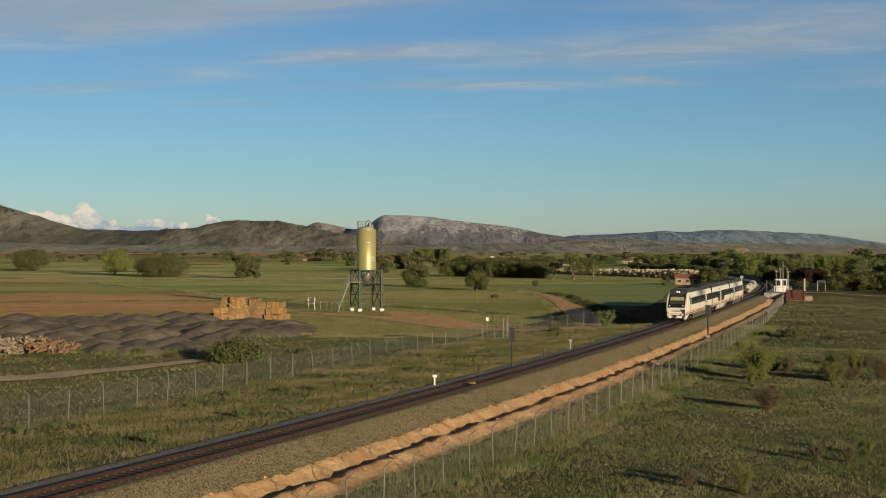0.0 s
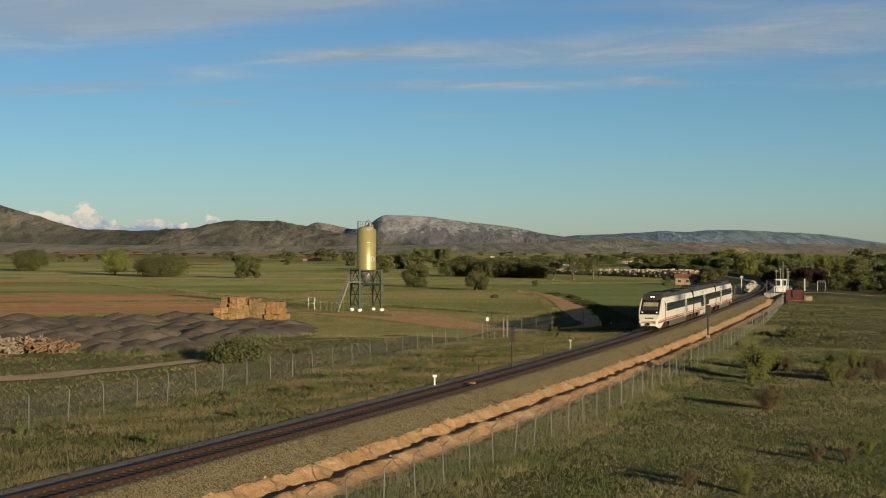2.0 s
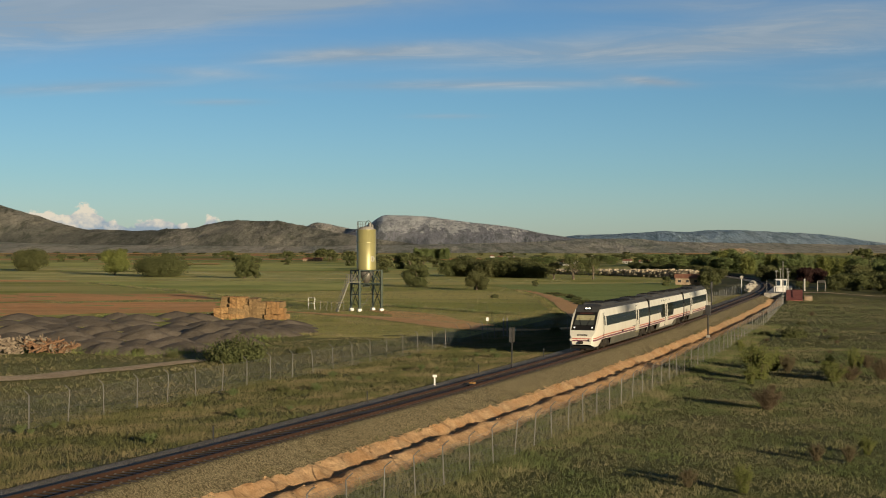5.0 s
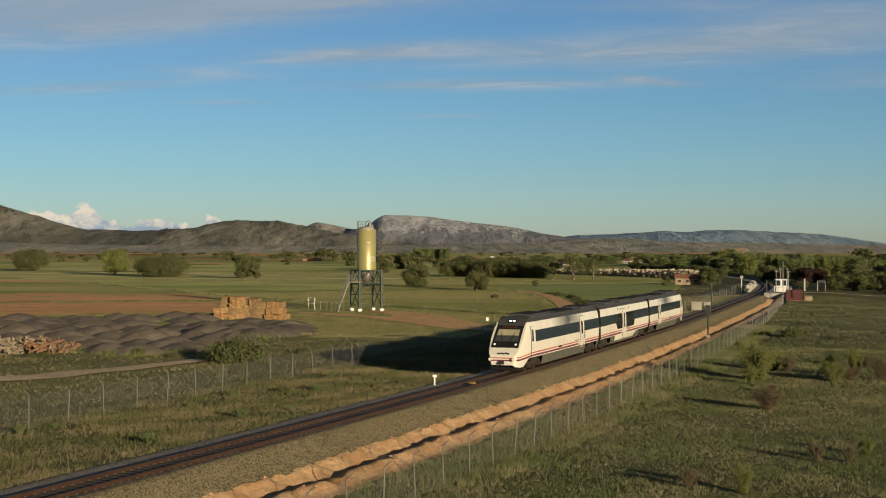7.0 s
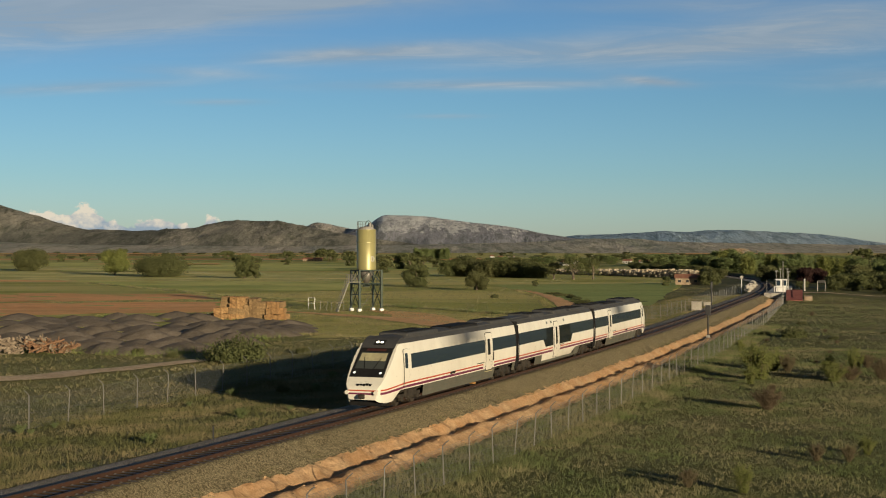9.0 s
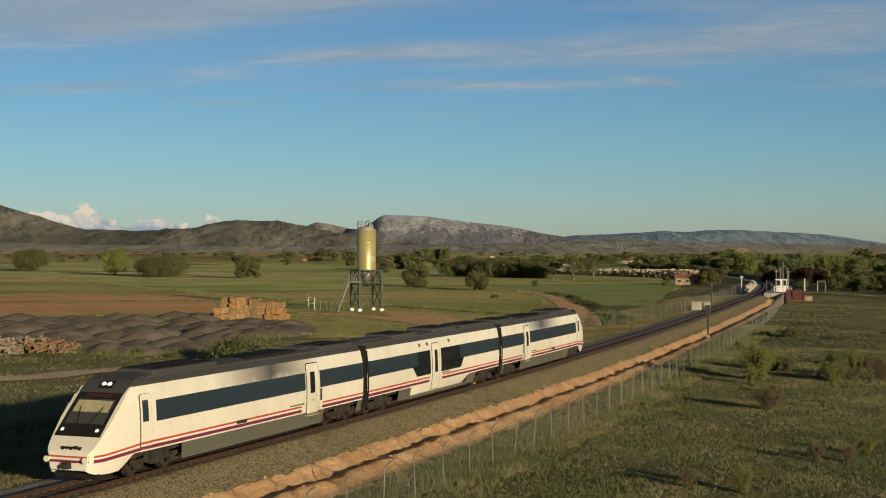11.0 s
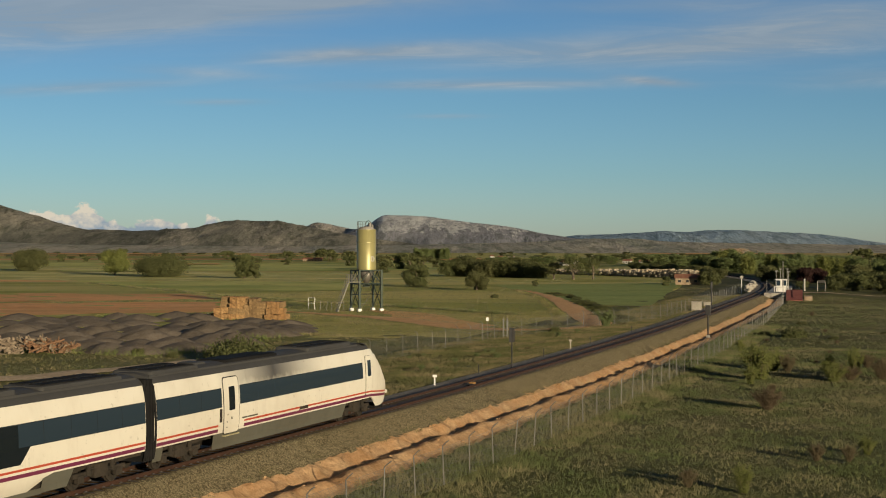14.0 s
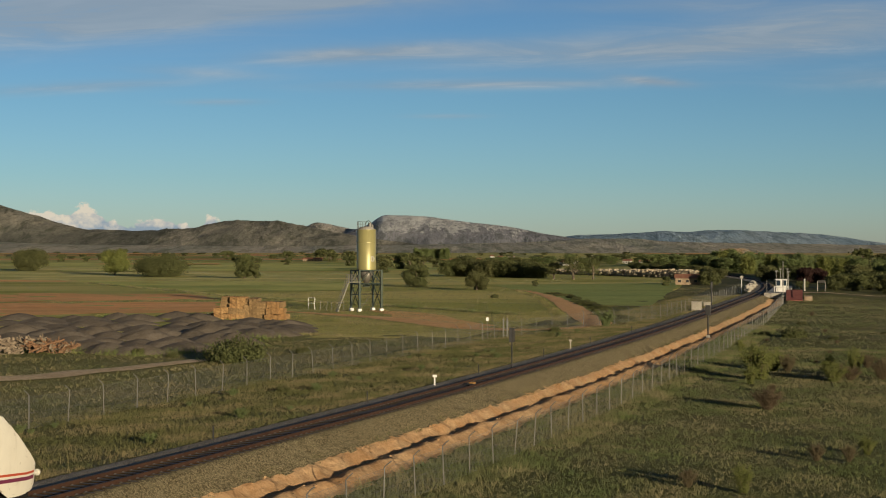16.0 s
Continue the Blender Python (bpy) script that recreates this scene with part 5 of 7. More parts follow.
# ---- grass ----
BARE_QUADS = [[(-130, 331), (-58, 322), (-44, 287), (-118, 268)], [(-128, 258), (-43, 277), (-37.8, 233), (-108, 206)], [(14, 402), (72, 425), (37, 252), (27, 262)],
              [(-120, 452), (-30, 440), (-20, 350), (-60, 345)]]
BARE_LINES = [([(21.1, 338), (23.2, 297), (22.6, 249), (21.6, 215), (20.6, 190), (15, 181.5), (8.3, 182), (1.2, 190), (-6, 207), (-17, 224)], 2.1), ([(-62, 96), (-35.3, 112.5), (-30.3, 119.7), (-26.3, 125.5), (-23.5, 131)], 1.9)]


def open_land(x, y):
    """True where grass may stand: not on worked fields or roads."""
    ok = np.ones(len(x), dtype=bool)
    for q in BARE_QUADS:
        inside = np.ones(len(x), dtype=bool)
        for (ax, ay), (bx, by) in zip(q, q[1:] + q[:1]):
            inside &= (bx - ax) * (y - ay) - (by - ay) * (x - ax) < 0
        ok &= ~inside
    for pts, w in BARE_LINES:
        for p in smooth_line(pts, 1.5):
            ok &= (x - p.x) ** 2 + (y - p.y) ** 2 > w * w
    return ok



def grass(name, label, seed, count, place, h0, h1, wide, mat, blades=4):
    """Loose tufts of blades; place(rng, count) gives x, y."""
    rng = np.random.default_rng(seed)
    x, y = place(rng, count)
    ok = open_land(x, y)
    x, y = x[ok], y[ok]
    keep = 0.35 + 0.65 * (wave(x * 0.5, y * 0.5, seed) > rng.normal(size=len(x)) * 0.5)
    k = rng.random(len(x)) < keep
    x, y = x[k], y[k]
    z = ground_z(x, y)
    hh = h0 + (h1 - h0) * rng.random(len(x)) ** 1.8
    hh = hh * (0.75 + 0.35 * wave(x * 0.8, y * 0.8, seed + 1))
    V = []
    for b in range(blades):
        a = rng.random(len(x)) * 2 * math.pi
        r = rng.random(len(x)) * 0.14
        bx, by = x + r * np.cos(a), y + r * np.sin(a)
        w = wide * (0.6 + 0.8 * rng.random(len(x)))
        c = rng.random(len(x)) * math.pi
        l = hh * 0.5 * rng.normal(size=(2, len(x)))
        h = hh * (0.65 + 0.5 * rng.random(len(x)))
        V.append(np.stack([np.stack([bx - w * np.cos(c), by - w * np.sin(c), z - 0.04], -1), np.stack([bx + w * np.cos(c), by + w * np.sin(c), z - 0.04], -1),
                           np.stack([bx + l[0], by + l[1], z + h], -1)], 1).reshape(-1, 3))
    V = np.concatenate(V)
    ob = new(name, mesh_from(name, V, np.arange(len(V)).reshape(-1, 3), mat))
    return tagged(ob, label, "grass", kind="stuff")


def band(s0, s1, n0, n1, power=1.0):
    def place(rng, count):
        s = s0 + (s1 - s0) * rng.random(count) ** power
        n = n0 + (n1 - n0) * rng.random(count)
        a = TH0 + K * s
        n = n + off(s)
        return CX + (RAD + n) * np.cos(a), CY - (RAD + n) * np.sin(a)
    return place


def grass_leaf(n, bsdf, greens, dry, amount):
    rnd = n.add("ShaderNodeNewGeometry").outputs["Random Per Island"]
    vec = n.add("ShaderNodeTexCoord").outputs["Object"]
    big = n.noise(vec, 0.22, 4, 0.6)
    mid = n.noise(vec, 0.8, 4, 0.6)
    col = n.mix(rnd, c4(greens[0]), c4(greens[1]))
    d = n.math("ADD", n.math("MULTIPLY", n.ramp(big, (0.43, 0.0), (0.60, 1.0)), amount), n.math("MULTIPLY", n.ramp(mid, (0.45, 0.0), (0.65, 1.0)), 0.35), True)
    col = n.mix(n.math("MULTIPLY", d, n.ramp(rnd, (0.0, 0.45), (1.0, 1.0))), col, c4(dry))
    wire(n, bsdf, col, 0.8, 0, None, spec=0.15)


M_BLADE = material("grass_blades", grass_leaf, greens=((0.076, 0.100, 0.034), (0.128, 0.158, 0.058)), dry=(0.270, 0.222, 0.128), amount=0.8)
M_BLADE_DRY = material("drying_grass_blades", grass_leaf, greens=((0.070, 0.082, 0.027), (0.122, 0.128, 0.046)), dry=(0.262, 0.205, 0.112), amount=0.9)
M_WEED = material("green_weeds", grass_leaf, greens=((0.085, 0.120, 0.030), (0.150, 0.190, 0.055)), dry=(0.22, 0.19, 0.09), amount=0.3)
M_WEED_PALE = material("pale_flowering_weeds", grass_leaf, greens=((0.176, 0.192, 0.080), (0.400, 0.368, 0.208)), dry=(0.440, 0.376, 0.224), amount=0.5)


def along(pts, spread):
    """Places scattered about a line."""
    x, y = np.array(pts, dtype=float).T
    d = np.concatenate([[0], np.cumsum(np.hypot(np.diff(x), np.diff(y)))])

    def place(rng, count):
        u = rng.random(count) * d[-1]
        return np.interp(u, d, x) + rng.normal(size=count) * spread, np.interp(u, d, y) + rng.normal(size=count) * spread
    return place


def build_grass():
    grass("grass", "uneven grass and dry stalks along the railway", 21, 150000, band(-45, 130, -20.5, -3.35), 0.10, 0.40, 0.011, M_BLADE_DRY)
    grass("grass", "tufted rough grass of the open field", 22, 235000, band(-12, 110, 6.5, 52), 0.08, 0.32, 0.011, M_BLADE)
    grass("grass", "thick grass along the fence", 23, 30000, band(-14, 150, 6.0, 11.5), 0.15, 0.62, 0.013, M_BLADE)
    grass("grass", "rough grass further up the field", 24, 56000, band(105, 245, 7, 60), 0.10, 0.36, 0.020, M_BLADE, 3)
    grass("grass", "grass strip beside the far railway", 25, 30000, band(125, 250, -16, -3.4), 0.15, 0.45, 0.022, M_BLADE_DRY, 3)
    grass("grass", "meadow grass beyond the fence", 26, 90000, band(-25, 175, -62, -20.5), 0.10, 0.34, 0.016, M_BLADE_DRY, 3)
    grass("grass", "pale flowering weeds along the fence", 35, 3000, band(-10, 60, -34, -19), 0.10, 0.26, 0.010, M_WEED_PALE, 3)
    heap_edge = along([(-62, 156.5), (-45, 149), (-37, 144), (-28.6, 137.3), (-25, 145), (-20, 174)], 1.4)
    grass("grass", "green weeds round the heaps of millings", 28, 3200, heap_edge, 0.2, 0.85, 0.03, M_WEED)
    grass("grass", "weeds behind the heaps of millings", 30, 1400, along([(-52, 218), (-36, 214), (-21, 196)], 1.2), 0.2, 0.7, 0.03, M_WEED)
    grass("grass", "pale weeds dotted over the far meadows", 29, 22000, lambda rng, c: (rng.uniform(-190, 40, c), 430 + 170 * rng.random(c)), 0.12, 0.32, 0.055, M_WEED_PALE, 2)
    grass("grass", "meadow tufts between the fields", 27, 36000, band(150, 330, -110, -14), 0.1, 0.35, 0.03, M_BLADE_DRY, 3)
    grass("grass", "rank grass along a field ditch", 31, 5200, along([(-105, 419), (-72, 357), (-51, 318), (-29, 281), (-8.5, 254), (11.7, 222)], 0.5), 0.3, 0.9, 0.05, M_BLADE, 3)
    grass("grass", "rank grass on the balk between ploughed strips", 32, 2600, along([(-118, 262), (-83, 266), (-44, 284)], 0.5), 0.2, 0.55, 0.05, M_BLADE, 3)
    grass("grass", "rank grass beside the dirt road", 33, 3000, along([(18.4, 352), (20.2, 297), (19.0, 249), (18.0, 215), (15, 190), (7, 190)], 0.5), 0.2, 0.6, 0.04, M_BLADE_DRY, 3)
    grass("grass", "dry tufts at the edge of the trench", 34, 5000, band(-14, 200, 2.4, 3.0), 0.05, 0.2, 0.012, M_BLADE_DRY, 3)


# ---- yard things beyond the fence ----
M_STRAW = material("golden_straw", two_scale, a=(0.297, 0.163, 0.068), b=(0.414, 0.255, 0.115), coarse=0.7, fine=4, rough=0.95, bump=1.0, dark=0.45)
M_STRAW_OLD = material("weathered_grey_straw", two_scale, a=(0.20, 0.13, 0.065), b=(0.34, 0.22, 0.105), coarse=0.5, fine=5, rough=0.95, bump=0.8, dark=0.5)
M_WOOD = material("weathered_wood", two_scale, a=(0.17, 0.125, 0.085), b=(0.36, 0.29, 0.21), coarse=0.8, fine=6, rough=0.9, dark=0.6)
M_WOODRED = material("reddish_broken_wood", two_scale, a=(0.19, 0.10, 0.055), b=(0.31, 0.18, 0.10), coarse=0.8, fine=6, rough=0.9, dark=0.6)


def bale(seed, mat, label):
    rng = random.Random(seed)
    bm = B()
    box(bm, -1.2, 1.2, -0.6, 0.6, 0.0, 0.88)
    bmesh.ops.subdivide_edges(bm, edges=bm.edges[:], cuts=5, use_grid_fill=True)
    for v in bm.verts:
        k = 0.16 * noise.noise(v.co * 2.1 + Vector((seed, 0, 0)))
        tie = 0.045 * (abs(((v.co.x + 1.2) / 0.4) % 1.0 - 0.5) < 0.16)
        c = Vector((0, 0, 0.44))
        d = (v.co - c)
        v.co += d.normalized() * (k + rng.uniform(-0.02, 0.02)) - Vector((0, d.y, d.z)) * tie
        e = (abs(v.co.x) / 1.2) ** 6 * 0.05
        v.co -= Vector((0, d.y, d.z)) * e
    me = bpy.data.meshes.new("straw_bale")
    bmesh.ops.recalc_face_normals(bm, faces=bm.faces[:])
    bm.to_mesh(me)
    bm.free()
    me.materials.append(mat)
    return tagged(new("straw_bale", me), label, "straw bale", "bale stack")


def build_bales():
    rnd = random.Random(3)
    a = bale(1, M_STRAW, "golden rectangular straw bale in a stack")
    b = bale(2, M_STRAW_OLD, "weathered brown straw bale in a stack")
    used = set()
    base = float(ground_z(-28, 208)) - 0.03
    ux, uy = Vector((0.985, -0.17)), Vector((0.17, 0.985))
    org = Vector((-33.6, 208.6))
    # rows of x, depth, height, way of lying (0 flat, 1 on end), kind (1 weathered)
    plan = [(0.3, 0.0, 0.0, 0, 0), (0.35, 0.05, 0.86, 0, 0), (1.0, 1.0, 1.70, 0, 1), (1.2, 1.1, 2.4, 0, 1), (0.8, 1.3, 0.0, 0, 1), (0.8, 1.3, 0.86, 0, 1)]
    for i in range(4):
        plan += [(3.1, -0.25 + 0.2 * i, 0.78 * i, 0, 0 if i == 0 else 1), (3.2, 1.2, 0.78 * i, 0, 1)]
    for i in range(2):
        plan += [(4.9 + 1.25 * i, 0.1, 0.0, 1, 1), (4.9 + 1.25 * i, 1.1, 0.0, 1, 1), (4.9 + 1.2 * i, 0.9, 2.2, 90, 1)]
    for i in range(3):
        plan += [(7.6, 0.2, 0.84 * i, 0, 1), (7.7, 1.4, 0.84 * i, 0, 0)]
        plan += [(9.2 + 0.1 * i, 0.35, 0.84 * i, 90, 0), (10.4 - 0.15 * i, 0.2, 0.84 * i, 90, 0), (11.3 - 0.4 * i, 1.2, 0.84 * i, 90, 0 if i < 2 else 1)]
    for x, y, z, turn, kind in plan:
        p = org + Vector((0.9, 0)) + ux * (x * 0.81 + rnd.uniform(-0.08, 0.08)) + uy * (y + rnd.uniform(-0.15, 0.15))
        yaw = -10 + rnd.uniform(-9, 9)
        if turn == 1:
            m = pose(p.x, p.y, base + 1.15 + rnd.uniform(-0.18, 0.1), 0, 0, yaw + 90) @ pose(0, 0, 0, rnd.uniform(-6, 6), 90 + rnd.uniform(-7, 7), 0) @ pose(0, 0, -0.44)
        else:
            m = pose(p.x, p.y, base + z * 1.05, rnd.uniform(-5, 5), rnd.uniform(-5, 5), yaw + turn)
        src = b if (kind and rnd.random() < 0.8) else a
        if src.name in used:
            copy_thing(src, m)
        else:
            src.matrix_basis = m
            used.add(src.name)
    # one bale has slid off to the west end
    copy_thing(b, pose(-33.5, 210.6, base + 0.02, 0, 0, 70))


def heap(seed, r, h):
    rng = random.Random(seed)
    V, F = [(0, 0, h)], []
    rings, seg = 9, 26
    off = [rng.uniform(0, 9) for _ in range(3)]
    for i in range(1, rings + 1):
        t = i / rings
        for j in range(seg):
            a = j / seg * 2 * math.pi
            wob = 1 + 0.22 * noise.noise((math.cos(a) * 1.3 + off[0], math.sin(a) * 1.3, off[1])) + 0.06 * noise.noise((math.cos(a) * 5, math.sin(a) * 5, off[2] + t * 3))
            z = h * max(0.0, 1 - t ** 1.35) * (1 + 0.14 * noise.noise((math.cos(a) * t * 3 + off[2], math.sin(a) * t * 3, 1)))
            z += 0.05 * noise.noise((math.cos(a) * t * 9, math.sin(a) * t * 9, off[0]))
            V.append((r * t * wob * math.cos(a), r * 0.85 * t * wob * math.sin(a), z if i < rings else -0.25))
    for j in range(seg):
        F.append((0, 1 + j, 1 + (j + 1) % seg))
    for i in range(rings - 1):
        for j in range(seg):
            F.append((1 + i * seg + j, 1 + (i + 1) * seg + j, 1 + (i + 1) * seg + (j + 1) % seg, 1 + i * seg + (j + 1) % seg))
    return tagged(new("gravel_mound", mesh_from("gravel_mound", V, F, M_GRAVEL, True)), "dark grey-brown heap of tipped road millings", "heap", "heaps of millings")


def build_heaps():
    rnd = random.Random(12)
    kinds = [heap(i, 3.6 + 0.25 * i, 1.25 + 0.12 * i) for i in range(5)]
    used = set()
    front = [(-62, 158), (-45, 151), (-37, 146), (-28.6, 139), (-23.3, 148), (-18.6, 177)]
    rows = 8
    spots = []
    for r in range(rows):
        t = r / (rows - 1)
        n = 11 - r // 2
        for c in range(n):
            u = (c + 0.5 * (r % 2)) / (n - 0.5)
            fx = np.interp(u, [0, .25, .45, .7, .8, 1], [p[0] for p in front])
            fy = np.interp(u, [0, .25, .45, .7, .8, 1], [p[1] for p in front])
            bx, by = np.interp(u, [0, 0.6, 1], [-74, -41, -21.5]), np.interp(u, [0, 0.6, 1], [205, 214, 190])
            spots.append((fx + (bx - fx) * t + rnd.uniform(-1.2, 1.2), fy + (by - fy) * t + rnd.uniform(-1.5, 1.5)))
    for i, (x, y) in enumerate(spots):
        src = kinds[i % 5]
        m = pose(x, y, float(ground_z(x, y)) - 0.05, 0, 0, rnd.uniform(0, 360))
        if src.name in used:
            o = copy_thing(src, m)
        else:
            o = src
            o.matrix_basis = m
            used.add(src.name)
        k = rnd.uniform(0.8, 1.15)
        o.scale = (k, k * rnd.uniform(0.85, 1.15), rnd.uniform(0.6, 1.0) * (1.0 if y < 175 else 0.75))


def build_wood():
    pile = empty("wood_pile", pose(-41.5, 143.5, float(ground_z(-41.5, 143.5))), "untidy pile of weathered stumps, roots and broken timber", "wood pile")
    rnd = random.Random(8)
    geos = []
    for k in range(6):
        bm = B()
        l, r = rnd.uniform(0.6, 1.6), rnd.uniform(0.06, 0.17)
        rod(bm, (-l / 2, 0, 0), (l / 2, rnd.uniform(-0.2, 0.2), rnd.uniform(-0.1, 0.1)), r, 7, r * rnd.uniform(0.5, 0.9))
        if k % 2:
            rod(bm, (0, 0, 0), (rnd.uniform(0.2, 0.6), rnd.uniform(-0.5, 0.5), 0.4), r * 0.6, 6, r * 0.3)
        me = bpy.data.meshes.new("log")
        bm.to_mesh(me)
        bm.free()
        me.materials.append(M_WOOD if k < 4 else M_WOODRED)
        geos.append(me)
    for i in range(270):
        u = rnd.uniform(-6.0, 4.2)
        v = rnd.gauss(0, 1.0)
        top = max(0.15, 1.55 - 0.10 * max(0, u) ** 1.5 - 0.32 * v * v) * rnd.uniform(0.35, 1.0)
        ob = new("log", geos[rnd.randrange(4) if u < -0.5 or rnd.random() < 0.3 else 4 + rnd.randrange(2)])
        ob.matrix_basis = pose(u, v, top, rnd.uniform(-35, 35), rnd.uniform(-30, 30), rnd.uniform(0, 360))
        ob.parent = pile


# ---- silo ----
def silo_paint(n, bsdf):
    vec = n.add("ShaderNodeTexCoord").outputs["Object"]
    m = n.add("ShaderNodeMapping", {"Vector": vec, "Scale": (2.0, 2.0, 0.15)}).outputs[0]
    a = n.noise(m, 2.0, 5, 0.6)
    b = n.noise(vec, 0.6, 4)
    col = n.mix(n.ramp(a, (0.35, 0.0), (0.7, 1.0)), (0.37, 0.33, 0.135, 1), (0.31, 0.28, 0.12, 1))
    col = n.mix(n.ramp(b, (0.45, 0.0), (0.7, 0.4)), col, (0.28, 0.25, 0.12, 1))
    wire(n, bsdf, col, 0.42, 0.25, a, 0.05, 0.02, 0.6)


M_SILO = material("dull_yellow_silo_paint", silo_paint)
M_FRAME = material("dark_green_steel", two_scale, a=(0.028, 0.045, 0.032), b=(0.045, 0.06, 0.045), coarse=0.6, fine=6, rough=0.55, metal=0.2)
M_GALV = material("galvanised_steel", two_scale, a=(0.203, 0.195, 0.180), b=(0.270, 0.262, 0.240), coarse=0.8, fine=8, rough=0.55, metal=0.5)
M_CONE = material("grey_hopper_steel", two_scale, a=(0.16, 0.15, 0.13), b=(0.22, 0.20, 0.17), coarse=0.8, fine=6, rough=0.5, metal=0.4)
M_CONC = material("pale_concrete", two_scale, a=(0.33, 0.30, 0.25), b=(0.44, 0.40, 0.34), coarse=0.5, fine=6, rough=0.9, dark=0.8)
M_WHITE = material("white_paint", two_scale, a=(0.74, 0.72, 0.68), b=(0.80, 0.78, 0.74), coarse=0.7, fine=5, rough=0.55, dark=0.88)


def build_silo():
    gx, gy = -12.8, 236.0
    s = empty("silo", pose(gx, gy, float(ground_z(gx, gy)), 0, 0, 24), "tall dull-yellow cylindrical silo on a dark steel frame", "silo")
    R_ = 1.6
    bm = B()
    prof = [(R_, 6.9), (R_, 13.55), (1.5, 13.6), (0.0, 13.6)]
    seg = 48
    rings = [[bm.verts.new((r * math.cos(a * 2 * math.pi / seg), r * math.sin(a * 2 * math.pi / seg), z)) for a in range(seg)] for r, z in prof[:-1]]
    for a, b in zip(rings, rings[1:]):
        for j in range(seg):
            bm.faces.new((a[j], a[(j + 1) % seg], b[(j + 1) % seg], b[j]))
    bm.faces.new(rings[-1])
    body = part("tank", bm, M_SILO, s, "dull yellow painted steel tank", True)
    bm = B()
    bmesh.ops.create_cone(bm, cap_ends=True, segments=48, radius1=R_ - 0.02, radius2=1.1, depth=0.38, matrix=Matrix.Translation((0, 0, 13.76)))
    bmesh.ops.create_cone(bm, cap_ends=True, segments=48, radius1=1.1, radius2=0.3, depth=0.16, matrix=Matrix.Translation((0, 0, 14.03)))
    part("dome", bm, M_CONC, s, "pale grey domed top")
    for z in (7.0, 9.2, 11.4, 13.5):
        bm = B()
        bmesh.ops.create_cone(bm, segments=48, radius1=R_ + 0.025, radius2=R_ + 0.025, depth=0.08, matrix=Matrix.Translation((0, 0, z)))
        part("hoop", bm, M_SILO, body)
    bm = B()
    bmesh.ops.create_cone(bm, cap_ends=True, segments=40, radius1=0.3, radius2=1.55, depth=2.5, matrix=Matrix.Translation((0, 0, 5.7)))
    part("hopper", bm, M_CONE, s, "grey conical hopper", True)
    bm = B()
    rod(bm, (0, 0, 4.0), (0, 0, 4.5), 0.34, 16)
    box(bm, -0.5, 0.5, -0.3, 0.3, 4.05, 4.3, 0.03)
    part("outlet", bm, M_FRAME, s, "dark outlet valve")
    w = 1.95
    for sx in (-1, 1):
        for sy in (-1, 1):
            bm = B()
            box(bm, sx * w - 0.17, sx * w + 0.17, sy * w - 0.17, sy * w + 0.17, 0.3, 6.9, 0.02)
            part("leg", bm, M_FRAME, s, "dark green steel leg")
            bm = B()
            box(bm, sx * w - 0.32, sx * w + 0.32, sy * w - 0.32, sy * w + 0.32, -0.2, 0.45, 0.03)
            part("footing", bm, M_WHITE, s, "white concrete footing block")
    for a, b in (((-w, -w), (w, -w)), ((w, -w), (w, w)), ((w, w), (-w, w)), ((-w, w), (-w, -w))):
        for z in (2.75, 4.55, 6.78):
            if z == 2.75 and a[1] == -w and b[1] == -w:
                continue
            bm = B()
            rod(bm, (*a, z), (*b, z), 0.10 if z > 3 else 0.07, 6)
            part("beam", bm, M_FRAME, s)
        mid = ((a[0] + b[0]) / 2, (a[1] + b[1]) / 2)
        if a[0] == b[0]:
            for z0, z1 in ((0.6, 4.5), (4.5, 0.6)):
                bm = B()
                rod(bm, (*a, z0), (*b, z1), 0.08, 6)
                part("brace", bm, M_FRAME, s)
        for p in (a, b):
            bm = B()
            rod(bm, (*p, 4.6), (*mid, 6.75), 0.085, 6)
            part("brace", bm, M_FRAME, s)
            bm = B()
            rod(bm, (*p, 2.75), (mid[0] * 0.35 + p[0] * 0.65, mid[1] * 0.35 + p[1] * 0.65, 4.5), 0.05, 6)
            part("brace", bm, M_FRAME, s)
    # top rail, filling bend, filter and ladder
    bm = B()
    pts = [(1.5 * math.cos(a), 1.5 * math.sin(a)) for a in np.linspace(math.pi * 0.75, math.pi * 1.35, 7)]
    for z in (14.0, 14.45, 14.9):
        for p, q in zip(pts, pts[1:]):
            rod(bm, (*p, z), (*q, z), 0.03, 5)
    for p in pts:
        rod(bm, (*p, 13.5), (*p, 14.9), 0.03, 5)
    part("guard_rail", bm, M_GALV, s, "galvanised top guard rail")
    bm = B()
    rod(bm, (0.55, -0.2, 13.9), (0.55, -0.2, 14.75), 0.28, 14)
    rod(bm, (1.1, 0.1, 13.8), (1.1, 0.1, 14.4), 0.2, 12)
    part("filter", bm, M_GALV, s, "pale filter canister")
    bm = B()
    arc = [(0.3 - 0.55 * math.cos(a), -0.2, 14.2 + 0.85 * math.sin(a)) for a in np.linspace(0, math.pi, 10)]
    for p, q in zip(arc, arc[1:]):
        rod(bm, p, q, 0.06, 6)
    part("filling_bend", bm, M_FRAME, s, "curved dark filling pipe")
    bm = B()
    for dy in (-0.25, 0.25):
        rod(bm, (1.85, dy - 0.3, 4.2), (1.85, dy - 0.3, 15.0), 0.03, 5)
    for i in range(34):
        rod(bm, (1.85, -0.55, 4.5 + i * 0.3), (1.85, -0.05, 4.5 + i * 0.3), 0.018, 4)
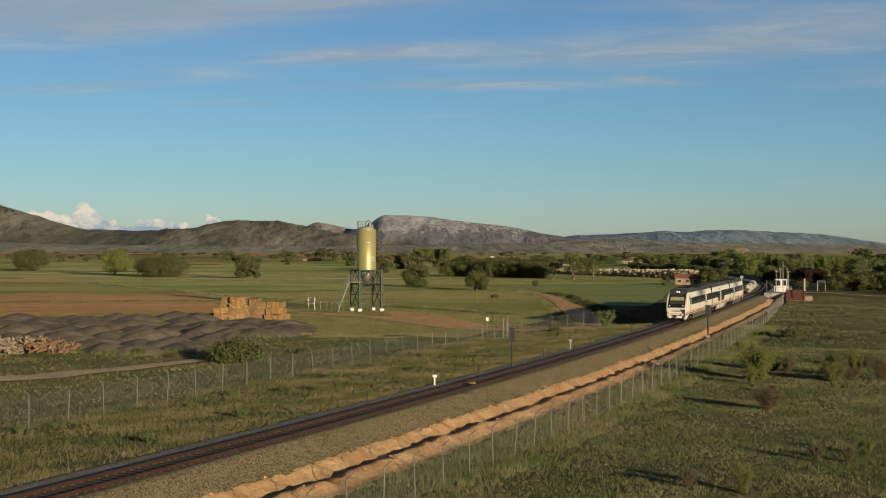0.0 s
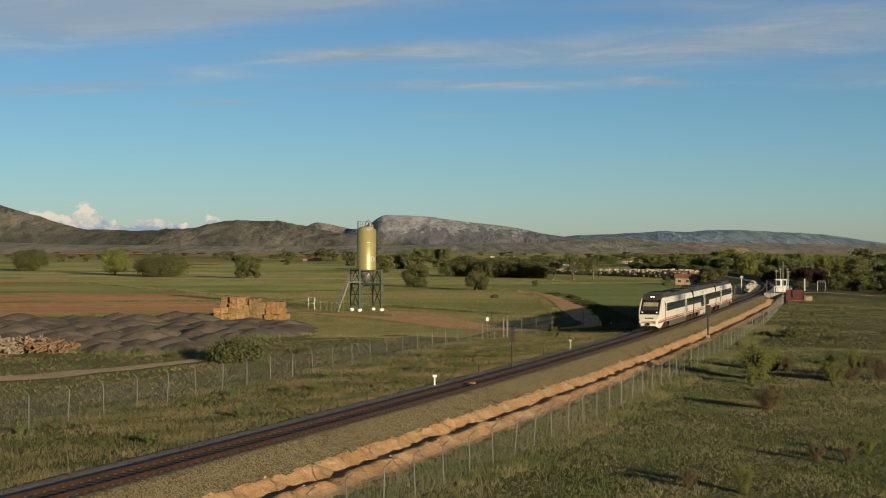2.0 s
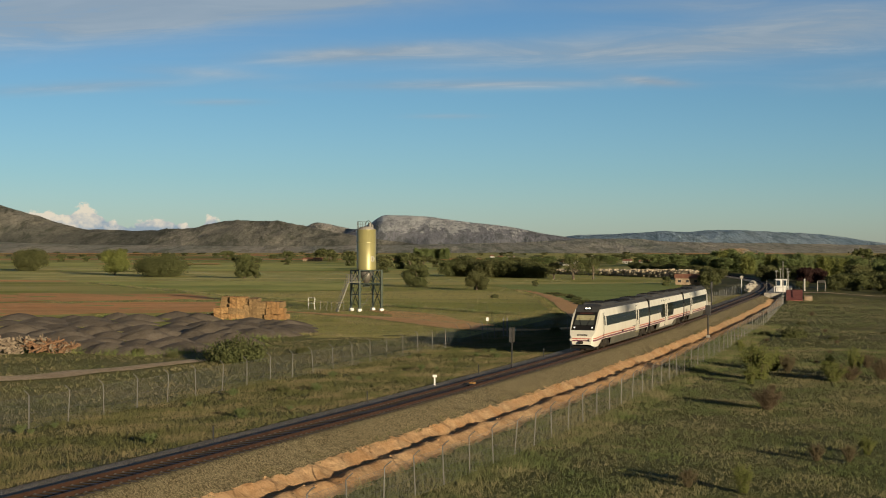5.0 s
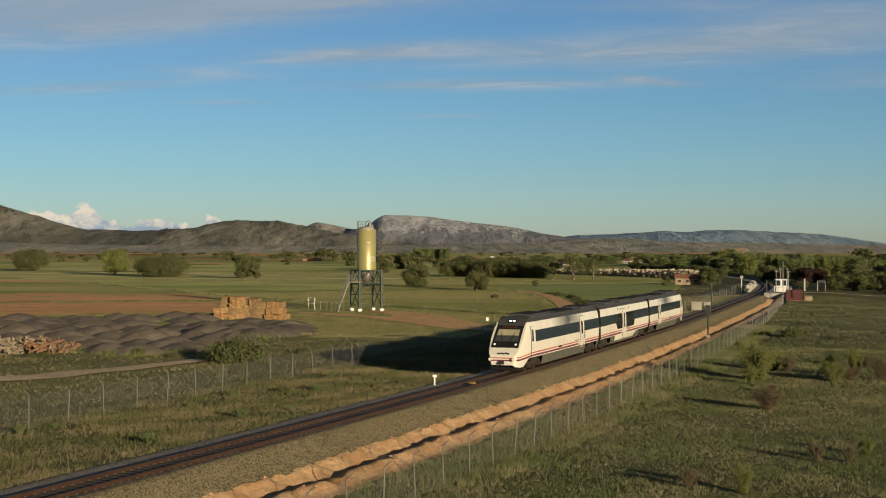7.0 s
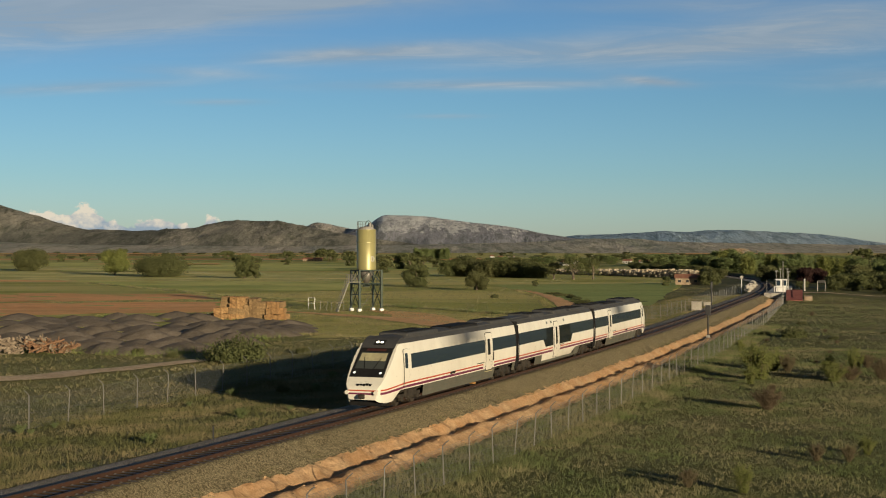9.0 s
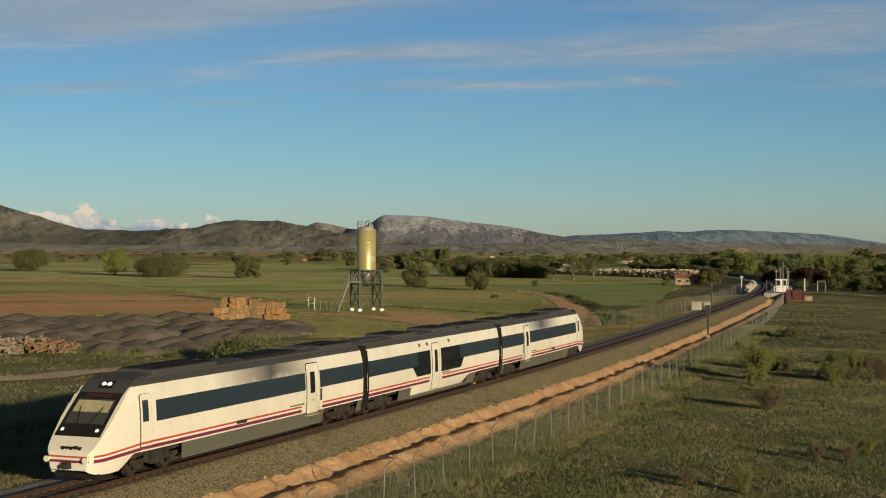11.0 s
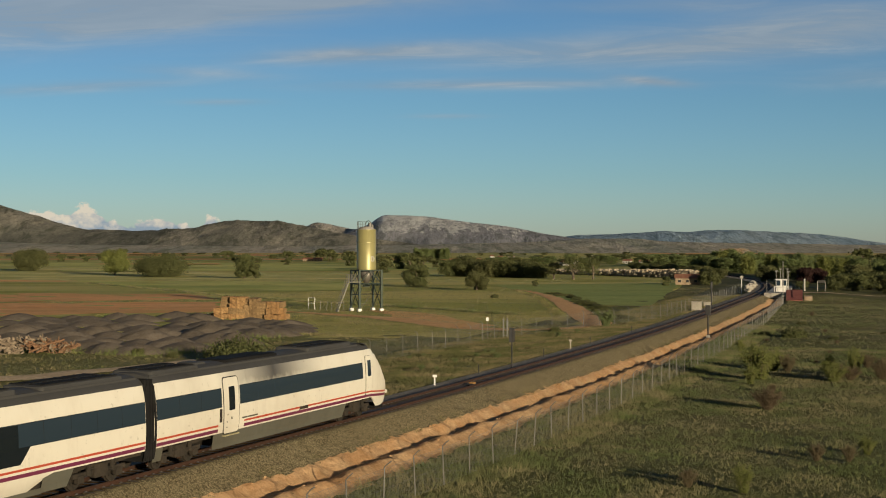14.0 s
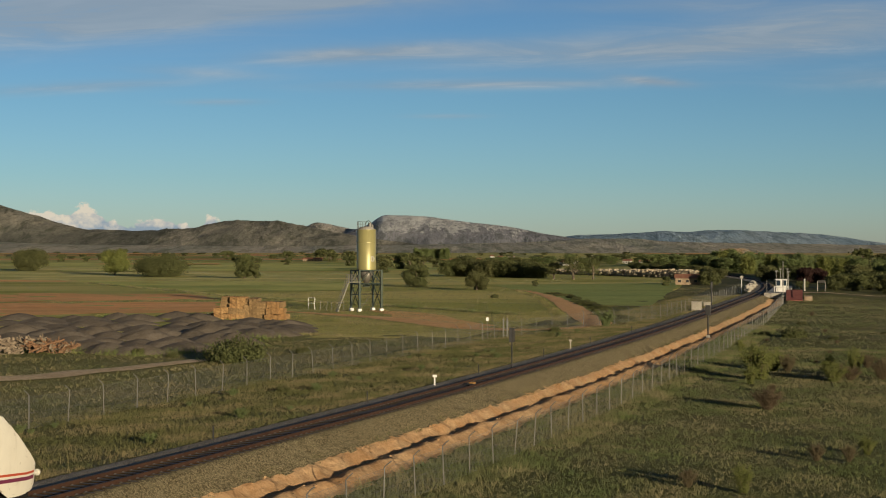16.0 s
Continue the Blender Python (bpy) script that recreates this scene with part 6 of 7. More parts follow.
    for i in range(7):
        z = 6.8 + i * 1.2
        for k in range(6):
            a0, a1 = -1.3 + k * 0.43, -1.3 + (k + 1) * 0.43
            rod(bm, (1.85 + 0.7 * math.cos(a0), -0.3 + 0.4 * math.sin(a0), z), (1.85 + 0.7 * math.cos(a1), -0.3 + 0.4 * math.sin(a1), z), 0.02, 4)
    part("ladder", bm, M_FRAME, s, "caged ladder")
    bm = B()
    for x0, x1, z0, z1 in ((0.50, 0.58, 8.3, 9.1), (0.58, 0.74, 9.0, 9.1), (0.58, 0.74, 8.3, 8.4), (0.86, 0.94, 8.3, 9.1), (0.94, 1.06, 8.65, 8.75)):
        box(bm, x0, x1, -1.66, -1.50, z0, z1, 0.0, Matrix.Rotation(-0.15, 4, "Z"))
    part("marking", bm, M_WHITE, s, "small pale painted mark")
    # stair to a small landing
    st = []
    for k, dy in enumerate((-0.45, 0.45)):
        bm = B()
        rod(bm, (-5.9, -w + dy, 0.0), (-4.0, -w + dy, 4.9), 0.07, 6)
        part("stringer", bm, M_GALV, s, "galvanised stair stringer")
        bm = B()
        rod(bm, (-5.9, -w + dy, 1.0), (-4.0, -w + dy, 5.9), 0.04, 5)
        for t in np.linspace(0, 1, 6):
            x, z = -5.9 + 1.9 * t, 4.9 * t
            rod(bm, (x, -w + dy, z), (x, -w + dy, z + 1.0), 0.03, 5)
        part("handrail", bm, M_GALV, s)
    for i in range(17):
        t = (i + 0.5) / 17
        bm = B()
        box(bm, -5.9 + 1.9 * t - 0.13, -5.9 + 1.9 * t + 0.13, -w - 0.42, -w + 0.42, 4.9 * t - 0.03, 4.9 * t + 0.03)
        part("tread", bm, M_GALV, s)
    bm = B()
    box(bm, -4.1, -1.9, -w - 0.55, -w + 0.55, 4.86, 4.93)
    for yy in (-w - 0.55, -w + 0.55):
        for x in (-4.1, -3.55, -3.0, -2.4):
            rod(bm, (x, yy, 4.9), (x, yy, 6.1), 0.04, 5)
        for z in (5.3, 5.7, 6.1):
            rod(bm, (-4.1, yy, z), (-2.4, yy, z), 0.04, 5)
    part("landing", bm, M_GALV, s, "galvanised landing with rail")
    bm = B()
    rod(bm, (-1.9, -w - 0.1, 0.4), (-0.1, -w, 2.6), 0.04, 5)
    part("prop", bm, M_GALV, s)
    # white pipe frame beside it
    f = empty("pipe_frame", pose(-22.6, 243, float(ground_z(-22.6, 243))), "white painted steel pipe frame in the grass", "frame")
    for x in (-0.55, 0.55):
        bm = B()
        rod(bm, (x, 0, -0.2), (x, 0, 2.0), 0.05, 8)
        part("post", bm, M_WHITE, f)
    for z in (1.1, 2.0):
        bm = B()
        rod(bm, (-0.55, 0, z), (0.55, 0, z), 0.05, 8)
        part("rail", bm, M_WHITE, f)
    for i in range(6):
        p = empty("stake", pose(-21 + i * 1.0, 242 - i * 0.3, float(ground_z(-20, 242))), "thin leaning galvanised stake in the grass", "stake", "stakes by the silo")
        bm = B()
        rod(bm, (0, 0, -0.2), (0.3 * (i % 2), 0, 1.5), 0.035, 6)
        part("shaft", bm, M_GALV, p)


# ---- fences ----
def net_build(n, bsdf):
    """Chain link: thin grey wire diamonds, open between."""
    uv = n.add("ShaderNodeUVMap").outputs[0]
    sep = n.add("ShaderNodeSeparateXYZ", {0: uv})
    a = n.math("FRACT", n.math("MULTIPLY", n.math("ADD", sep.outputs[0], sep.outputs[1]), 12.0))
    b = n.math("FRACT", n.math("MULTIPLY", n.math("SUBTRACT", sep.outputs[0], sep.outputs[1]), 12.0))
    wirem = n.math("MAXIMUM", n.math("LESS_THAN", a, 0.07), n.math("LESS_THAN", b, 0.07))
    wire(n, bsdf, (0.17, 0.17, 0.155), 0.6, 0.3, None)
    n.tree.links.new(wirem, bsdf.inputs["Alpha"])


M_NET = material("chain_link_netting", net_build)


def post_geo(tall, arm):
    bm = B()
    rod(bm, (0, 0, -0.3), (0, 0, tall), 0.033, 8)
    rod(bm, (0, 0, tall), (arm * 0.45, 0, tall + 0.16), 0.027, 7)
    rod(bm, (arm * 0.45, 0, tall + 0.16), (arm, 0, tall + 0.30), 0.026, 7)
    me = bpy.data.meshes.new("post")
    bm.to_mesh(me)
    bm.free()
    me.materials.append(M_GALV)
    return me


def fence(label, pts, spacing, out, passing=None, tall=1.95):
    """Galvanised posts with bent tops, chain link and strands. out: side towards which the tops bend."""
    f = empty("fence", Matrix(), label, "fence", kind="structure")
    line = smooth_line(pts, 0.5)
    d = [0.0]
    for a, b in zip(line, line[1:]):
        d.append(d[-1] + (b - a).length)
    ps = []
    start = float(np.interp(passing, [p.y for p in line], d)) % spacing if passing else 0.0
    for t in np.arange(start, d[-1], spacing):
        x = float(np.interp(t, d, [p.x for p in line]))
        y = float(np.interp(t, d, [p.y for p in line]))
        ps.append(Vector((x, y, float(ground_z(x, y)))))
    me = post_geo(tall, 0.34)
    rnd = random.Random(len(pts))
    for i, p in enumerate(ps):
        q = ps[min(i + 1, len(ps) - 1)] - ps[max(i - 1, 0)]
        ang = math.atan2(q.y, q.x) + out * math.pi / 2
        ob = new("post", me)
        ob.matrix_basis = Matrix.Translation(p) @ Matrix.Rotation(ang, 4, "Z") @ pose(0, 0, 0, rnd.gauss(0, 2), rnd.gauss(0, 2))
        ob.parent = f
    for z in (0.05, 0.95, 1.88):
        bm = B()
        for p, q in zip(ps, ps[1:]):
            rod(bm, p + Vector((0, 0, z)), q + Vector((0, 0, z)), 0.006, 3)
        part("strand", bm, M_GALV, f)
    V, F = [], []
    u = 0.0
    uvs = []
    for p, q in zip(ps, ps[1:]):
        l = (q - p).length
        b = len(V)
        V += [tuple(p + Vector((0, 0, 0.03))), tuple(q + Vector((0, 0, 0.03))), tuple(q + Vector((0, 0, 1.88))), tuple(p + Vector((0, 0, 1.88)))]
        F.append((b, b + 1, b + 2, b + 3))
        uvs += [(u, 0), (u + l, 0), (u + l, 1.7), (u, 1.7)]
        u += l
    m = mesh_from("netting", V, F, M_NET)
    lay = m.uv_layers.new(name="UVMap")
    lay.data.foreach_set("uv", np.array(uvs, dtype=np.float32).ravel())
    ob = new("netting", m)
    ob.parent = f
    tagged(ob, "grey chain-link netting")
    return f


def build_fences():
    fence("galvanised chain-link fence with bent post tops along the meadow", [(-33, 56), (-24, 82), (-13.6, 112), (-3.4, 139), (6.2, 164), (14.5, 178.5), (28.5, 198), (36, 216), (47, 250), (67, 318)], 3.95, 1, 81.96)
    fence("galvanised chain-link fence with bent post tops beside the trench", [on_track(s, float(np.interp(s, [-30, 100, 160, 230], [9.2, 9.2, 8.5, 6.4]))).to_2d() for s in range(-30, 232, 12)], 3.7, -1)


# ---- small trackside things ----
M_DARK = material("dark_painted_steel", two_scale, a=(0.022, 0.022, 0.024), b=(0.036, 0.035, 0.036), coarse=1, fine=6, rough=0.5)
M_BOARD = material("grey_signal_back", two_scale, a=(0.026, 0.024, 0.022), b=(0.036, 0.033, 0.030), coarse=1, fine=6, rough=0.7)
M_AMBER = material("orange_casting", two_scale, a=(0.372, 0.169, 0.040), b=(0.420, 0.234, 0.080), coarse=1, fine=8, rough=0.6)
M_ROOFTILE = material("red_clay_tiles", two_scale, a=(0.230, 0.101, 0.064), b=(0.302, 0.148, 0.093), coarse=0.5, fine=3, rough=0.9, dark=0.7)
M_STONE = material("ochre_rubble_stone", two_scale, a=(0.304, 0.215, 0.137), b=(0.400, 0.310, 0.216), coarse=0.7, fine=3, rough=0.95, dark=0.6)
M_ROCK = material("pale_quarry_rock", two_scale, a=(0.407, 0.328, 0.226), b=(0.566, 0.475, 0.351), coarse=0.3, fine=1.2, rough=0.95, dark=0.6)
M_REDRAMP = material("faded_red_paving", two_scale, a=(0.22, 0.065, 0.055), b=(0.28, 0.10, 0.08), coarse=0.5, fine=4, rough=0.85)


def at_track(s, n):
    p = on_track(s, n)
    return p.x, p.y, float(ground_z(p.x, p.y))


def board_sign(s, n, height, label, w=0.46, h=1.2, turn=0.0):
    x, y, z = at_track(s, n)
    t = empty("signal_board", pose(x, y, z, 0, 0, turn), label, "railway sign")
    bm = B()
    rod(bm, (0, 0, -0.3), (0, 0, height), 0.055, 10)
    part("post", bm, M_DARK, t, "dark steel post")
    bm = B()
    box(bm, -w / 2, -0.05, -0.09, -0.05, height - h, height, 0.01)
    part("panel", bm, M_DARK, t)
    bm = B()
    box(bm, 0.05, w / 2, -0.09, -0.05, height - h, height, 0.01)
    part("panel", bm, M_BOARD, t, "pale grey panel")
    bm = B()
    for dz in (0.15, h - 0.15):
        box(bm, -w / 2 + 0.02, w / 2 - 0.02, -0.05, 0.0, height - dz - 0.03, height - dz + 0.03)
    part("bracket", bm, M_DARK, t)
    return t


def build_trackside():
    board_sign(float(track_s(5.9, 116)) - 0.3, -1.78, 3.3, "dark narrow signal board on a steel post beside the track")
    # signal on the trench side
    x, y = 32.9, 175.5
    t = empty("signal", pose(x, y, float(ground_z(x, y)), 0, 0, -10), "dark railway signal seen from behind on a post", "signal")
    bm = B()
    rod(bm, (0, 0, -0.3), (0, 0, 3.0), 0.09, 10)
    part("post", bm, M_DARK, t)
    bm = B()
    box(bm, -0.32, 0.32, -0.12, 0.14, 2.75, 4.0, 0.06)
    part("head", bm, M_DARK, t, "black signal head")
    bm = B()
    box(bm, -0.25, 0.25, -0.25, 0.25, -0.3, 0.25, 0.03)
    part("footing", bm, M_CONC, t)
    p = at_track(float(track_s(47.5, 240)), -3.0)
    t = empty("signal", pose(*p), "slim dark signal mast beside the line", "signal")
    bm = B()
    rod(bm, (0, 0, -0.3), (0, 0, 4.0), 0.10, 10)
    part("post", bm, M_DARK, t)
    bm = B()
    box(bm, -0.16, 0.16, -0.1, 0.1, 3.0, 4.1, 0.04)
    part("head", bm, M_DARK, t)
    # white disc sign
    p = at_track(265, -4.4)
    t = empty("disc_sign", pose(*p), "round white sign on a pale post beside the track", "railway sign")
    bm = B()
    rod(bm, (0, 0, -0.3), (0, 0, 3.6), 0.08, 8)
    part("post", bm, M_WHITE, t)
    bm = B()
    rod(bm, (0, -0.06, 3.5), (0, -0.10, 3.5), 0.38, 20)
    part("disc", bm, M_CONC, t)
    # short pickets
    first = None
    for x, y in ((8.8, 128.5), (2.3, 111), (-4.4, 90.2), (-11.2, 72.2), (15, 145.5), (22.6, 166)):
        p = at_track(float(track_s(x, y)), -2.75)
        if first is None:
            first = empty("picket", pose(*p), "short dark picket beside the track", "picket", "pickets along the track")
            bm = B()
            box(bm, -0.035, 0.035, -0.035, 0.035, -0.2, 0.72, 0.008)
            part("shaft", bm, M_DARK, first)
        else:
            copy_thing(first, pose(*p))
    for x, y, h, mat, lab in ((-0.25, 101.4, 0.75, M_WHITE, "small white T-shaped marker beside the track"), (12.1, 137.5, 0.95, M_CONC, "small cream distance marker beside the track")):
        p = at_track(float(track_s(x, y)), -2.7)
        t = empty("marker", pose(*p), lab, "marker")
        bm = B()
        box(bm, -0.05, 0.05, -0.05, 0.05, -0.2, h - 0.18, 0.01)
        part("shaft", bm, mat, t)
        bm = B()
        box(bm, -0.16, 0.16, -0.04, 0.04, h - 0.18, h, 0.02)
        part("plate", bm, mat, t)
    # track magnet between the rails
    x, y, _ = at_track(float(track_s(2.0, 100.4)), 0.15)
    t = empty("track_magnet", pose(x, y, -0.17, 0, 0, 68), "small orange and grey track magnet between the rails", "track magnet")
    bm = B()
    box(bm, -0.1, 0.45, -0.17, 0.17, 0.0, 0.2, 0.04)
    part("casting", bm, M_AMBER, t, "orange casting")
    bm = B()
    box(bm, -0.75, -0.12, -0.2, 0.2, 0.0, 0.12, 0.03)
    part("base", bm, M_DARK, t)
    # concrete cabinets by the line
    for (x, y), w, h, d in (((41.4, 225), 1.5, 1.3, 1.0), ((47.4, 238), 1.1, 0.7, 0.8)):
        p = at_track(float(track_s(x, y)), -3.5)
        t = empty("equipment_cabinet", pose(*p, 0, 0, -18), "cream concrete trackside equipment cabinet", "cabinet")
        bm = B()
        box(bm, -w / 2, w / 2, -d / 2, d / 2, -0.2, h, 0.03)
        part("body", bm, M_CONC, t)
        bm = B()
        box(bm, -w / 2 - 0.06, w / 2 + 0.06, -d / 2 - 0.06, d / 2 + 0.06, h, h + 0.1, 0.02)
        part("lid", bm, M_CONC, t)
        for sx in (-1, 1):
            bm = B()
            box(bm, sx * w / 4 - w / 4 + 0.08, sx * w / 4 + w / 4 - 0.08, -d / 2 - 0.02, -d / 2 + 0.01, 0.1, h - 0.1)
            part("door", bm, M_CONC, t)
    # gate and notice at the road
    g = empty("fence_gate", pose(7.3, 165.5, float(ground_z(7.3, 165.5)), 0, 0, 62), "narrow galvanised gate between tall posts", "gate")
    for x in (-0.6, -0.42, 0.42, 0.6):
        bm = B()
        rod(bm, (x, 0, -0.2), (x, 0, 2.35), 0.05, 8)
        part("post", bm, M_GALV, g)
    bm = B()
    for z in (0.3, 1.1, 1.9):
        rod(bm, (-0.42, 0, z), (0.42, 0, z), 0.03, 6)
    part("bar", bm, M_GALV, g)
    n = empty("notice", pose(5.2, 166, float(ground_z(5.2, 166))), "small white notice on a thin post", "sign")
    bm = B()
    rod(bm, (0, 0, -0.2), (0, 0, 2.2), 0.03, 6)
    part("post", bm, M_GALV, n)
    bm = B()
    box(bm, -0.15, 0.15, -0.05, -0.03, 2.0, 2.42, 0.005)
    part("plate", bm, M_WHITE, n)


def house(x, y, w, d, h, wall, roof, rz, label, name="house", windows=3):
    t = empty(name, pose(x, y, float(ground_z(x, y)), 0, 0, rz), label, "house")
    bm = B()
    box(bm, -w / 2, w / 2, -d / 2, d / 2, -0.3, h)
    part("wall", bm, wall, t)
    bm = B()
    rz_ = h + d * 0.24
    vs = [bm.verts.new(p) for p in ((-w / 2 - .3, -d / 2 - .3, h), (w / 2 + .3, -d / 2 - .3, h), (w / 2 + .3, 0, rz_), (-w / 2 - .3, 0, rz_), (-w / 2 - .3, d / 2 + .3, h), (w / 2 + .3, d / 2 + .3, h))]
    for f in ((0, 1, 2, 3), (3, 2, 5, 4), (0, 3, 4), (1, 5, 2), (0, 4, 5, 1)):
        bm.faces.new([vs[i] for i in f])
    part("roof", bm, roof, t)
    for i in range(windows):
        bm = B()
        xx = -w / 2 + (i + 0.5) * w / windows
        box(bm, xx - 0.4, xx + 0.4, -d / 2 - 0.03, -d / 2 + 0.05, h * 0.4, h * 0.75)
        part("window", bm, M_DARK, t)
    return t


def rock_geo(seed, r):
    bm = B()
    bmesh.ops.create_icosphere(bm, subdivisions=1, radius=r)
    rng = random.Random(seed)
    for v in bm.verts:
        v.co *= rng.uniform(0.65, 1.25)
        v.co.z *= 0.75
    co = np.array([v.co for v in bm.verts])
    f = np.array([[v.index for v in q.verts] for q in bm.faces])
    bm.free()
    return co, f


def rock_heap(name, label, seed, spots, r0, r1, mat):
    rng = random.Random(seed)
    geo = [rock_geo(i, 1.0) for i in range(6)]
    V, F, n = [], [], 0
    for x, y, z in spots:
        co, f = geo[rng.randrange(6)]
        a, s = rng.uniform(0, 6.28), rng.uniform(r0, r1)
        rot = np.array([[math.cos(a), -math.sin(a), 0], [math.sin(a), math.cos(a), 0], [0, 0, 1]])
        V.append(co @ rot.T * s + np.array([x, y, z + s * 0.3]))
        F.append(f + n)
        n += len(co)
    return tagged(new(name, mesh_from(name, np.concatenate(V), np.concatenate(F), mat)), label, "rocks", kind="stuff")


M_OFFWHITE = material("weathered_off_white", two_scale, a=(0.374, 0.357, 0.323), b=(0.459, 0.442, 0.399), coarse=0.7, fine=5, rough=0.7, dark=0.8)


def build_station():
    house(69.9, 404, 6.8, 5, 1.9, M_STONE, M_ROOFTILE, -10, "small ruined stone hut with a red tile roof", "hut")
    rnd = random.Random(5)
    for x, y, w in ((73, 850, 7), (84, 900, 9), (98, 930, 8), (118, 905, 9), (124, 880, 7), (133, 910, 10), (140, 930, 8), (146, 880, 8), (-33, 1330, 9), (-20, 1340, 7), (70, 1450, 12), (52, 1500, 8), (300, 2000, 16), (340, 2050, 14), (380, 2000, 14), (60, 1480, 9)):
        house(x, y, w * 0.55, 4.5, rnd.uniform(1.4, 2.2), M_OFFWHITE if rnd.random() < 0.95 else M_STONE, M_ROOFTILE, rnd.uniform(-30, 30), "distant whitewashed village house with a tiled roof")
    house(-100, 1085, 15, 6, 1.6, M_STONE, M_ROOFTILE, 4, "long low reddish farm building on the plain", windows=7)
    spots = [(x, y, -1.0 + h) for x, y, h in ((41 + 46 * u + rnd.gauss(0, 1), 585 - 97 * u + rnd.gauss(0, 4), rnd.uniform(0, 2.8) * (0.5 + 0.5 * u)) for u in [rnd.random() for _ in range(2200)])]
    rock_heap("rock_heap", "long pale heap of quarried rock across the fields", 3, spots, 0.25, 0.7, M_ROCK)
    spots = [(577 + rnd.gauss(0, 14), 2785 + rnd.gauss(0, 4), rnd.uniform(0, 7)) for _ in range(200)]
    rock_heap("quarry_face", "far bare ochre quarry face below the ridge", 13, spots, 1.2, 2.4, M_STONE)
    # pale stone blocks heaped beside the line before the platform
    spots = []
    for _ in range(90):
        s, n = rnd.uniform(262, 322), rnd.gauss(-3.5, 0.3)
        x, y, z = at_track(s, n)
        spots.append((x, y, z + rnd.uniform(0, 1.2)))
    rock_heap("stone_blocks", "pale grey stone blocks heaped beside the track", 4, spots, 0.3, 0.65, M_CONC)
    # spoil lumps along the trench
    spots = []
    for _ in range(420):
        s, n = rnd.uniform(-15, 230), rnd.choice((rnd.gauss(2.95, 0.12), rnd.uniform(4.4, 6.0)))
        p = on_track(s, n)
        spots.append((p.x, p.y, float(ground_z(p.x, p.y)) - 0.02))
    rock_heap("soil_clods", "loose orange clay clods along the trench", 6, spots, 0.03, 0.10, M_SOIL)
    # platform
    ps, pe = 243.0, 300.0
    plat = empty("platform", Matrix(), "low pale concrete station platform beside the track", "platform", kind="structure")
    ss = np.linspace(ps, pe, 12)
    V, F = [], []
    for s in ss:
        for n, z in ((1.75, -1.9), (1.75, 0.3), (6.0, 0.3), (6.0, -1.9)):
            V.append(tuple(on_track(s, n, z)))
    for i in range(11):
        for j in range(3):
            F.append((i * 4 + j, i * 4 + j + 1, i * 4 + 5 + j, i * 4 + 4 + j))
    F += [(0, 1, 2, 3), (44, 45, 46, 47)]
    ob = new("slab", mesh_from("slab", V, F, M_CONC))
    ob.parent = plat
    # white control tower-like shelter
    p = on_track(254, 4.6)
    t = empty("shelter", pose(p.x, p.y, 0.3, 0, 0, -14), "white steel-framed platform shelter with a balcony", "shelter")
    bm = B()
    box(bm, -1.1, 1.1, -1.5, 1.5, 0, 2.5, 0.04)
    part("wall", bm, M_WHITE, t)
    bm = B()
    box(bm, -1.25, 1.25, -1.7, 1.7, 2.5, 2.62, 0.03)
    part("roof", bm, M_WHITE, t)
    for x0, x1, z0, z1 in ((-1.0, -0.2, 1.3, 2.4), (0.2, 1.0, 1.3, 2.4)):
        bm = B()
        box(bm, x0, x1, -1.53, -1.46, z0, z1)
        part("window", bm, M_GLASSD, t)
    for sx in (-1.4, 0, 1.4):
        bm = B()
        rod(bm, (sx, -2.3, -0.3), (sx, -2.3, 1.1), 0.05, 6)
        part("rail_post", bm, M_WHITE, t)
    bm = B()
    rod(bm, (-1.4, -2.3, 1.1), (1.4, -2.3, 1.1), 0.05, 6)
    part("rail", bm, M_WHITE, t)
    for s, n, h, r, mat, lab in ((231, 6.2, 8.4, 0.09, M_OFFWHITE, "tall thin galvanised mast at the platform"), (257, 3.4, 4.3, 0.07, M_OFFWHITE, "white lamp post on the platform"), (280, 3.5, 4.4, 0.07, M_OFFWHITE, "white lamp post on the platform"),
                                 (280, 5.0, 4.4, 0.07, M_OFFWHITE, "white lamp post on the platform"), (266, 5.6, 4.0, 0.07, M_OFFWHITE, "white lamp post on the platform"), (247, 2.0, 2.6, 0.09, M_GALV, "grey post at the platform end")):
        p = on_track(s, n)
        t = empty("lamp_post" if "lamp" in lab else "mast", pose(p.x, p.y, 0.28 if s > 243 else float(ground_z(p.x, p.y))), lab, "post")
        bm = B()
        rod(bm, (0, 0, -0.1), (0, 0, h), r, 8, r * 0.6)
        part("shaft", bm, mat, t)
        if "lamp" in lab:
            bm = B()
            box(bm, -0.3, 0.3, -0.12, 0.12, h - 0.05, h + 0.08, 0.03)
            part("lantern", bm, mat, t)
    p = on_track(240, 7.9)
    t = empty("ramp", pose(p.x, p.y, -1.0, 0, 0, -14), "faded red paved access ramp with green side rails", "ramp")
    bm = B()
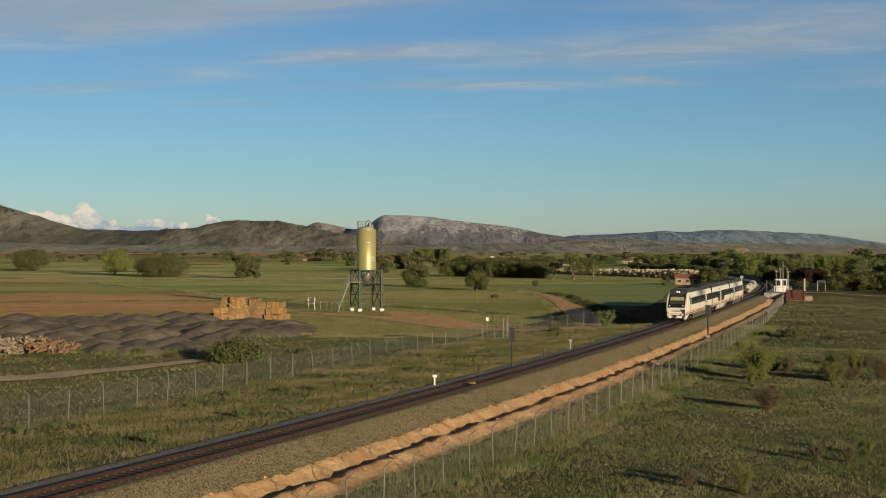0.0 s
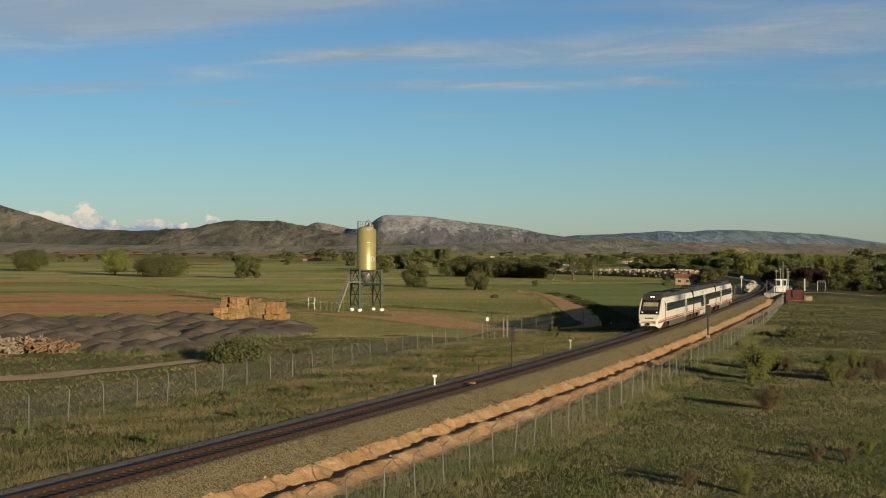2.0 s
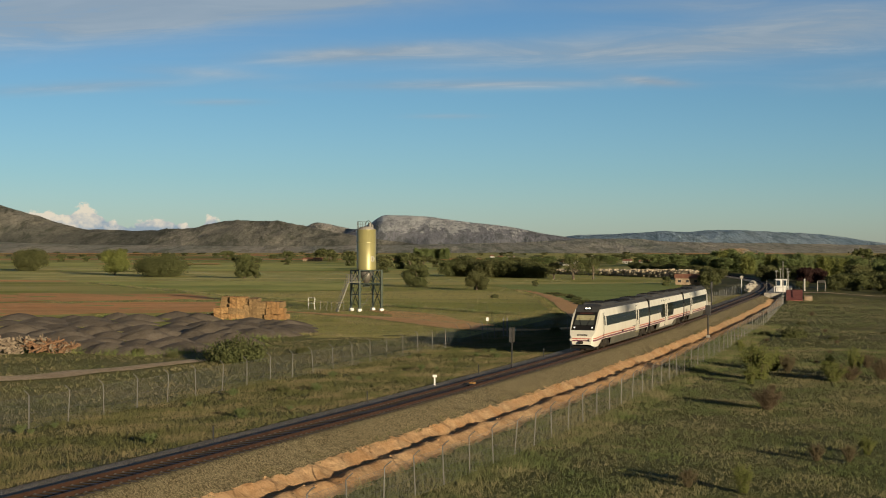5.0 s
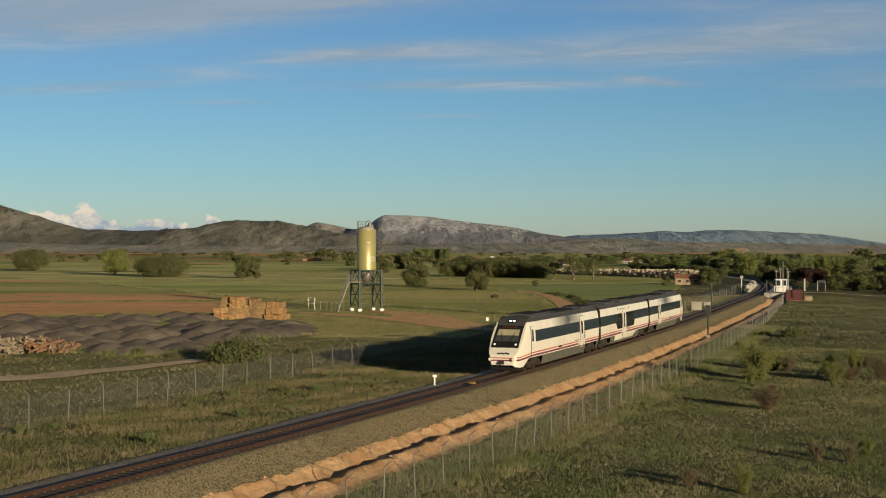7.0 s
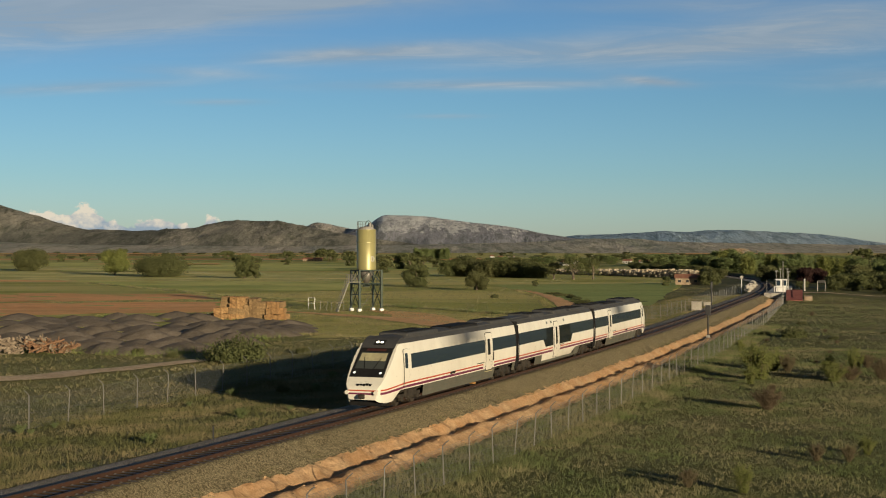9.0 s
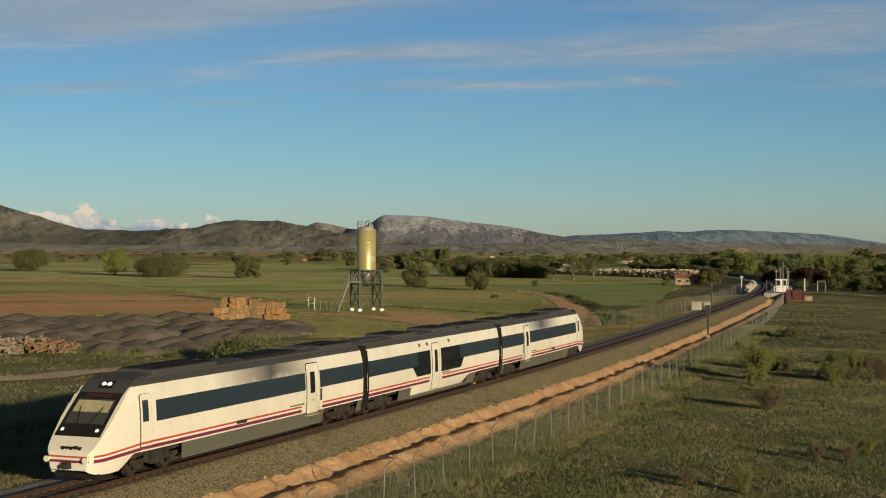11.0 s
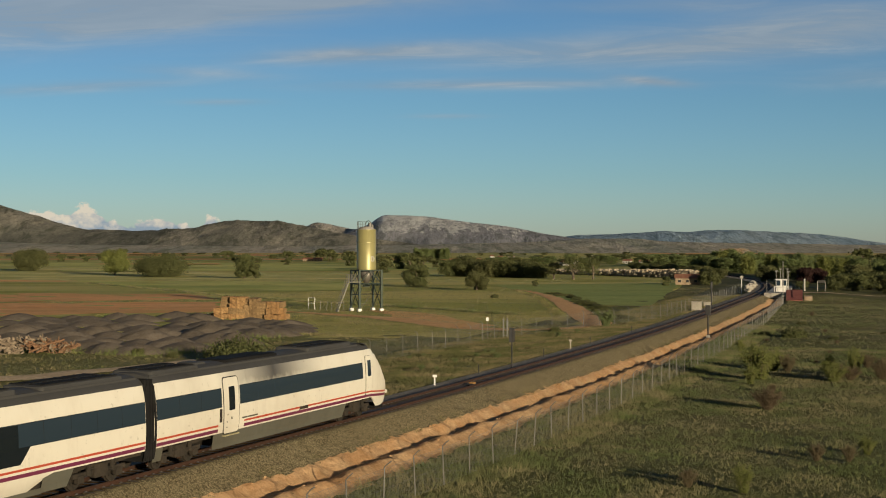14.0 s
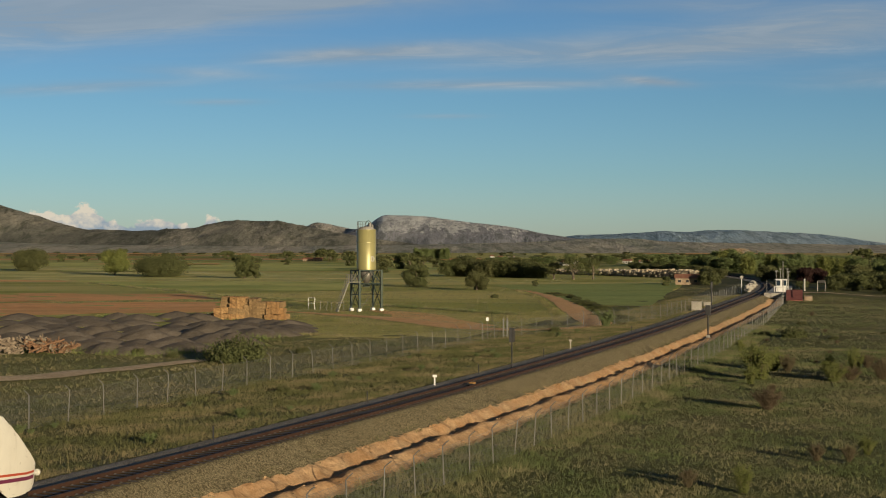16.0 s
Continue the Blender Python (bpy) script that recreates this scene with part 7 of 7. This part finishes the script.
    vs = [bm.verts.new(q) for q in ((-1.6, -4, 0), (1.6, -4, 0), (1.6, 4, 0), (-1.6, 4, 0), (-1.6, 4, 2.0), (1.6, 4, 2.0), (-1.6, -4, 0.15), (1.6, -4, 0.15))]
    for f in ((0, 1, 2, 3), (3, 2, 5, 4), (6, 7, 5, 4), (0, 1, 7, 6), (0, 3, 4, 6), (1, 2, 5, 7)):
        bm.faces.new([vs[i] for i in f])
    part("paving", bm, M_REDRAMP, t)
    for sx in (-1.65, 1.65):
        bm = B()
        rod(bm, (sx, -4, 1.1), (sx, 4, 3.0), 0.06, 6)
        for k in range(5):
            yy = -4 + k * 2
            rod(bm, (sx, yy, 0.0), (sx, yy, 1.1 + 1.9 * k / 4), 0.05, 6)
        part("side_rail", bm, M_FRAME, t)
    p = on_track(240, 10.6)
    bm = B()
    box(bm, -0.8, 0.8, -2.5, 2.5, -0.3, 1.0, 0.1)
    w = part("retaining_wall", bm, M_STONE)
    w.matrix_basis = pose(p.x, p.y, -1.1, 0, 0, -14)
    tagged(w, "short ochre retaining wall beside the ramp", "wall")
    f = empty("notice_board", pose(83.5, 312, float(ground_z(83.5, 312))), "white two-post notice board frame", "sign")
    for x in (-0.85, 0.85):
        bm = B()
        rod(bm, (x, 0, -0.2), (x, 0, 2.2), 0.07, 8)
        part("post", bm, M_OFFWHITE, f)
    bm = B()
    box(bm, -0.85, 0.85, -0.05, 0.05, 1.9, 2.5)
    part("panel", bm, M_BOARD, f)
    c = empty("bollard", pose(80.3, 314, float(ground_z(80.3, 314))), "white concrete post in the grass", "post")
    bm = B()
    box(bm, -0.17, 0.17, -0.17, 0.17, -0.2, 2.7, 0.03)
    part("shaft", bm, M_OFFWHITE, c)
    ribbon("station_road", "pale concrete station path behind the platform", "path", [(70, 296), (88, 304), (110, 306), (150, 320)], [2.2, 2.2, 2.6], M_TRAIL, 0.06)


build_station()
build_silo()
build_bales()
build_heaps()
build_wood()
build_trees()
build_shrubs()
build_trackside()
build_fences()
build_grass()


motions()
